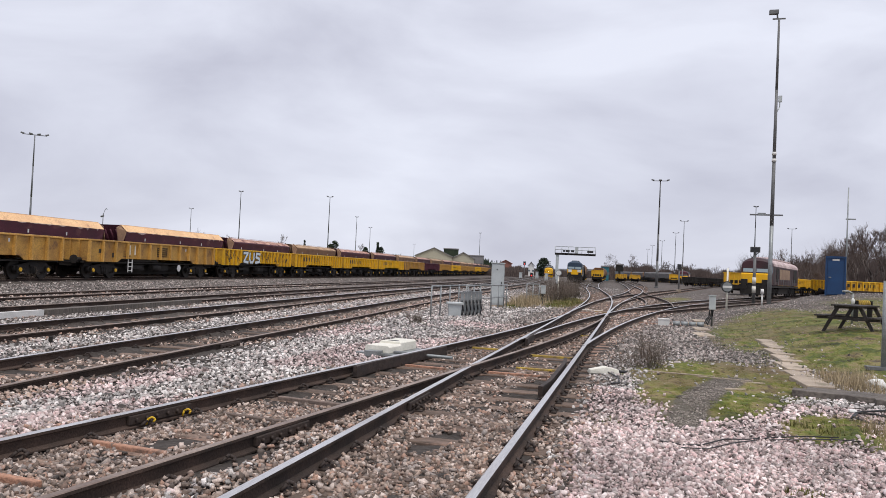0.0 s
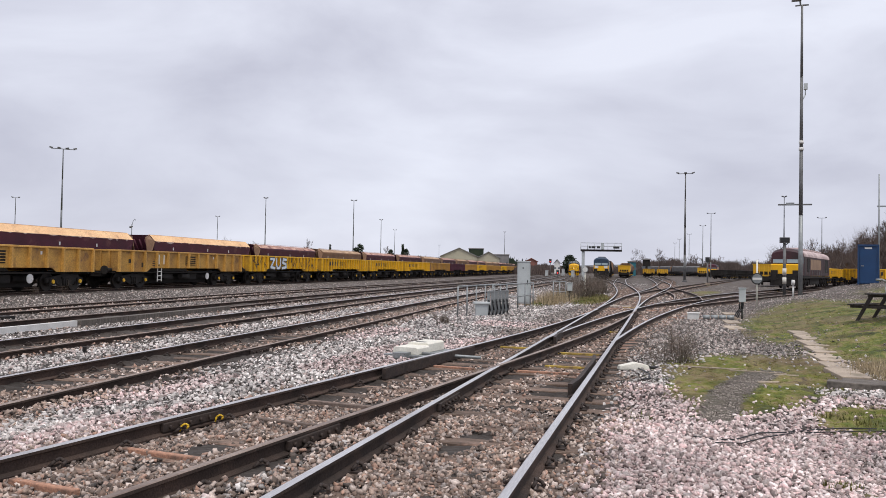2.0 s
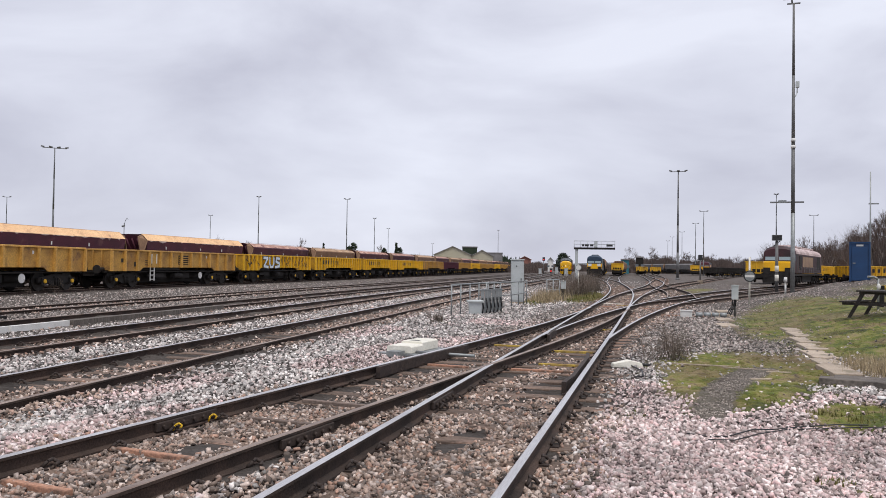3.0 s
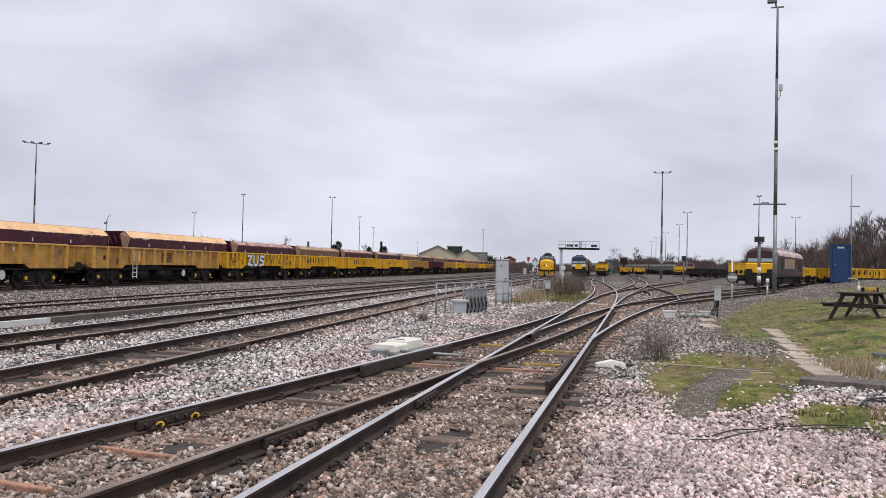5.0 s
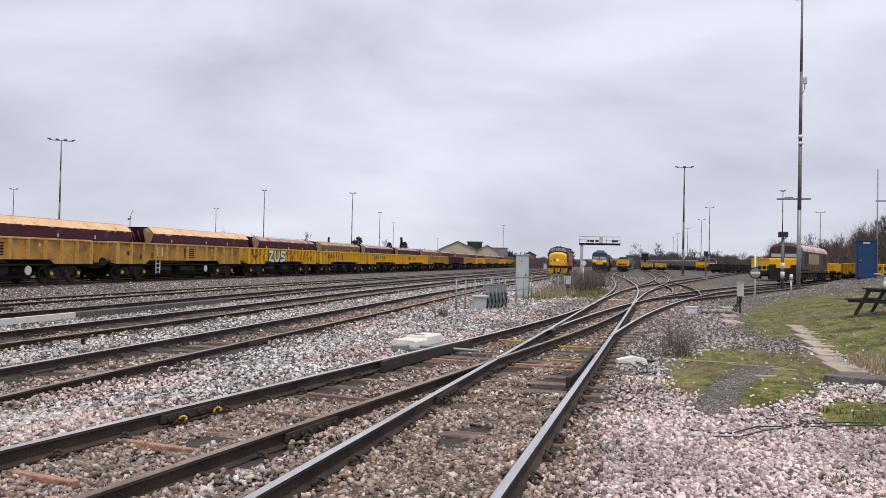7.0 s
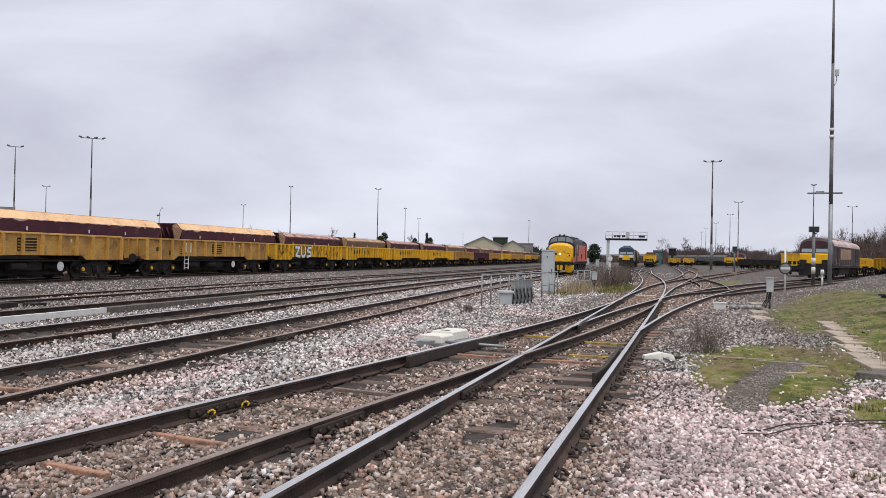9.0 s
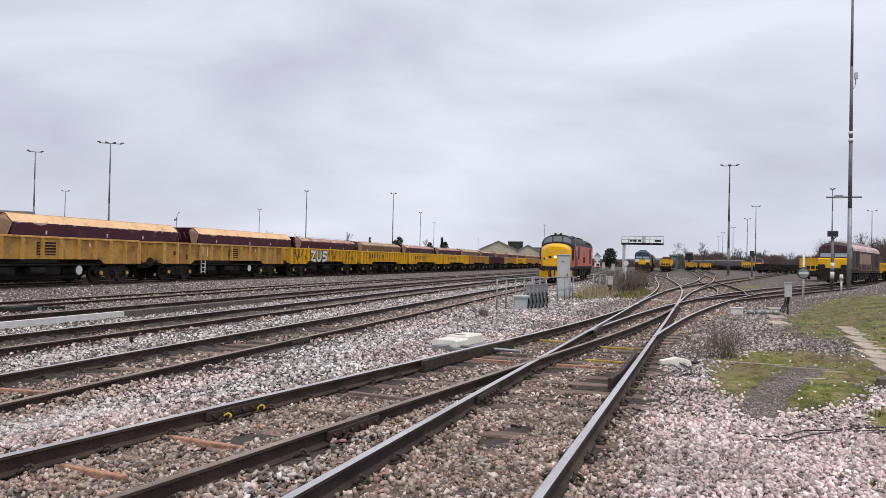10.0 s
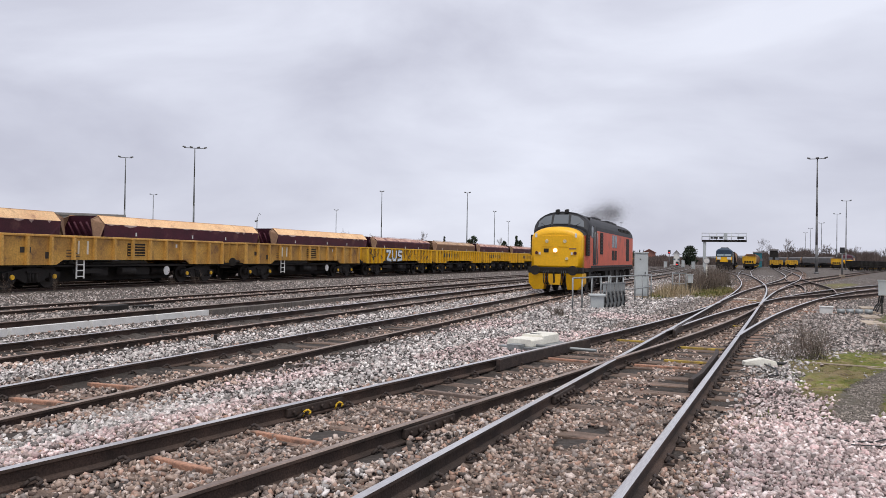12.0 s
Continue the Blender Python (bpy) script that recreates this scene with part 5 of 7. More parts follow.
# tall sectional mast beside the maroon locomotive
px_, py_ = 8.09, 61.6
tm = thing("lamp_mast", pose(px_, py_, gz(px_, py_) - 0.05), "very tall sectional steel mast with camera heads", "lighting mast", "yard masts")
segs = [(0, 6.0, 0.155, 0.14, M_GALV), (6.0, 11.0, 0.14, 0.12, M_MASTDARK), (11.0, 16.2, 0.125, 0.10, M_MASTDARK), (16.2, 21.6, 0.10, 0.075, M_MASTDARK)]
for a, c, ra, rb, mt in segs:
    part("mast_section", cyl(B(), (0, 0, a), (0, 0, c), ra, rb, 12), mt, tm)
for z, r in ((10.8, 0.165), (11.3, 0.16)):
    part("white_band", cyl(B(), (0, 0, z), (0, 0, z + 0.22), r, r, 12), M_WHITE, tm, "white painted band")
part("cross_arm", bx(B(), -1.55, 0.75, -0.05, 0.05, 6.75, 6.86), M_MASTDARK, tm)
hb = B()
bx(hb, -1.0, -0.45, -0.12, 0.12, 6.765, 6.95)
part("lantern", hb, M_GALV, tm, "grey street lantern")
cb = B()
tube(cb, [(0, 0, 14.4), (0.25, 0, 14.9), (0.26, 0, 15.3)], 0.04)
bx(cb, 0.16, 0.40, -0.12, 0.12, 15.3, 15.75)
part("side_camera", cb, M_CABGREY, tm, "white bracket camera")
cb = B()
bx(cb, -0.45, 0.45, -0.06, 0.06, 21.55, 21.63)
bx(cb, -0.7, -0.05, -0.18, 0.18, 21.95, 22.25)
cyl(cb, (-0.1, 0, 21.6), (-0.15, 0, 22.05), 0.06, 0.06, 8)
part("head_camera", cb, M_MASTDARK, tm, "dark camera head")

# direction and height of each mast head, half the arm's length, heads, dark steel or not
for az, el, arm, heads, dark in ((44.06, 7.47, 1.6, 4, 0), (48.60, 6.54, 1.0, 2, 0), (46.76, 4.07, 0.8, 2, 0), (33.97, 3.37, 0.6, 2, 0), (30.62, 4.81, 0.35, 2, 0), (24.23, 4.84, 0.6, 2, 0),
                                 (22.18, 3.46, 0.4, 2, 0), (21.15, 2.73, 0.6, 2, 0), (17.83, 1.66, 0.7, 2, 0), (12.94, 2.71, 0.35, 2, 0), (0.02, 6.98, 1.25, 3, 1), (-1.73, 4.13, 1.0, 2, 0),
                                 (-1.19, 3.27, 0.9, 2, 0), (-0.27, 2.67, 0.9, 2, 0), (0.40, 2.31, 0.8, 2, 0), (0.70, 2.03, 0.8, 2, 0), (-6.45, 5.22, 0.3, 2, 0), (-8.77, 3.76, 1.1, 2, 0)):
    dist = 16.6 / math.tan(radians(el))
    x, y = polar(az, dist)
    lamp_mast(x, y, 18.15 - gz(x, y), 0.22 if dark else 0.18, M_MASTDARK if dark else M_MASTGREY, heads=heads, spread=arm, turn=az)
# slim camera pole behind the hopper train
cx, cy = polar(39.67, 110)
cp = thing("camera_pole", pose(cx, cy, gz(cx, cy)), "slim grey pole with a camera behind the hoppers", "pole")
part("pole", cyl(B(), (0, 0, 0), (0, 0, 6.6), 0.07, 0.05, 8), M_MASTGREY, cp)
hk = B()
tube(hk, [(0, 0, 6.3), (0.15, 0, 6.9), (0.42, 0, 7.3), (0.62, 0, 7.1)], 0.03, 6)
part("swan_neck", hk, M_MASTGREY, cp)
part("camera_head", cyl(B(), (-0.32, 0, 6.2), (0.1, 0, 6.3), 0.12, 0.1, 10), M_MASTDARK, cp)
# slim aerial mast behind the blue cabin
ax, ay = polar(-12.1, 64)
am = thing("aerial_mast", pose(ax, ay, gz(ax, ay)), "slim grey aerial mast behind the cabin", "mast")
part("mast_tube", cyl(B(), (0, 0, 0), (0, 0, 8.6), 0.07, 0.04, 8), M_GALV, am)
part("cross_arm", bx(B(), -0.12, 0.55, -0.03, 0.03, 6.2, 6.3), M_GALV, am)


# ---- signal gantry ----
def gantry():
    x, y = polar(7.16, 120)
    g = thing("signal_gantry", pose(x, y, gz(x, y) - 0.2, 0, 0, 5), "grey cantilever signal gantry with handrails", "signal gantry")
    part("column", bx(B(), -0.22, 0.22, -0.22, 0.22, 0, 5.0), M_CABGREY, g)
    part("beam", bx(B(), -0.4, 5.8, -0.35, 0.35, 4.75, 5.05), M_UNDER, g, "dark walkway beam")
    for zz in (5.55, 6.05):
        for q in (-0.4, 0.4):
            part("handrail", cyl(B(), (-0.4, q, zz), (5.8, q, zz), 0.03, 0.03, 6), M_CABGREY, g)
    for k in range(7):
        for q in (-0.4, 0.4):
            part("post", cyl(B(), (-0.38 + 1.02 * k, q, 5.05), (-0.38 + 1.02 * k, q, 6.05), 0.03, 0.03, 6), M_CABGREY, g)
    for q, w in ((1.0, 0.16), (1.55, 0.3), (2.3, 0.25), (4.75, 0.25), (5.2, 0.22)):
        part("signal_head", bx(B(), q - w, q + w, -0.62, -0.42, 5.2, 5.5), M_BLACK, g, "black signal head")
    part("equipment_case", bx(B(), 2.65, 3.15, -0.5, 0.3, 5.06, 6.0), M_CABGREY, g)


gantry()


# ---- cabinet, handrails and boxes between the lines ----
def cabinet():
    c = thing("equipment_cabinet", pose(-7.08, 34.9, gz(-7.08, 34.9) - 0.03, 0, 0, 12), "tall light grey steel equipment cabinet on ballast", "cabinet")
    part("body", bx(B(), -0.31, 0.27, -0.27, 0.27, 0.12, 2.02), M_CABGREY, c, bevel=0.012)
    part("plinth", bx(B(), -0.34, 0.30, -0.3, 0.3, 0, 0.118), M_CONCRETE, c)
    part("roof_cap", bx(B(), -0.35, 0.31, -0.31, 0.31, 2.022, 2.07), M_CABGREY, c, bevel=0.01)
    part("door", bx(B(), -0.28, 0.24, -0.292, -0.272, 0.18, 1.96), M_CABGREY, c, bevel=0.006)
    part("door_handle", bx(B(), 0.14, 0.18, -0.315, -0.293, 1.0, 1.2), M_BLACK, c)
    part("vent", cyl(B(), (-0.05, -0.293, 1.75), (-0.05, -0.297, 1.75), 0.035, 0.035, 10), M_BLACK, c)
    part("door", bx(B(), 0.272, 0.288, -0.24, 0.24, 0.18, 1.96), M_CABGREY, c)


cabinet()


def handrail(pts, label, group, mid=True):
    x0, y0 = pts[0]
    z0 = gz(x0, y0)
    f = thing("handrail_fence", pose(x0, y0, z0), label, "fence", group)
    loc = [Vector((x - x0, y - y0, gz(x, y) - z0)) for x, y in pts]
    for p in loc:
        part("post", cyl(B(), p - Vector((0, 0, 0.1)), p + Vector((0, 0, 1.06)), 0.027, 0.027, 8), M_GALV, f)
    for a, b in zip(loc, loc[1:]):
        part("top_rail", cyl(B(), a + Vector((0, 0, 1.05)), b + Vector((0, 0, 1.05)), 0.027, 0.027, 8), M_GALV, f)
        if mid:
            part("mid_rail", cyl(B(), a + Vector((0, 0, 0.52)), b + Vector((0, 0, 0.52)), 0.022, 0.022, 8), M_GALV, f)


handrail([(-7.28, 24.8), (-7.24, 25.8), (-7.2, 26.9), (-7.15, 28.0), (-7.08, 29.2)], "galvanised tubular handrail beside the track", "handrails", False)
handrail([(-6.86, 28.0), (-6.8, 29.0), (-6.75, 29.9)], "short galvanised handrail section", "handrails", False)
handrail([(-6.85, 30.3), (-6.62, 31.4), (-6.6, 32.8), (-6.6, 34.0), (-6.7, 35.2)], "galvanised two-rail handrail by the cabinet", "handrails")
handrail([(-6.5, 39.7), (-6.22, 40.0), (-5.94, 40.3)], "short galvanised handrail near dry grass", "handrails")


def relay_boxes():
    x, y = -6.78, 26.05
    b = thing("junction_box", pose(x, y, gz(x, y), 0, 0, 20), "pale grey junction box with a sloping lid", "junction box")
    q = B()
    loft(q, [[(-0.2, -0.16, 0), (0.2, -0.16, 0), (0.2, 0.16, 0), (-0.2, 0.16, 0)], [(-0.23, -0.18, 0.42), (0.23, -0.18, 0.42), (0.23, 0.18, 0.42), (-0.23, 0.18, 0.42)]])
    part("body", q, M_CABGREY, b)
    part("lid", bx(B(), -0.28, 0.28, -0.23, 0.23, 0.421, 0.50), M_CABGREY, b, bevel=0.015)
    for k in range(6):
        xx, yy = -6.60 + 0.05 * k, 26.35 + 0.36 * k
        s = thing("cable_stake", pose(xx, yy, gz(xx, yy) - 0.05, 0, 0, 15), "grey track-circuit stake with a black cable", "cable stake", "track-circuit stakes")
        part("plate", bx(B(), -0.06, 0.06, -0.05, 0.05, 0, 0.88), M_GALV, s, bevel=0.01)
        part("cap", bx(B(), -0.075, 0.075, -0.06, 0.06, 0.881, 0.92), M_GALV, s)
        t = B()
        tube(t, [(0.0, -0.06, 0.6), (0.02, -0.14, 0.5), (0.05, -0.15, 0.25), (0.0, -0.2, 0.06), (0.16, -0.3, 0.04)], 0.03, 6)
        part("cable", t, M_CABLE, s)


relay_boxes()


def post_box(x, y, w, d, h, z, label, mt=M_CABGREY):
    c = thing("control_box", pose(x, y, gz(x, y)), label, "control box")
    part("post", cyl(B(), (0, 0.05, 0), (0, 0.05, z), 0.035, 0.035, 8), M_MASTDARK, c)
    part("case", bx(B(), -w / 2, w / 2, -d / 2, d / 2, z - 0.05, z + h), mt, c, bevel=0.012)
    part("lid", bx(B(), -w / 2 - 0.02, w / 2 + 0.02, -d / 2 - 0.02, d / 2 + 0.02, z + h + 0.001, z + h + 0.03), mt, c)
    for k in range(3):
        t = B()
        q = -0.08 + 0.06 * k
        tube(t, [(q, 0, z - 0.06), (q - 0.02, 0, z - 0.3), (q - 0.12, -0.05, 0.25), (q - 0.22, -0.1, 0.0)], 0.022, 6)
        part("cable", t, M_CABLE, c)
    return c


post_box(2.02, 30.2, 0.23, 0.2, 0.45, 0.68, "pale grey post-mounted control box with cables")
post_box(-5.76, 40.5, 0.24, 0.2, 0.35, 0.62, "small grey post box near the handrail")


def disc_sign(x, y, h, r, zc, label, face=M_WHITE):
    d = thing("disc_signal", pose(x, y, gz(x, y)), label, "railway sign")
    part("post", cyl(B(), (0, 0, 0), (0, 0, h), 0.045, 0.04, 8), M_OFFWHITE, d)
    part("disc", cyl(B(), (0, -0.05, zc), (0, -0.08, zc), r, r, 24), M_BLACK if face is not M_WHITE else M_GALV, d)
    part("disc_face", cyl(B(), (0, -0.081, zc), (0, -0.088, zc), r * 0.8, r * 0.8, 24), face, d)
    return d


d1 = disc_sign(3.2, 38.4, 2.2, 0.27, 1.32, "round grey disc sign with a white bar on a whitish post", M_GALV)
part("white_bar", bx(B(), -0.2, 0.2, -0.1, -0.089, 1.27, 1.37), M_WHITE, d1, "white horizontal bar")
d2 = disc_sign(-5.9, 48.0, 1.9, 0.19, 1.7, "white round disc signal on a thin post")
t = B()
tube(t, [(0, 0.05, 1.2), (0.12, 0.1, 0.7), (0.2, 0.1, 0.35), (0.1, 0.1, 0)], 0.06, 6)
part("conduit", t, M_UNDER, d2)


def display_signal():
    x, y = 7.35, 64.6
    s = thing("signal_post", pose(x, y, gz(x, y)), "pale banded post with a dark display box", "signal")
    part("post", cyl(B(), (0, 0, 0), (0, 0, 4.05), 0.13, 0.11, 10), M_MASTDARK, s)
    for z in (0.9, 1.6):
        part("pale_sleeve", cyl(B(), (0, 0, z), (0, 0, z + 0.5), 0.15, 0.15, 10), M_OFFWHITE, s)
    part("display_box", bx(B(), -0.36, 0.36, -0.2, 0.1, 4.06, 4.5), M_MASTDARK, s, bevel=0.02)
    part("display_face", bx(B(), -0.31, 0.31, -0.215, -0.201, 4.11, 4.45), M_BLACK, s)
    part("bracket", cyl(B(), (-0.25, 0, 3.6), (0.25, 0, 4.05), 0.04, 0.04, 6), M_MASTDARK, s)


display_signal()
mk = thing("marker_post", pose(6.2, 50.2, gz(6.2, 50.2)), "short white marker post with rounded top", "marker post")
part("post", cyl(B(), (0, 0, 0), (0, 0, 0.75), 0.06, 0.05, 10), M_WHITE, mk)
part("head", cyl(B(), (0, 0, 0.751), (0, 0, 1.05), 0.11, 0.09, 12), M_WHITE, mk)

# colour-light signal by the far lines
sx, sy = polar(-1.52, 100)
cs = thing("colour_light_signal", pose(sx, sy, gz(sx, sy)), "black signal head on a slim post", "signal")
part("post", cyl(B(), (0, 0, 0), (0, 0, 2.9), 0.10, 0.09, 8), M_MASTDARK, cs)
part("head", bx(B(), -0.26, 0.26, -0.15, 0.15, 2.9, 3.55), M_BLACK, cs, bevel=0.03)
part("base", bx(B(), -0.3, 0.3, -0.3, 0.3, 0, 0.4), M_CONCRETE, cs)
# red signals by the running lines
for az, dist, z in ((9.55, 190, 3.3), (9.0, 170, 0.7)):
    x, y = polar(az, dist)
    rs = thing("colour_light_signal", pose(x, y, gz(x, y)), "signal showing a red light", "signal")
    part("post", cyl(B(), (0, 0, 0), (0, 0, z), 0.09, 0.09, 8), M_MASTDARK, rs)
    part("head", bx(B(), -0.3, 0.3, -0.12, 0.12, z, z + 0.9), M_BLACK, rs)
    part("red_light", cyl(B(), (0, -0.121, z + 0.3), (0, -0.18, z + 0.3), 0.13, 0.13, 12), M_RED, rs, "lit red lens")
for az, dist, h in ((9.8, 190, 1.5), (7.9, 170, 1.6), (8.6, 210, 1.9)):
    x, y = polar(az, dist)
    rb = thing("relay_cabinet", pose(x, y, gz(x, y)), "small pale trackside relay cabinet", "cabinet", "far cabinets")
    part("body", bx(B(), -0.35, 0.35, -0.3, 0.3, 0, h), M_CABGREY, rb, bevel=0.02)
    part("roof", bx(B(), -0.4, 0.4, -0.35, 0.35, h + 0.001, h + 0.06), M_CABGREY, rb)


# ---- point machines ----
def point_machine():
    p = thing("point_machine", pose(-4.98, 14.1, gz(-4.98, 14.1), 0, 0, -8), "cream point machine cover with a dark slot", "point machine")
    q = B()
    pr = [(-0.27, 0.06), (-0.26, 0.17), (-0.22, 0.195), (0.22, 0.195), (0.26, 0.17), (0.27, 0.06)]
    loft(q, [[(x, -0.42, z) for x, z in pr], [(x, 0.1, z) for x, z in pr]])
    part("cover", q, M_OFFWHITE, p, bevel=0.008)
    part("base_plate", bx(B(), -0.40, 0.42, -0.52, 0.9, 0.02, 0.056), M_GALV, p, "galvanised base plate")
    q = B()
    pr2 = [(x * 0.9, z + 0.045 if z > 0.1 else z) for x, z in pr]
    loft(q, [[(x, 0.1, z) for x, z in pr2], [(x, 0.8, z) for x, z in pr2]])
    part("motor_cover", q, M_OFFWHITE, p, bevel=0.008)
    part("slot", bx(B(), -0.1, 0.1, 0.2, 0.28, 0.241, 0.247), M_BLACK, p)
    for y in (-0.36, 0.1, 0.55):
        part("foot", bx(B(), 0.1, 0.75, y - 0.1, y + 0.1, -0.02, 0.058), M_GALV, p, "galvanised mounting plate")
    part("end_box", bx(B(), -0.13, 0.13, -0.68, -0.43, 0.0, 0.11), M_GALV, p)
    part("rod", cyl(B(), (0.3, -0.3, 0.08), (1.5, -0.3, 0.08), 0.03, 0.03, 8), M_GALV, p)


point_machine()
pc = thing("cable_cover", pose(-0.88, 13.75, gz(-0.88, 13.75), 0, 0, -70), "low cream cable end cover beside the rail", "cable cover")
pc.scale = (0.75, 0.75, 0.75)
q = B()
loft(q, [[(-0.11, -0.3, 0), (-0.11, -0.28, 0.09), (0.11, -0.28, 0.09), (0.11, -0.3, 0)], [(-0.14, 0.1, 0), (-0.12, 0.1, 0.17), (0.12, 0.1, 0.17), (0.14, 0.1, 0)],
         [(-0.1, 0.42, 0), (-0.08, 0.4, 0.1), (0.08, 0.4, 0.1), (0.1, 0.42, 0)]])
part("cover", q, M_OFFWHITE, pc, bevel=0.015)
part("spout", cyl(B(), (0, 0.4, 0.06), (0, 0.62, 0.05), 0.04, 0.03, 8), M_BLACK, pc)
wb = thing("cable_box", pose(0.3, 29.1, gz(0.3, 29.1)), "small white trackside cable box", "cable box")
part("body", bx(B(), -0.2, 0.2, -0.15, 0.15, 0, 0.22), M_WHITE, wb, bevel=0.02)
part("lid", bx(B(), -0.22, 0.22, -0.17, 0.17, 0.221, 0.25), M_WHITE, wb)
for k in range(4):
    x = 0.75 + 0.28 * k
    cc = thing("cable_coupler", pose(x, 29.3 + 0.1 * k, gz(x, 29.3), 0, 0, 90), "grey round cable coupler on ballast", "cable coupler", "cable couplers")
    part("body", cyl(B(), (0, -0.12, 0.08), (0, 0.12, 0.08), 0.09, 0.09, 10), M_GALV, cc)


# ---- slabs, planks, picnic table, cabin ----
M_OLDTIMBER = mat("grey_weathered_timber", (0.17, 0.145, 0.125), (0.09, 0.078, 0.068), 2.0, 0.9, 0, 0.5, 18, 0.35, stretch=(1, 6, 1))

def slab(x, y, lx, ly, rz, t=0.07, lab="weathered concrete walkway slab on turf", mt=M_CONCRETE, zo=0.0):
    b = bx(B(), -lx / 2, lx / 2, -ly / 2, ly / 2, -0.05, t)
    s = part("walkway_slab", b, mt, None, "", pose(x, y, gz(x, y) + zo, 0, 0, rz), bevel=0.012)
    return tagged(s, lab, "slab", "walkway slabs")


for k in range(6):
    f = k / 5
    slab(2.98 - 0.32 * f + (0.02 if k % 2 else -0.02), 22.4 - 6.9 * f, 0.46, 1.34, 2.5 + 0.5 * (k % 3), 0.025)
slab(2.6, 14.3, 0.46, 1.2, 4)
for k in range(4):
    f = k / 3
    slab(1.75 - 0.32 * f, 33.5 - 8.4 * f, 0.5, 1.3, 3 + 4 * (k % 2), 0.05)
slab(1.45, 30.3, 0.55, 1.0, 12, 0.1)
for x, y, lx, ly, rz, zz in ((2.75, 12.85, 1.35, 0.3, -12, 0.10), (2.95, 13.25, 1.2, 0.28, -9, 0.08), (3.75, 12.6, 1.2, 0.45, -8, 0.1)):
    s = part("old_timber_beam", bx(B(), -lx / 2, lx / 2, -ly / 2, ly / 2, -0.04, zz), M_OLDTIMBER, None, "", pose(x, y, gz(x, y), 0, 0, rz), bevel=0.015)
    tagged(s, "old grey-brown timber sleeper lying in turf", "timber", "loose timbers")
for x, y, ln, rz in ((0.45, 14.4, 1.2, -2), (1.2, 14.15, 0.9, -8), (1.62, 13.9, 0.4, 10), (1.25, 12.9, 0.35, 25)):
    s = part("pale_stick", bx(B(), -ln / 2, ln / 2, -0.014, 0.014, 0.0, 0.022), M_CONCRETE, None, "", pose(x, y, gz(x, y) + 0.015, 0, 0, rz), bevel=0.005)
    tagged(s, "pale weathered batten on the turf", "stick", "loose sticks")


def picnic_table():
    x, y = 5.1, 23.3
    p = thing("picnic_table", pose(x, y, gz(x, y), 0, 0, -12), "dark stained wooden picnic table with benches", "picnic table")
    for k in range(5):
        part("top_board", bx(B(), -0.85, 0.85, -0.36 + 0.147 * k, -0.225 + 0.147 * k, 0.72, 0.76), M_WOOD_DK, p)
    for s in (-1, 1):
        for k in range(2):
            y0 = s * 0.66 + 0.14 * k - 0.13
            part("bench_board", bx(B(), -0.85, 0.85, y0, y0 + 0.125, 0.42, 0.46), M_WOOD_DK, p)
    for q in (-0.6, 0.6):
        part("crossbeam", bx(B(), q - 0.03, q + 0.03, -0.8, 0.8, 0.35, 0.418), M_WOOD_DK, p)
        part("top_batten", bx(B(), q - 0.03, q + 0.03, -0.36, 0.36, 0.66, 0.718), M_WOOD_DK, p)
        for s in (-1, 1):
            b = B()
            loft(b, [[(q + 0.031, s * 0.60, 0), (q + 0.075, s * 0.60, 0), (q + 0.075, s * 0.685, 0), (q + 0.031, s * 0.685, 0)],
                     [(q + 0.031, s * 0.22, 0.715), (q + 0.08, s * 0.22, 0.715), (q + 0.08, s * 0.33, 0.715), (q + 0.031, s * 0.33, 0.715)]])
            part("leg", b, M_WOOD_DK, p)
    return p


pt = picnic_table()
pt.matrix_basis = pose(5.32, 23.5, gz(5.32, 23.5) - 0.06, 0, 0, 60)


def cabin():
    x, y = polar(-11.5, 50)
    c = thing("steel_cabin", pose(x, y, gz(x, y) - 0.05, 0, 0, -11), "blue steel site cabin with a closed door", "cabin")
    b = B()
    bx(b, -0.5, 0.5, 0, 2.0, 0.05, 2.2)
    part("body", b, M_BLUE, c, bevel=0.01)
    part("roof", bx(B(), -0.54, 0.54, -0.06, 2.05, 2.202, 2.3), M_BLUE, c)
    for q in (-0.54, 0.45):
        part("corner_post", bx(B(), q, q + 0.09, -0.05, 0.05, 0, 2.2), M_BLUE, c)
    part("door", bx(B(), -0.42, 0.42, -0.035, -0.001, 0.1, 1.98), M_BLUE, c, bevel=0.006)
    part("door_handle", bx(B(), -0.36, -0.22, -0.085, -0.036, 1.05, 1.1), M_GALV, c)
    part("notice", bx(B(), -0.18, 0.18, -0.006, -0.001, 2.04, 2.14), M_WHITE, c, "white notice above the door")


cabin()


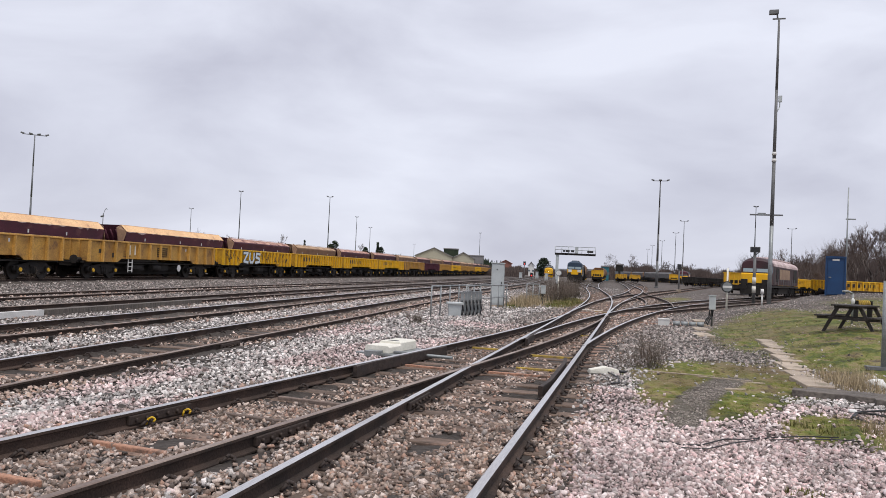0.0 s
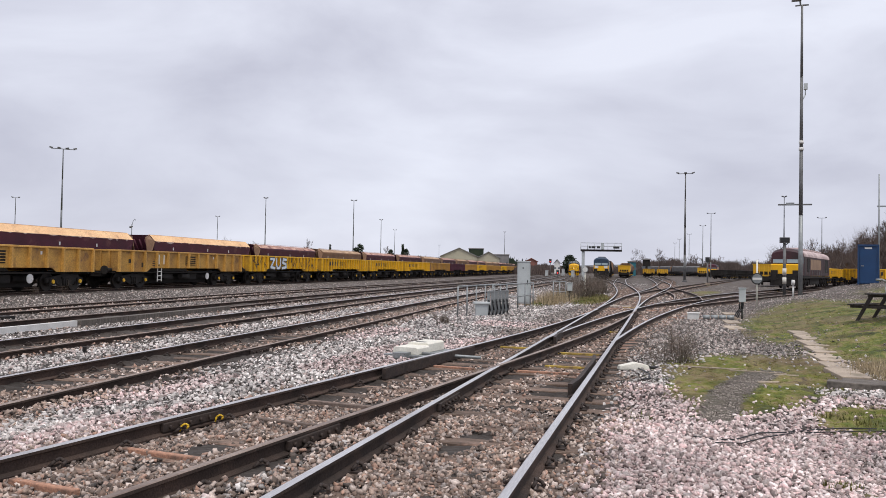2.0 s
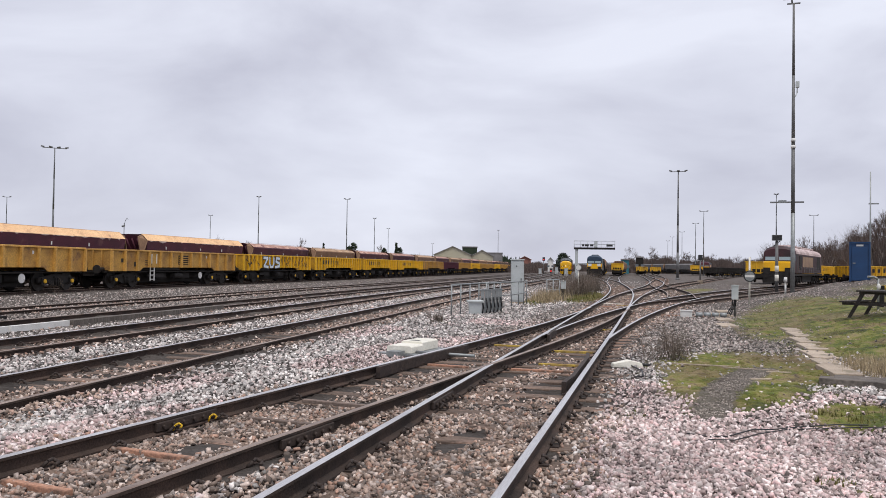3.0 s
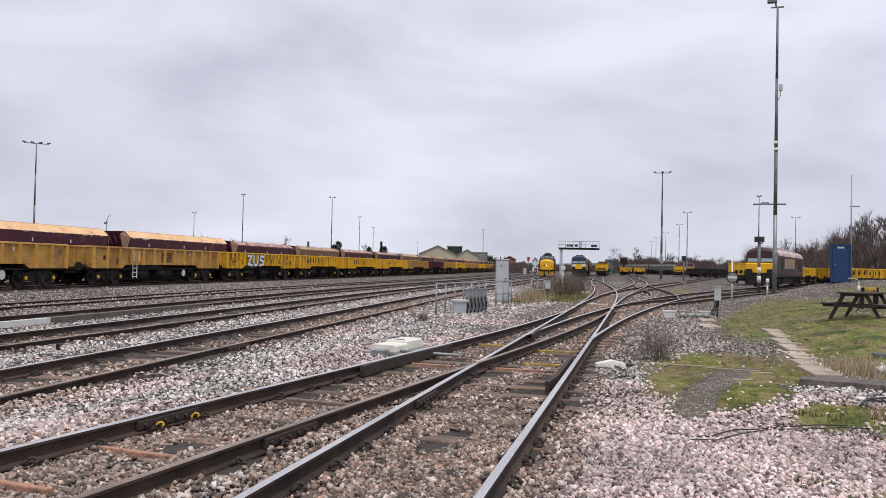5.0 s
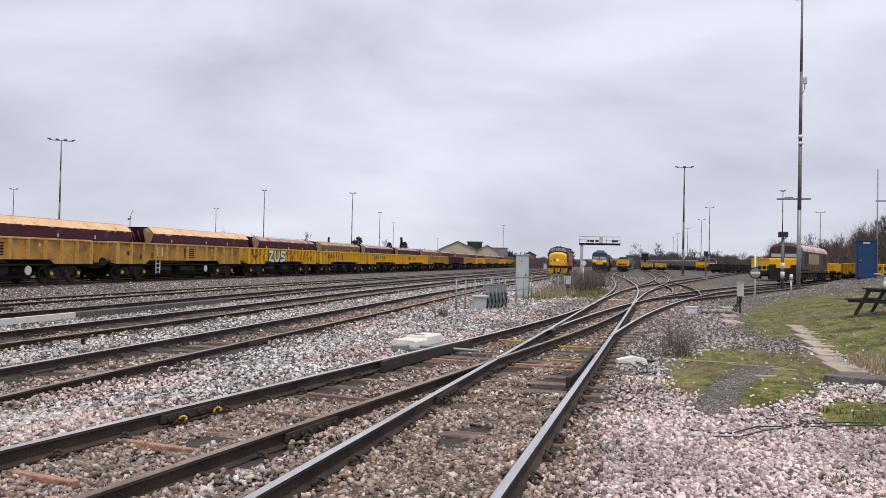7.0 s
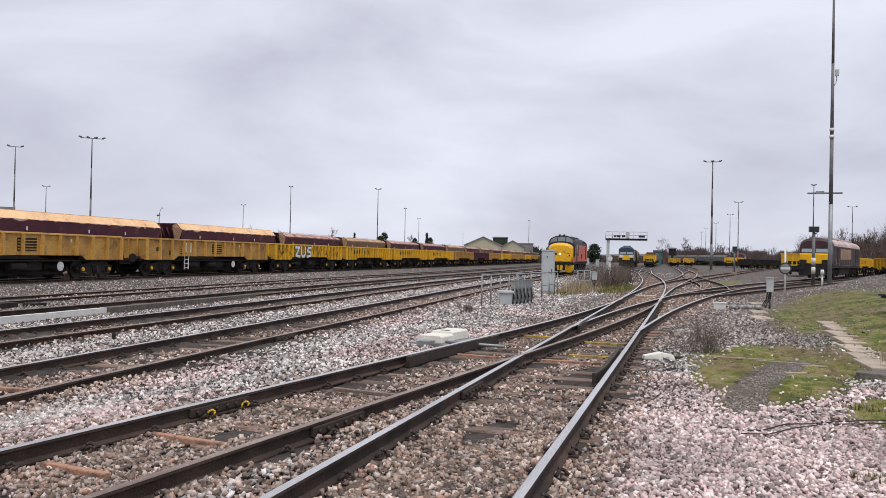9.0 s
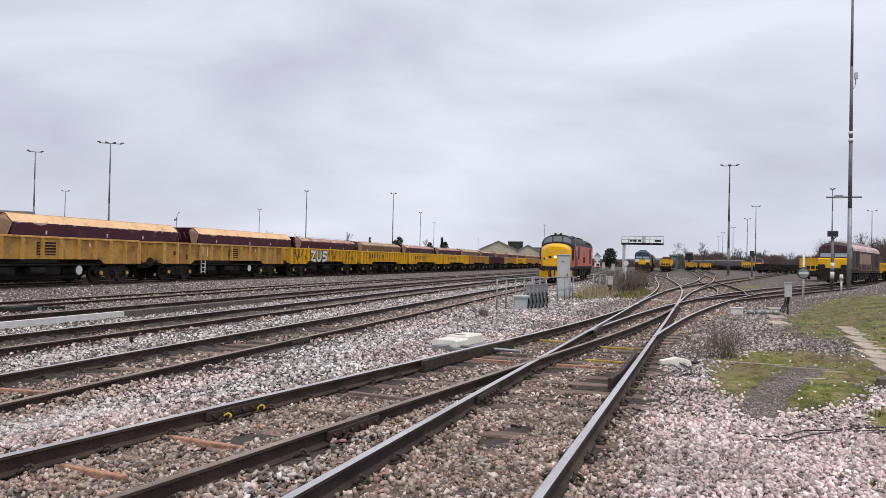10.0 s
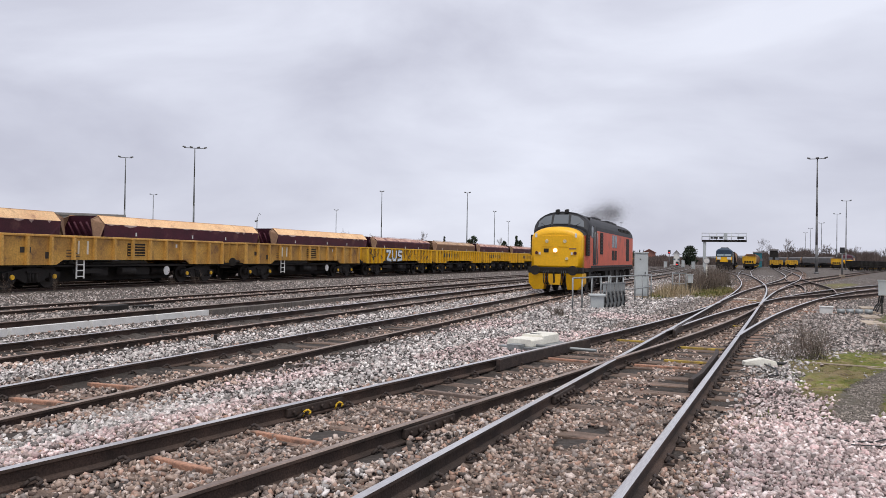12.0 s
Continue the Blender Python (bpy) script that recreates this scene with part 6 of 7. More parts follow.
# ---- wagon end and clutter at the edge of the turf ----
def edge_clutter():
    x, y = polar(-14.3, 27)
    w = thing("ballast_wagon", pose(x + 1.6, y, gz(x, y) - 0.2, 0, 0, -60), "yellow wagon end with a black buffer", "railway wagon")
    part("body", bx(B(), -1.3, 1.3, 0.6, 6, 1.2, 2.6), M_YEL, w, bevel=0.02)
    for q in (-1.0, -0.35, 0.35, 1.0):
        part("end_post", bx(B(), q - 0.06, q + 0.06, 0.48, 0.6, 1.0, 2.6), M_YEL, w)
    part("underframe", bx(B(), -1.2, 1.2, 0.5, 6, 0.7, 1.199), M_UNDER, w)
    buffers(w, 0.5, 1.05, sgn=-1)
    bogie(w, 2.4)
    x, y = polar(-12.55, 27.5)
    m = thing("water_standpipe", pose(x, y, gz(x, y)), "pale green standpipe wrapped in rags", "standpipe")
    t = B()
    tube(t, [(0, 0, 0), (0, 0, 0.95), (-0.12, 0, 1.02), (-0.3, 0, 1.02)], 0.035, 8)
    part("pipe", t, M_GALV, m)
    rag = B()
    bmesh.ops.create_icosphere(rag, subdivisions=2, radius=0.065)
    for v in rag.verts:
        v.co = Vector((v.co.x * 0.9, v.co.y * 0.7, v.co.z * 1.6)) * (1 + 0.35 * noise.noise(v.co * 9))
    part("rag_wrapping", rag, M_WHITE, m, "white rag wrapping", pose(0.0, -0.03, 0.72))
    x, y = polar(-13.15, 27.8)
    r = thing("cable_drum", pose(x, y, gz(x, y) + 0.55, 0, 0, 20), "yellow ribbed hose drum on a stand", "drum")
    r.scale = (0.78, 0.78, 0.78)
    b = B()
    for k in range(6):
        part("drum_rib", cyl(B(), (-0.24 + 0.08 * k, 0, 0.12), (-0.19 + 0.08 * k, 0, 0.12), 0.16, 0.16, 14), M_YSTRIP, r)
    cyl(b, (-0.26, 0, 0.12), (0.26, 0, 0.12), 0.13, 0.13, 12)
    part("drum", b, M_YSTRIP, r)
    for q in (-0.3, 0.3):
        part("stand", bx(B(), q - 0.02, q + 0.02, -0.15, 0.15, -0.6, 0.25), M_UNDER, r)
    # slim post and litter
    x, y = 4.22, 16.4
    s = thing("fence_post", pose(x, y, gz(x, y)), "slim galvanised post at the turf edge", "post")
    part("post", cyl(B(), (0, 0, 0), (0, 0, 1.7), 0.05, 0.045, 10), M_GALV, s)
    part("base", bx(B(), -0.3, 0.1, -0.12, 0.12, 0, 0.06), M_MASTDARK, s)
    for x, y, r in ((3.62, 14.4, 0.16), (3.75, 14.3, 0.1), (2.62, 11.6, 0.06)):
        b = B()
        bmesh.ops.create_icosphere(b, subdivisions=2, radius=r)
        for v in b.verts:
            v.co = Vector((v.co.x, v.co.y, v.co.z * 0.55)) * (1 + 0.3 * noise.noise(v.co * 8))
        o = part("white_bag", b, M_WHITE, None, "", pose(x, y, gz(x, y) + 0.45 * r))
        tagged(o, "crumpled white plastic bag on the grass", "litter", "litter")
    # hose and cables on the ballast
    for pts, rr in (([(2.45, 10.9), (2.6, 11.3), (2.85, 11.35), (3.0, 11.0), (2.9, 10.7), (2.62, 10.7), (2.5, 11.0), (2.7, 11.5), (3.2, 11.9)], 0.013),
                    ([(0.1, 8.3), (0.3, 8.22), (0.5, 8.3), (0.75, 8.62), (1.0, 8.8), (1.3, 9.1), (1.65, 9.25), (2.0, 9.4)], 0.007),
                    ([(0.3, 8.05), (0.55, 8.15), (0.8, 8.45), (1.1, 8.85), (1.5, 9.05), (1.9, 9.2), (2.2, 9.3)], 0.006),
                    ([(-0.75, 13.6), (-0.55, 13.0), (-0.5, 12.5), (-0.62, 12.2)], 0.012)):
        b = B()
        rings = []
        for k, (x, y) in enumerate(pts):
            (xa, ya), (xb, yb) = pts[max(k - 1, 0)], pts[min(k + 1, len(pts) - 1)]
            a = math.atan2(yb - ya, xb - xa)
            z = gz(x, y) + 0.045 + 0.012 * math.sin(3.1 * x + 5 * y)
            rings.append([(x - math.sin(a) * rr * math.cos(q * math.pi / 3), y + math.cos(a) * rr * math.cos(q * math.pi / 3), z + rr * math.sin(q * math.pi / 3)) for q in range(6)])
        loft(b, rings)
        tagged(part("ground_cable", b, M_CABLE, None), "black cable lying loose on the ballast", "cable", "ground cables")


edge_clutter()
# white boards beside the third western line, and small things between the lines
for k in range(9):
    m = on_run(7.4 + 2.05 * k, 6.05)
    o = part("crossing_board", bx(B(), -0.06 if k < 5 else -0.12, 0.06 if k < 5 else 0.12, -1.0, 1.0, -0.16, 0.05), M_WHITE if k < 5 else M_OLDTIMBER, None, "", m)
    tagged(o, "pale timber board laid beside the rail", "board", "boards by the rail")
for s_, d_, lx, ly, h in ((16.6, 9.4, 0.5, 0.9, 0.16), (17.8, 9.3, 0.4, 0.5, 0.1), (11.6, 2.0, 0.06, 0.06, 0.13)):
    m = on_run(s_, d_)
    x, y = m.translation.x, m.translation.y
    o = part("trackside_box", bx(B(), -lx / 2, lx / 2, -ly / 2, ly / 2, -0.02, h), M_UNDER, None, "", pose(x, y, gz(x, y), 0, 0, 7), bevel=0.015)
    tagged(o, "low dark trackside box in ballast", "box", "trackside boxes")


# ---- vegetation ----
def branch_lines(rng, p, d, length, r, depth, out):
    """Grows a bare tree: a list of tapered limbs."""
    q = p + d * length
    out.append((p, q, r, r * 0.68, depth))
    if depth == 0:
        return
    n = rng.choice((2, 3, 3)) if depth > 1 else 6
    for k in range(n):
        nd = (d + Vector((rng.uniform(-1, 1), rng.uniform(-1, 1), rng.uniform(-0.1, 0.85))) * 0.55).normalized()
        at = p + d * length * rng.uniform(0.55, 1.0)
        branch_lines(rng, at, nd, length * rng.uniform(0.6, 0.85), r * 0.56, depth - 1, out)


def bare_tree_meshes(seed, height, depth=5):
    rng = random.Random(seed)
    out = []
    branch_lines(rng, Vector((0, 0, 0)), Vector((rng.uniform(-0.08, 0.08), rng.uniform(-0.08, 0.08), 1)).normalized(), height * 0.24, height * 0.013, depth, out)
    trunk, crown = B(), []
    for p, q, ra, rb, dp in out:
        if dp >= depth - 2:
            cyl(trunk, p, q, ra, rb, 6)
        else:
            crown.append((p, q, max(ra, 0.009), max(rb, 0.004)))
    # twigs: thin three-sided spikes
    verts, faces = [], []
    for p, q, ra, rb in crown:
        d = (q - p).normalized()
        a = d.orthogonal().normalized()
        b = d.cross(a)
        i = len(verts)
        for k in range(3):
            u = math.cos(2.094 * k) * a + math.sin(2.094 * k) * b
            verts.append(tuple(p + u * ra))
        for k in range(3):
            u = math.cos(2.094 * k) * a + math.sin(2.094 * k) * b
            verts.append(tuple(q + u * rb))
        faces += [(i, i + 1, i + 4, i + 3), (i + 1, i + 2, i + 5, i + 4), (i + 2, i, i + 3, i + 5)]
    me = bpy.data.meshes.new("twigs")
    me.from_pydata(verts, [], faces)
    me.materials.append(M_TWIG)
    return mesh_of(trunk, M_BARK), me


TREES = [bare_tree_meshes(s, 10.0, 6 if s < 3 else 5) for s in range(5)]


def bare_tree(x, y, h, k, group="bare trees", label="bare winter tree with a wide twiggy crown"):
    t = thing("bare_tree", pose(x, y, gz(x, y) - 0.1, 0, 0, 77 * k % 360), label, "tree", group)
    t.scale = (h / 10,) * 3
    tr, tw = TREES[k % 5]
    part("trunk", tr, None, t)
    part("crown", tw, None, t)


rngt = random.Random(11)
# wood at the eastern edge
for k in range(26):
    az = -8.2 - 0.36 * k + rngt.uniform(-0.3, 0.3)
    dist = rngt.uniform(118, 150)
    top = 2.3 + 2.3 * max(0, min(1, (-az - 10.3) / 3.2))
    x, y = polar(az, dist)
    bare_tree(x, y, max(4.5, (dist * math.tan(radians(top)) * rngt.uniform(0.85, 1.12) + 1.5) * 1.35), k, "eastern wood")
for az, el, dist in ((33.6, 2.3, 160), (27.75, 2.15, 170), (31.8, 1.75, 190), (21.9, 1.6, 210)):
    x, y = polar(az, dist)
    bare_tree(x, y, (dist * math.tan(radians(el)) + 1.5) * 1.25, int(az), "trees beyond the trains", "round bare tree beyond the wagons")


def twig_belt(name, az0, az1, dist, el, seed, label, mt, n=5200, dense=1.0, base=0.0):
    """A far hedge or wood: thousands of upright twigs with an uneven top."""
    rng = np.random.RandomState(seed)
    az = np.radians(rng.uniform(az0, az1, n))
    dd = dist * rng.uniform(0.94, 1.08, n)
    prof = 0.75 + 0.25 * np.sin(az * 190 + seed) * np.sin(az * 83 + 2 * seed) + 0.12 * np.sin(az * 700)
    top = dd * math.tan(radians(el)) * prof + 1.5
    h = top * rng.uniform(0.25, 1.0, n)
    z0 = np.where(rng.rand(n) < 0.6, base, h * rng.uniform(0.2, 0.7, n))
    x, y = -np.sin(az) * dd, np.cos(az) * dd
    w = dist * 0.0009 * rng.uniform(0.5, 2.2, n) * dense
    lean = rng.normal(0, 0.2, n) * h
    c, s = np.cos(az), np.sin(az)
    v = np.stack([np.stack([x - c * w, y - s * w, z0 - 0.3], 1), np.stack([x + c * w, y + s * w, z0 - 0.3], 1),
                  np.stack([x + c * lean, y + s * lean, np.maximum(h, z0 + 0.5)], 1)], 1)
    me = bpy.data.meshes.new(name)
    me.from_pydata(v.reshape(-1, 3).tolist(), [], np.arange(3 * n).reshape(-1, 3).tolist())
    me.materials.append(mt)
    return tagged(new(name, me), label, "trees", kind="stuff")


twig_belt("far_wood", -20, -10.6, 172, 3.1, 9, "tall leafless wood at the yard edge", M_TWIG, 52000, 0.2)
twig_belt("far_wood", -20, -6.0, 165, 2.0, 1, "brown leafless wood beyond the yard", M_TWIG, 56000, 0.26)
for k in range(30):
    az = -8.5 + 0.42 * k + rngt.uniform(-0.2, 0.2)
    dist = rngt.uniform(300, 330)
    x, y = polar(az, dist)
    bare_tree(x, y, rngt.uniform(7.5, 11.5) * (1.25 if az > -1.5 else 1.0), k + 2, "northern tree belt", "bare tree in a far tree belt")
twig_belt("far_wood", -8, 3.6, 330, 1.0, 2, "brown leafless tree belt beyond the yard", M_TWIG, 40000, 0.45)
twig_belt("far_wood", 3.0, 13.5, 420, 0.42, 3, "dark far tree belt behind the lines", M_TWIG, 22000, 0.5)
twig_belt("far_wood", 11.5, 62, 430, 0.95, 4, "far tree belt behind the wagon trains", M_EVER, 9000, 2.0)
twig_belt("scrub", 9.6, 13.6, 240, 0.5, 6, "leafless scrub behind the running lines", M_TWIG, 7000, 0.6)


def evergreen(az, el, dist, wide, k, cone=False):
    x, y = polar(az, dist)
    h = dist * math.tan(radians(el)) + 1.6
    t = thing("evergreen_tree", pose(x, y, gz(x, y) - 0.1), "dark narrow evergreen conifer tree" if cone else "dark evergreen tree with a dense rounded crown", "tree", "evergreens")
    part("trunk", cyl(B(), (0, 0, 0), (0, 0, h * 0.6), h * 0.03, h * 0.015, 6), M_BARK, t)
    rng = np.random.RandomState(k)
    n = 1100
    zz = rng.uniform(0.12, 1, n)
    rad = (1.02 - zz) * wide if cone else wide * np.sqrt(np.clip(1 - ((zz - 0.52) / 0.5) ** 2, 0.02, 1))
    a = rng.uniform(0, 2 * np.pi, n)
    rr = rad * np.sqrt(rng.uniform(0.15, 1, n)) * (1 + 0.25 * np.sin(3 * a + 9 * zz))
    p = np.stack([rr * np.cos(a), rr * np.sin(a), zz * h], 1)
    tri = p[:, None, :] + rng.normal(0, 0.09 * wide + 0.1, (n, 3, 3))
    me = bpy.data.meshes.new("leaves")
    me.from_pydata(tri.reshape(-1, 3).tolist(), [], np.arange(3 * n).reshape(-1, 3).tolist())
    me.materials.append(M_EVER)
    o = new("crown", me)
    o.parent = t


evergreen(8.15, 1.08, 260, 2.1, 1)
for i, (az, el, w, cone) in enumerate(((25.92, 1.55, 0.7, True), (23.7, 1.62, 1.3, False), (24.05, 1.35, 1.0, False), (20.54, 1.66, 1.1, True), (20.3, 1.3, 1.2, False), (21.45, 1.25, 1.1, False))):
    evergreen(az, el, 240, w, 10 + i, cone)


def blade_field(name, label, mt, pts, h0, h1, n_per, spread, width, seed, category="grass"):
    """Tufts of thin leaning blades round the given spots."""
    rng = np.random.RandomState(seed)
    P = np.repeat(np.array(pts, float), n_per, 0)
    m = len(P)
    x = P[:, 0] + rng.normal(0, spread, m)
    y = P[:, 1] + rng.normal(0, spread, m)
    z = ground_z(x, y) - 0.01
    h = rng.uniform(h0, h1, m)
    a = rng.uniform(0, 2 * np.pi, m)
    lean = rng.uniform(0.1, 0.75, m) * h
    w = width * rng.uniform(0.6, 1.4, m)
    tx, ty = x + np.cos(a) * lean, y + np.sin(a) * lean
    px, py = -np.sin(a) * w, np.cos(a) * w
    v = np.stack([np.stack([x - px, y - py, z], 1), np.stack([x + px, y + py, z], 1), np.stack([tx, ty, z + h], 1)], 1)
    me = bpy.data.meshes.new(name)
    me.from_pydata(v.reshape(-1, 3).tolist(), [], np.arange(3 * m).reshape(-1, 3).tolist())
    me.materials.append(mt)
    return tagged(new(name, me), label, category, kind="stuff")


def scatter(n, seed, box, test):
    rng = np.random.RandomState(seed)
    x = rng.uniform(box[0], box[1], n)
    y = rng.uniform(box[2], box[3], n)
    k = test(x, y, rng.rand(n))
    return np.stack([x[k], y[k]], 1)


near_turf = scatter(9000, 5, (-0.6, 4.2, 5.5, 18), lambda x, y, r: (turf(x, y) > 0.42 + 0.3 * r) & (worn(x, y) < 0.25))
blade_field("turf", "short mossy green and straw turf", M_GRASS, near_turf, 0.008, 0.028, 14, 0.06, 0.0035, 1)
far_turf = scatter(9000, 6, (1.5, 13, 17, 48), lambda x, y, r: turf(x, y) > 0.4 + 0.35 * r)
blade_field("turf", "rough green turf round the picnic table", M_GRASS, far_turf, 0.008, 0.028, 10, 0.14, 0.008, 2)
mid_turf = scatter(2500, 7, (-8, -3.6, 34, 58), lambda x, y, r: turf(x, y) > 0.4 + 0.35 * r)
blade_field("turf", "rough green grass between the lines", M_GRASS, mid_turf, 0.05, 0.16, 7, 0.12, 0.018, 3)
dry = scatter(420, 8, (-7.0, -5.6, 35.5, 42), lambda x, y, r: r < 0.5 + 0.4 * np.sin(2.1 * y + 3 * x))
blade_field("dry_grass", "tall straw-coloured dead grass by the handrail", M_DRY, dry, 0.15, 0.72, 9, 0.16, 0.008, 4)
dry2 = scatter(70, 9, (2.9, 3.6, 13.6, 15.4), lambda x, y, r: r < 0.9)
blade_field("dry_grass", "straw-coloured dead grass at the old sleepers", M_DRY, dry2, 0.08, 0.34, 20, 0.14, 0.0045, 5)
dry3 = scatter(60, 19, (2.5, 3.2, 8.4, 10.6), lambda x, y, r: r < 0.9)
blade_field("dry_grass", "low straw-coloured grass at the ballast edge", M_DRY, dry3, 0.06, 0.22, 24, 0.12, 0.004, 6)
blade_field("weed", "small green weed in the ballast", M_GRASS, [(1.18, 6.85), (1.24, 6.8)], 0.03, 0.09, 60, 0.05, 0.012, 7, "weed")
blade_field("weed", "green weeds in the turf edge", M_GRASS, [(1.55, 10.1), (1.7, 10.2), (2.0, 9.9), (-0.45, 9.2), (-6.6, 21.6)], 0.03, 0.10, 40, 0.09, 0.010, 8, "weed")


def dead_bush(x, y, h, wide, n, seed, label, thick=0.006):
    b = thing("dead_bush", pose(x, y, gz(x, y)), label, "bush", "dead bushes")
    rng = np.random.RandomState(seed)
    v, f = [], []
    for k in range(int(n * 0.6)):
        a = rng.uniform(0, 2 * np.pi)
        p = np.array([rng.normal(0, wide * 0.18), rng.normal(0, wide * 0.18), 0.0])
        d = np.array([math.cos(a) * rng.uniform(0, 1.0), math.sin(a) * rng.uniform(0, 1.0), 1.0])
        ln = h * rng.uniform(0.3, 0.95)
        for j in range(4):
            q = p + d / np.linalg.norm(d) * ln / 4
            r = thick * (1 - j / 5)
            i = len(v)
            s = np.array([-d[1], d[0], 0.0]) + 1e-3
            s = s / np.linalg.norm(s) * r
            c = np.cross(d, s)
            c = c / (np.linalg.norm(c) + 1e-9) * r
            v += [tuple(p + s), tuple(p - s), tuple(p + c), tuple(q + s * 0.7), tuple(q - s * 0.7), tuple(q + c * 0.7)]
            f += [(i, i + 1, i + 4, i + 3), (i + 1, i + 2, i + 5, i + 4), (i + 2, i, i + 3, i + 5)]
            if j > 0:
                for _ in range(6):
                    e = rng.normal(0, 0.075, 3) + d * 0.05
                    i = len(v)
                    v += [tuple(q), tuple(q + e * 0.5 + 0.004), tuple(q + e)]
                    f.append((i, i + 1, i + 2))
            p, d = q, d + rng.normal(0, 0.22, 3) * np.array([1, 1, 0.4])
    me = bpy.data.meshes.new("brushwood")
    me.from_pydata(v, [], f)
    me.materials.append(M_WEED)
    o = tagged(new("brushwood", me), kind="stuff")
    o.parent = b


dead_bush(-0.1, 15.2, 0.75, 0.9, 110, 1, "leafless brown bush at the ballast edge")
dead_bush(-0.45, 14.9, 0.4, 0.6, 40, 2, "low leafless bush beside the rail")
for k in range(9):
    dead_bush(-6.4 + 0.22 * (k % 4), 43 + 2.1 * k, 1.25 + 0.25 * (k % 3), 2.0, 210, 20 + k, "grey-brown leafless bramble between the lines", 0.011)
dead_bush(-6.75, 21.6, 0.35, 0.5, 50, 3, "small dark weed clump in ballast")
for k, (s_, d_) in enumerate(((20.5, 17.4), (22.8, 17.5), (29.5, 17.4), (31.5, 17.5))):
    m = on_left(s_, d_)
    dead_bush(m.translation.x, m.translation.y, 0.75, 0.5, 14, 40 + k, "thin dead stalks beside the wagon train")


# ---- buildings and distance ----
def shed(az0, az1, dist, el_eave, el_ridge, depth, wall, roof, label, gable=True, name="industrial_shed"):
    x0, y0 = polar(az0, dist)
    x1, y1 = polar(az1, dist)
    c = thing(name, pose((x0 + x1) / 2, (y0 + y1) / 2, -0.2, 0, 0, (az0 + az1) / 2), label, "building", "far buildings")
    w = math.hypot(x1 - x0, y1 - y0) / 2
    he, hr = dist * math.tan(radians(el_eave)) + 1.75, dist * math.tan(radians(el_ridge)) + 1.75
    b = B()
    if gable:
        loft(b, [[(-w, 0, 0), (-w, 0, he), (0, 0, hr), (w, 0, he), (w, 0, 0)], [(-w, depth, 0), (-w, depth, he), (0, depth, hr), (w, depth, he), (w, depth, 0)]])
    else:
        bx(b, -w, w, 0, depth, 0, he)
    part("wall", b, wall, c)
    if gable:
        for s in (-1, 1):
            r = B()
            loft(r, [[(0, -0.4, hr + 0.02), (0, -0.4, hr + 0.3), (s * (w + 0.4), -0.4, he + 0.1), (s * (w + 0.4), -0.4, he - 0.18)],
                     [(0, depth, hr + 0.02), (0, depth, hr + 0.3), (s * (w + 0.4), depth, he + 0.1), (s * (w + 0.4), depth, he - 0.18)]])
            part("roof", r, roof, c)
    else:
        part("roof", bx(B(), -w - 0.2, w + 0.2, -0.2, depth, he + 0.001, he + 0.4), roof, c)
    n = max(2, int(w / 4))
    for k in range(n):
        q = -w * 0.8 + 1.6 * w * k / max(1, n - 1)
        part("window", bx(B(), q - 0.5, q + 0.5, -0.06, -0.001, he * 0.45, he * 0.62), M_GLASS, c)
    return c


shed(17.69, 14.95, 290, 0.84, 1.45, 50, M_WALLCREAM, M_ROOFGREY, "cream gabled industrial shed beyond the wagons")
shed(15.6, 14.5, 330, 1.42, 1.42, 30, M_EVER, M_ROOFGREY, "dark flat-roofed industrial building", False)
shed(14.95, 13.3, 300, 0.75, 1.2, 60, M_WALLCREAM, M_ROOFGREY, "pale long-roofed industrial shed")
shed(14.2, 12.6, 350, 1.0, 1.0, 40, M_ROOFGREY, M_ROOFGREY, "grey flat-roofed works building", False)
shed(11.4, 10.5, 360, 0.55, 0.78, 12, M_BRICK, M_BRICK, "red-roofed terrace beyond the lines", True, "house")
shed(9.25, 8.85, 330, 0.45, 0.72, 12, M_WHITE, M_ROOFGREY, "white gabled house beyond the lines", True, "house")
shed(62, 48.6, 150, 2.45, 2.8, 20, M_ROOFGREY, M_ROOFGREY, "long grey shed roof behind the hoppers", False)
shed(3.95, 3.4, 260, 0.62, 0.62, 25, M_TEAL, M_ROOFGREY, "teal depot building in the yard", False)
shed(2.9, 2.4, 240, 0.8, 0.8, 6, M_UNDER, M_ROOFGREY, "dark sheeted yard hut", False)


def hill():
    n = 60
    v, f = [], []
    for k in range(n + 1):
        az = -40 + 120 * k / n
        d = 1500
        h = 14 + 9 * math.sin(k * 0.21) + 5 * math.sin(k * 0.63 + 1)
        x, y = polar(az, d)
        x2, y2 = polar(az, d + 400)
        v += [(x, y, -5), (x, y, h * 0.6), (x2, y2, h + 8), (x2, y2, -5)]
    for k in range(n):
        i = 4 * k
        for j in range(3):
            f.append((i + j, i + j + 1, i + j + 5, i + j + 4))
    me = bpy.data.meshes.new("hill")
    me.from_pydata(v, [], f)
    me.materials.append(M_HILL)
    tagged(new("backdrop", me), "low grey-blue hills on the horizon", "hills", kind="structure")


hill()


# ---- track details: joints, hooks, bars, check rails ----
def along(key, y):
    ys, xs = LINES[key]
    x = float(np.interp(y, ys, xs))
    k = float(np.interp(y + 0.5, ys, xs) - np.interp(y - 0.5, ys, xs))
    return x, -math.degrees(math.atan(k))


def rail_at(key, side, y, z=0.0):
    x, a = along(key, y)
    return pose(x, y, z, 0, 0, a) @ pose(side * 0.7525, 0, 0)


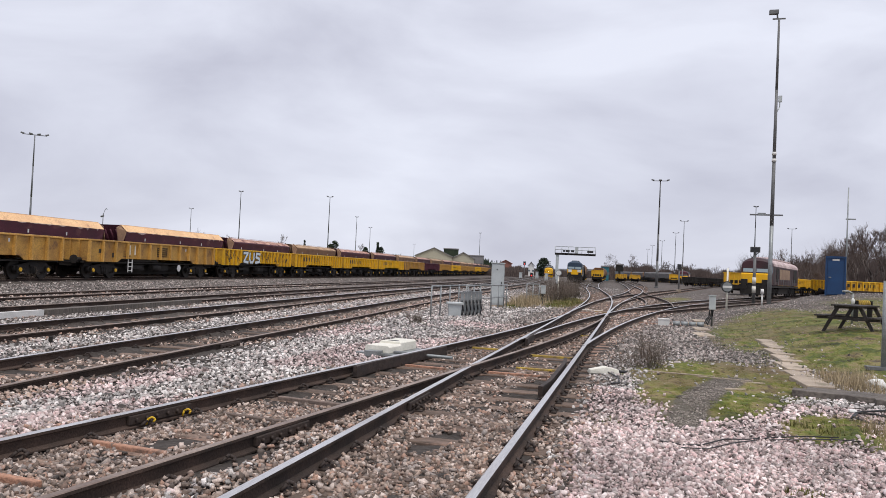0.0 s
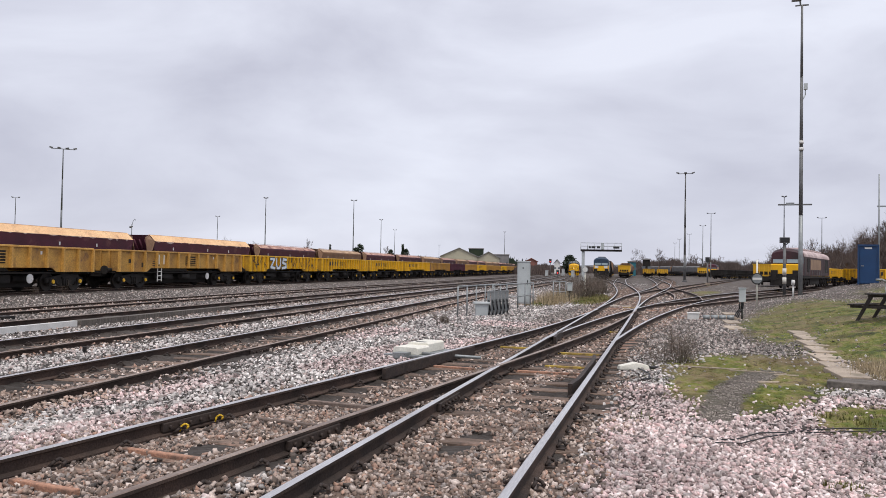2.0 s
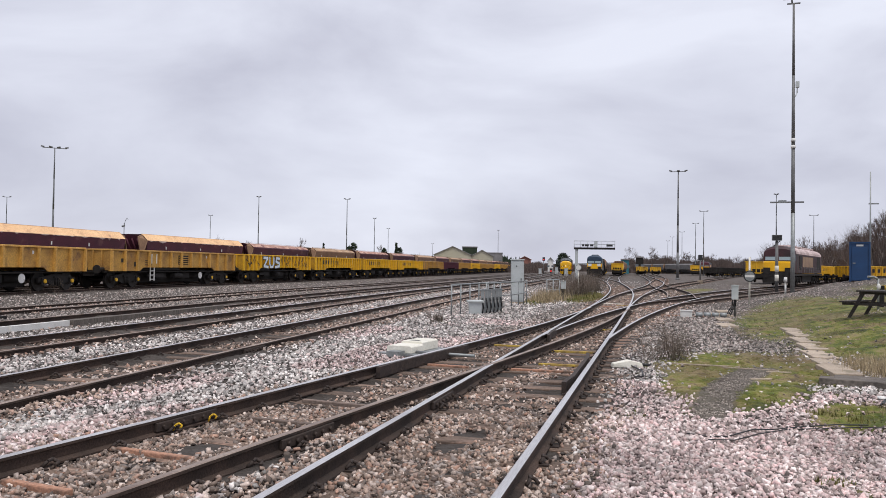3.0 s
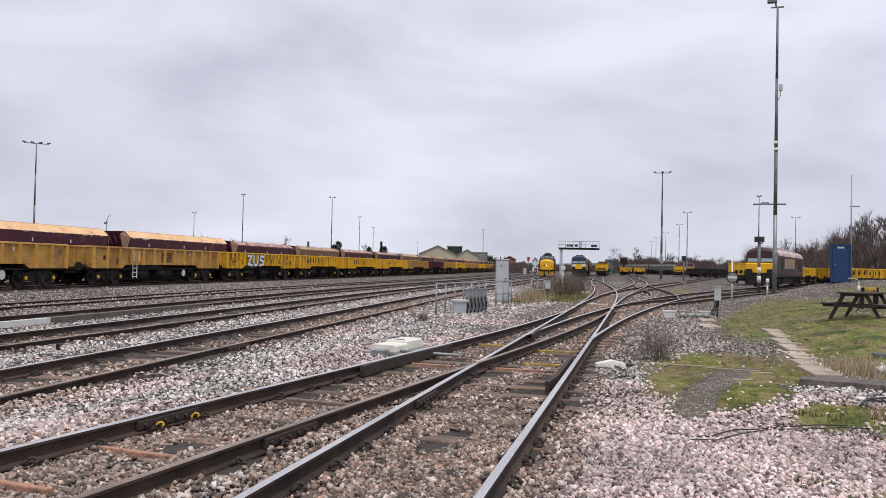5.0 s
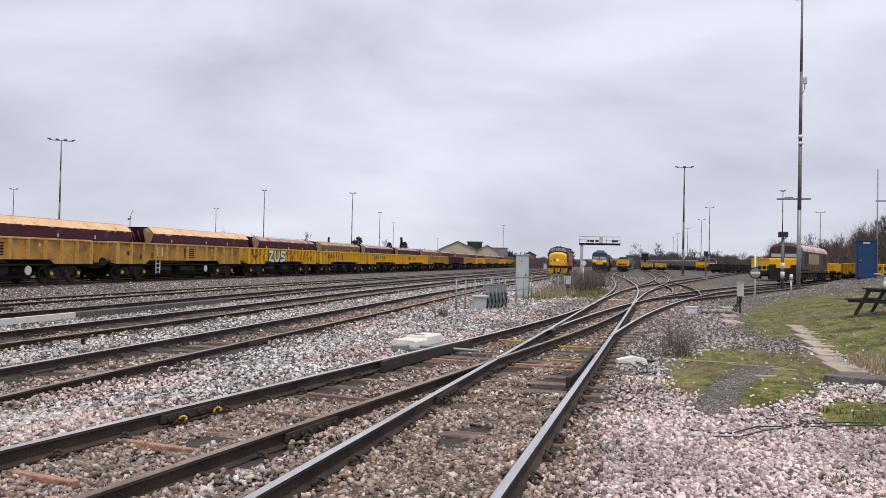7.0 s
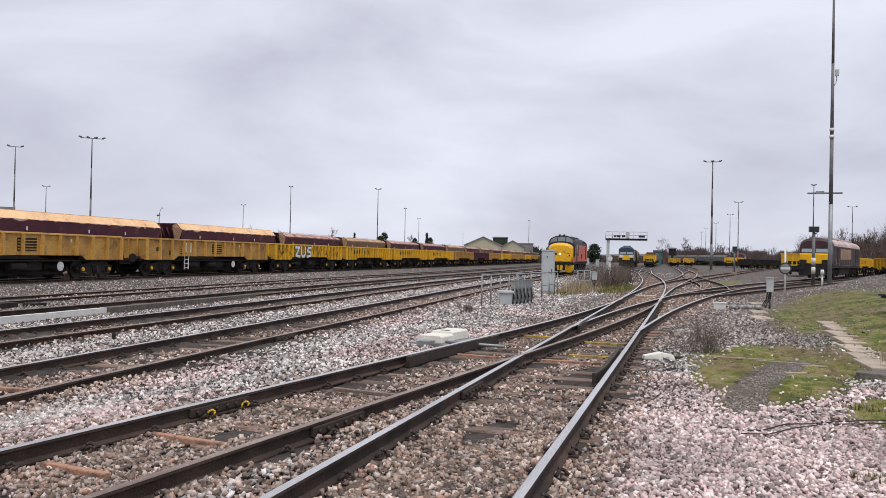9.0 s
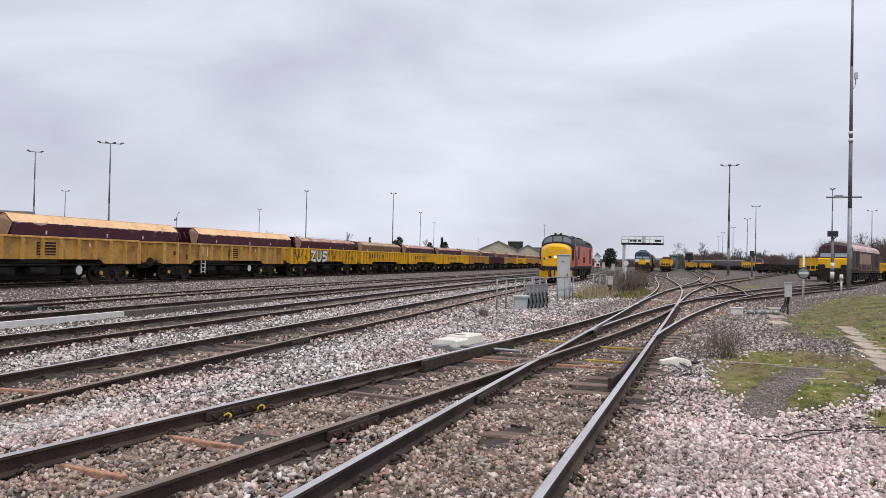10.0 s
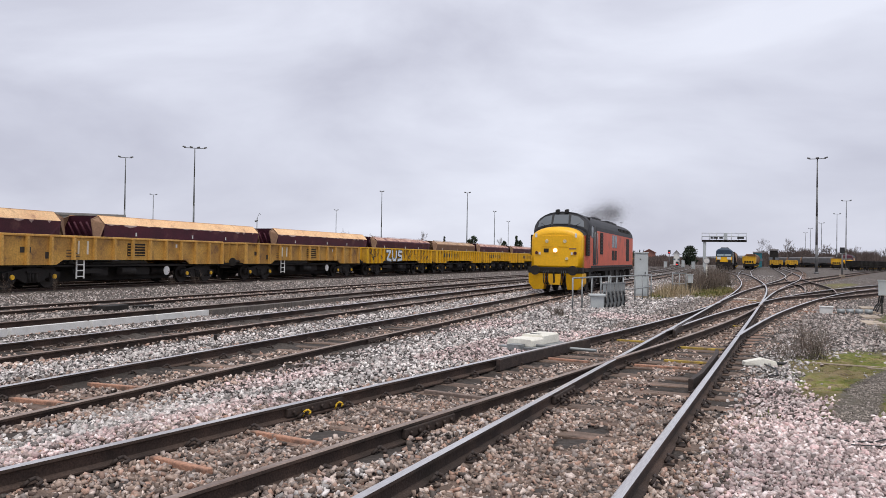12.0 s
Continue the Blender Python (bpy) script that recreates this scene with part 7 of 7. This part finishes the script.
def fishplate(key, side, y, hooks, z=0.0):
    m = rail_at(key, side, y, z)
    f = thing("insulated_joint", m, "dark bolted rail joint plate with yellow hooks", "rail joint", "rail joints")
    for s in (-1, 1):
        b = B()
        bx(b, min(s * 0.014, s * 0.055), max(s * 0.014, s * 0.055), -0.45, 0.45, -0.125, -0.035)
        part("plate", b, M_CLIP, f, bevel=0.008)
        for k in (-0.36, -0.22, -0.08, 0.08, 0.22, 0.36):
            part("bolt", cyl(B(), (s * 0.055, k, -0.08), (s * 0.085, k, -0.08), 0.022, 0.022, 6), M_CLIP, f)
    for y0 in hooks:
        b = B()
        pts = [(0.08 * -side, y0, -0.14), (0.10 * -side, y0, -0.085), (0.125 * -side, y0 + 0.025, -0.065), (0.155 * -side, y0 + 0.04, -0.085), (0.14 * -side, y0 + 0.03, -0.115)]
        tube(b, pts, 0.010, 6)
        part("hook", b, M_YCLIP, f, "bright yellow cable hook")


fishplate("joining", -1, 6.78, (-0.25, 0.28))
fishplate("joining", 1, 6.72, (-0.2, 0.12))
fishplate("through", -1, 9.0, ())
fishplate("west_0", 1, 13.0, (), Z_RUN)


def check_rail(key, side, y0, y1, z=0.0):
    pts = np.arange(y0, y1 + 0.01, 0.25)
    c = thing("check_rail", pose(0, 0, 0), "rusty check rail inside the running rail", "check rail", "check rails")
    xs = np.array([along(key, y)[0] for y in pts])
    flare = 0.05 * (np.clip(1 - (pts - y0) / 0.7, 0, 1) + np.clip(1 - (y1 - pts) / 0.7, 0, 1))
    off = side * (0.7525 - 0.115 - flare)
    b = B()
    secs = [[(x + o - 0.03, y, z - 0.15), (x + o + 0.03, y, z - 0.15), (x + o + 0.03, y, z + 0.012), (x + o - 0.03, y, z + 0.012)] for x, o, y in zip(xs, off, pts)]
    loft(b, secs)
    part("bar", b, M_CLIP, c)


check_rail("through", 1, 10.4, 14.2)
check_rail("joining", -1, 10.8, 14.6)
check_rail("through", -1, 17.5, 21)
for key, y, u0, u1, mt in (("joining", 5.75, -0.62, 0.25, M_TERRA), ("joining", 4.62, -0.6, 0.1, M_TERRA), ("joining", 12.5, -0.55, 0.2, M_TERRA), ("through", 12.55, -0.6, 0.5, M_TERRA),
                           ("through", 13.4, -0.2, 0.55, M_YSTRIP), ("through", 15.6, -0.35, 0.6, M_YSTRIP), ("joining", 16.2, -0.6, 0.1, M_YSTRIP), ("through", 21.5, 0.1, 0.62, M_YSTRIP),
                           ("through", 37.5, -0.6, 0.4, M_OFFWHITE), ("through", 34.5, -0.6, 0.5, M_TERRA), ("through", 36.0, 0.1, 0.65, M_YSTRIP), ("diverging", 34, -0.6, 0.6, M_TERRA),
                           ("middle", 52, -0.6, 0.5, M_OFFWHITE), ("diverging", 40, -0.6, 0.6, M_TERRA), ("joining", 7.4, -0.4, 0.62, M_CONC_SL), ("joining", 8.6, -0.5, 0.6, M_CONC_SL),
                           ("west_0", 7.05, -0.6, 0.4, M_TERRA), ("west_0", 5.9, -0.62, 0.5, M_TERRA), ("diverging", 29.5, 0.9, 2.4, M_TERRA)):
    x, a = along(key, y)
    west = key.startswith("west")
    zb = -0.15 if not west else -0.17
    o = part("cross_bar", bx(B(), u0, u1, -0.03, 0.03, -0.04, 0.025), mt, None, "", pose(x, y, zb, 0, 0, a), bevel=0.012)
    tagged(o, {"terracotta_bar": "terracotta-stained bar across the track", "worn_yellow_paint": "worn yellow-painted stretcher across the track",
               "off_white_cover": "pale timber across the track", "stained_concrete_sleeper": "brown flat stretcher plate across the track"}[mt.name], "track bar", "track bars")


# ---- sleepers and clips ----
def sleeper_mesh(length, w=0.25, h=0.13):
    b = bx(B(), -length / 2, length / 2, -w / 2, w / 2, -h, 0)
    bmesh.ops.bevel(b, geom=b.edges[:], offset=0.012, segments=1, affect="EDGES")
    return mesh_of(b, M_SLEEPER)


def clip_mesh():
    b = B()
    tube(b, [(0.075, -0.06, -0.14), (0.10, -0.02, -0.10), (0.085, 0.04, -0.095), (0.13, 0.06, -0.12), (0.16, 0.0, -0.13)], 0.016, 5)
    bx(b, 0.07, 0.15, -0.08, 0.08, -0.172, -0.148)
    return mesh_of(b, M_CLIP)


SHORT, CLIP = sleeper_mesh(2.5), clip_mesh()
rngs = random.Random(4)
SLEEPERS = []


def lay(key, y0, y1, step, z, clips_to, length=2.5):
    t = TRACKS[key][0]
    y = y0
    while y < y1:
        x, a = along(key, y)
        skew = a + rngs.uniform(-0.8, 0.8)
        part("sleeper", SHORT, None, t, "", pose(x + rngs.uniform(-0.04, 0.04), y, z - 0.162 - rngs.uniform(0, 0.006), 0, 0, skew))
        SLEEPERS.append((x, y, length / 2, a))
        if y < clips_to:
            for side in (-1, 1):
                m = pose(x, y, z, 0, 0, a) @ pose(side * 0.7525, 0, 0)
                for s in (0, 180):
                    part("rail_clip", CLIP, None, t, "", m @ pose(0, 0, 0, 0, 0, s))
        y += step


lay("through", -6.12, 11.8, 0.71, 0.0, 12)
lay("joining", -6.44, 11.6, 0.72, -0.004, 12)
lay("west_0", 3.0, 34, 0.7, Z_RUN, 20)
lay("west_1", 5.5, 34, 0.7, Z_RUN, 16)
lay("west_2", 8, 30, 0.7, Z_RUN, 0)
# long turnout bearers
tt = TRACKS["through"][0]
y = 12.5
while y < 31:
    xa, a = along("through", y)
    xb, _ = along("joining", y)
    xd = along("diverging", y)[0] if y > 17 else xa
    lo, hi = min(xa, xb) - 1.25, max(xa, xd) + 1.25
    part("sleeper", sleeper_mesh(hi - lo, 0.28), None, tt, "", pose((lo + hi) / 2, y, -0.163, 0, 0, a + rngs.uniform(-0.6, 0.6)))
    SLEEPERS.append(((lo + hi) / 2, y, (hi - lo) / 2, a))
    for c in (xa, xb):
        for side in (-1, 1):
            for s in (0, 180):
                part("rail_clip", CLIP, None, tt, "", pose(c + side * 0.7525, y, 0, 0, 0, a + s))
    y += 0.72


def far_sleepers():
    v, f = [], []
    for key, y0, y1, z in (("through", 31, 120, 0), ("middle", 33, 110, 0), ("diverging", 31, 110, 0), ("siding", 44, 100, 0), ("west_0", 34, 90, Z_RUN), ("west_1", 34, 90, Z_RUN), ("west_2", 30, 90, Z_RUN), ("far_left", 88, 150, 0), ("far_middle", 47, 150, 0), ("far_right", 47, 150, 0)):
        y = y0
        while y < y1:
            x, a = along(key, y)
            m = pose(x, y, z - 0.16, 0, 0, a)
            i = len(v)
            for zz in (-0.1, 0):
                for yy in (-0.13, 0.13):
                    for xx in (-1.25, 1.25):
                        v.append(tuple(m @ Vector((xx, yy, zz))))
            f += [(i, i + 2, i + 3, i + 1), (i + 4, i + 5, i + 7, i + 6), (i, i + 1, i + 5, i + 4), (i + 2, i + 6, i + 7, i + 3)]
            y += 0.72
    me = bpy.data.meshes.new("sleepers")
    me.from_pydata(v, [], f)
    me.materials.append(M_SLEEPER)
    tagged(new("far_sleepers", me), "dark timber sleepers of the farther tracks", "sleepers", kind="stuff")


far_sleepers()


# ---- loose ballast: single crushed stones ----
def wedge():
    """A blocky chip: a box whose corners the jitter makes sharp and uneven."""
    v = np.array([(x, y, z) for z in (-1, 1) for y in (-1, 1) for x in (-1, 1)], float) * 0.74
    f = np.array([(0, 2, 3), (0, 3, 1), (4, 5, 7), (4, 7, 6), (0, 1, 5), (0, 5, 4), (2, 6, 7), (2, 7, 3), (0, 4, 6), (0, 6, 2), (1, 3, 7), (1, 7, 5)])
    return v, f


def stones(name, label, mt, x, y, z, size, seed, shape):
    rng = np.random.RandomState(seed)
    n = len(x)
    base, faces = shape
    nv, nf = len(base), len(faces)
    V = base[None] * (1 + rng.uniform(-0.5, 0.28, (n, nv, 3)))
    V = V * (size[:, None, None] * np.stack([rng.uniform(0.8, 1.55, n), rng.uniform(0.6, 1.1, n), rng.uniform(0.4, 0.8, n)], 1)[:, None, :])
    tilt = 0.5 if nv == 8 else 0.3
    q = rng.normal(0, 1, (n, 4)) * np.array([1.0, tilt, tilt, 1.0])
    q /= np.linalg.norm(q, axis=1, keepdims=True)
    w, i, j, k = q.T
    R = np.stack([1 - 2 * (j * j + k * k), 2 * (i * j - k * w), 2 * (i * k + j * w), 2 * (i * j + k * w), 1 - 2 * (i * i + k * k), 2 * (j * k - i * w),
                  2 * (i * k - j * w), 2 * (j * k + i * w), 1 - 2 * (i * i + j * j)], 1).reshape(n, 3, 3)
    V = np.einsum("nab,nvb->nva", R, V) + np.stack([x, y, z], 1)[:, None, :]
    F = faces[None] + nv * np.arange(n)[:, None, None]
    me = bpy.data.meshes.new(name)
    me.vertices.add(nv * n)
    me.vertices.foreach_set("co", V.astype(np.float32).ravel())
    me.loops.add(3 * nf * n)
    me.loops.foreach_set("vertex_index", F.astype(np.int32).ravel())
    me.polygons.add(nf * n)
    me.polygons.foreach_set("loop_start", np.arange(0, 3 * nf * n, 3, dtype=np.int32))
    me.update(calc_edges=True)
    me.materials.append(mt)
    return tagged(new(name, me), label, "ballast", kind="stuff")


def ballast(n, r0, r1, falling, seed, shape, a0=-17, a1=60):
    """Stones in the sector that opens from the footpath, thinning with distance."""
    rng = np.random.RandomState(seed)
    r = r0 * (r1 / r0) ** rng.rand(n) if falling else np.sqrt(r0 * r0 + rng.rand(n) * (r1 * r1 - r0 * r0))
    a = np.radians(rng.uniform(a0, a1, n))
    x, y = -np.sin(a) * r, np.cos(a) * r
    size = (0.010 + 0.023 * rng.rand(n) ** 1.2) * np.clip(r / 8.0, 1, 6.0) ** 0.42
    size = np.where(run_x(np.clip(y, -55, 315)) - x > 3, size * 0.85, size)
    size = np.where((y > 20) & (x > 1.5), size * 0.62, size)
    z = ground_z(x, y)
    keep = np.ones(n, bool)
    inside = np.zeros(n, bool)
    fringe = rng.rand(n)
    for key in LINES:
        ys, xs = LINES[key]
        on = (y > ys[0]) & (y < ys[-1])
        off = np.abs(x - np.interp(y, ys, xs))
        keep &= ~(on & (np.abs(off - 0.7525) < 0.045 + size * 0.8))
        inside |= on & (off < 1.0 + 0.55 * fringe)
    for sx_, sy_, hl, an in SLEEPERS:
        if r0 - 1 < math.hypot(sx_, sy_) < r1 + 1:
            s_on = (np.abs(x - sx_) < hl) & (np.abs(y - sy_ - (x - sx_) * math.tan(radians(an))) < 0.11)
            keep &= ~(s_on & (rng.rand(n) < np.where(y < 8.6, 0.5, 0.66)))
            z = np.where(s_on, z + 0.012, z)
    # stones thinned by the wagons: dark oily ground doubles as the shade under them
    u = left_x(np.clip(y, -55, 325)) - x
    keep &= ~((u > 16.6) & (rng.rand(n) < 0.93))
    # oily, silted stretch through the turnout
    keep &= ~(inside & (y > 8.5) & (y < 20) & (noise_field(3 * x, 2.2 * y) + 0.3 * rng.rand(n) > 0.62))
    keep &= ~(inside & (y < 8.6) & (noise_field(4.1 * x, 3.3 * y + 2) + 0.25 * rng.rand(n) > 0.80))
    tf, wn_ = turf(x, y), worn(x, y)
    keep &= ~((tf > 0.30 + 0.4 * rng.rand(n) ** 2) & (rng.rand(n) < 0.98) | (wn_ > 0.3 + 0.3 * rng.rand(n)))
    z = z + rng.uniform(-0.3, 0.95, n) * size * np.where(r > 12, 0.6, 1.0)
    pink = (~inside) & ((x > -0.85) & (y < 12) | (noise_field(x, y) > 0.49) & (x > -8.5) & (x < -3.4) & (y < 24))
    old = (x > -4.8) & (y > 15 + 3 * fringe) | (run_x(np.clip(y, -55, 315)) - x > 4.6 + 3 * fringe)
    for label, mt, sel in (("grey crushed stone ballast", M_ST_GREY, ~inside & ~pink & ~old), ("older dull grey crushed stone", M_ST_OLD, ~inside & ~pink & old), ("fresh pinkish crushed stone ballast", M_ST_PINK, pink),
                           ("rust-stained crushed stone between the rails", M_ST_BROWN, inside)):
        k = keep & sel
        stones("ballast_stones", label, mt, x[k], y[k], z[k], size[k], 5, shape)


def noise_field(x, y):
    return 0.5 + 0.25 * (np.sin(0.9 * x + 0.31 * y + 1) * np.sin(0.37 * y - 0.5 * x) + np.sin(1.7 * x - 0.6 * y) * 0.6)


def chip():
    """A small flat-topped chip, bedded in the ground, for stones farther off."""
    v = np.array([(1, 0, -0.3), (-1, 0, -0.3), (0, 1, -0.3), (0, -1, -0.3), (0.6, 0.3, 1.2), (-0.5, 0.4, 1.05), (0.1, -0.6, 0.95)], float)
    f = np.array([(4, 5, 6), (0, 2, 4), (2, 5, 4), (2, 1, 5), (1, 3, 6), (1, 6, 5), (3, 0, 6), (0, 4, 6)])
    return v, f


def gravel(n, seed):
    """Fine dark chips trodden into the path."""
    rng = np.random.RandomState(seed)
    x, y = rng.uniform(-0.1, 2.3, n), rng.uniform(8.8, 15.2, n)
    k = worn(x, y) > 0.25 + 0.6 * rng.rand(n)
    x, y = x[k], y[k]
    size = 0.004 + 0.011 * rng.rand(len(x)) ** 3
    stones("path_gravel", "fine grey gravel trodden into the path", M_ST_PATH, x, y, ground_z(x, y) + 0.3 * size, size, 9, chip())


gravel(60000, 31)
ballast(15000, 0.3, 6.0, False, 20, chip(), 62, 341)
ballast(5500, 0.3, 3.2, False, 19, chip(), -19, 62)
ballast(88000, 3.2, 9.0, False, 21, wedge())
ballast(176000, 9.0, 58.0, True, 22, chip())
ballast(26000, 58.0, 105.0, True, 23, chip(), -14, 58)


# ---- exhaust smoke: clouds of soot specks that leave the roof ports ----
def smoke():
    t = thing("exhaust_smoke", pose(0, 0, 0), "thin dark grey diesel exhaust smoke", "smoke")
    mt = mat("soot", (0.10, 0.09, 0.085), (0.14, 0.13, 0.125), 2, 1.0, 0, 0)
    mt.node_tree.nodes["Principled BSDF"].inputs["Alpha"].default_value = 0.6
    rng = np.random.RandomState(8)
    puffs = []
    for k in range(13):
        n = 18000
        p = rng.normal(0, 1, (n, 3)) * np.array([0.42, 0.55, 0.36]) * rng.uniform(0.75, 1.25)
        tri = rng.normal(0, 0.0047, (n, 3, 3)) + p[:, None, :]
        me = bpy.data.meshes.new("soot")
        me.from_pydata(tri.reshape(-1, 3).tolist(), [], np.arange(3 * n).reshape(-1, 3).tolist())
        me.materials.append(mt)
        ob = new("puff", me)
        ob.parent = t
        tagged(ob, kind="stuff")
        puffs.append((ob, rng.uniform(-0.5, 0.5), rng.uniform(-0.3, 0.3), rng.uniform(0.3, 1.0)))
    return puffs


PUFFS = smoke()


def loco_s(t):
    """Metres up the line of the locomotive's middle: it slows a little as it comes."""
    a = 12 - t
    return 43.1 + 12.9 * a + 0.247 * a * a


def motions():
    walk(LOCO, [(0.25 * k, on_run(loco_s(0.25 * k), 0)) for k in range(49)])
    for wheel, y in LOCO_WHEELS:
        walk(wheel, [(k / 30, pose(0, y, 0.56, math.degrees((loco_s(0) - loco_s(k / 30)) / 0.56))) for k in range(361)])
    for k, (puff, dy, dx, up) in enumerate(PUFFS):
        born = 10.2 + 1.78 * k / len(PUFFS)
        rows = []
        for j in range(49):
            t = 0.25 * j
            if t < born:
                m = on_run(loco_s(t), 0) @ pose(0, -1.0, 2.8)
            else:
                a = t - born
                m = on_run(loco_s(born) - 8.2 * a + dy * min(1, 2 * a), dx * (1 + a)) @ pose(0, -1.0, 3.45 + 0.75 * up * min(a * 2.0, 1.2) + 0.32 * a, 30 * a * dx, 0, 50 * a * dy)
            rows.append((t, m))
        walk(puff, rows)


motions()
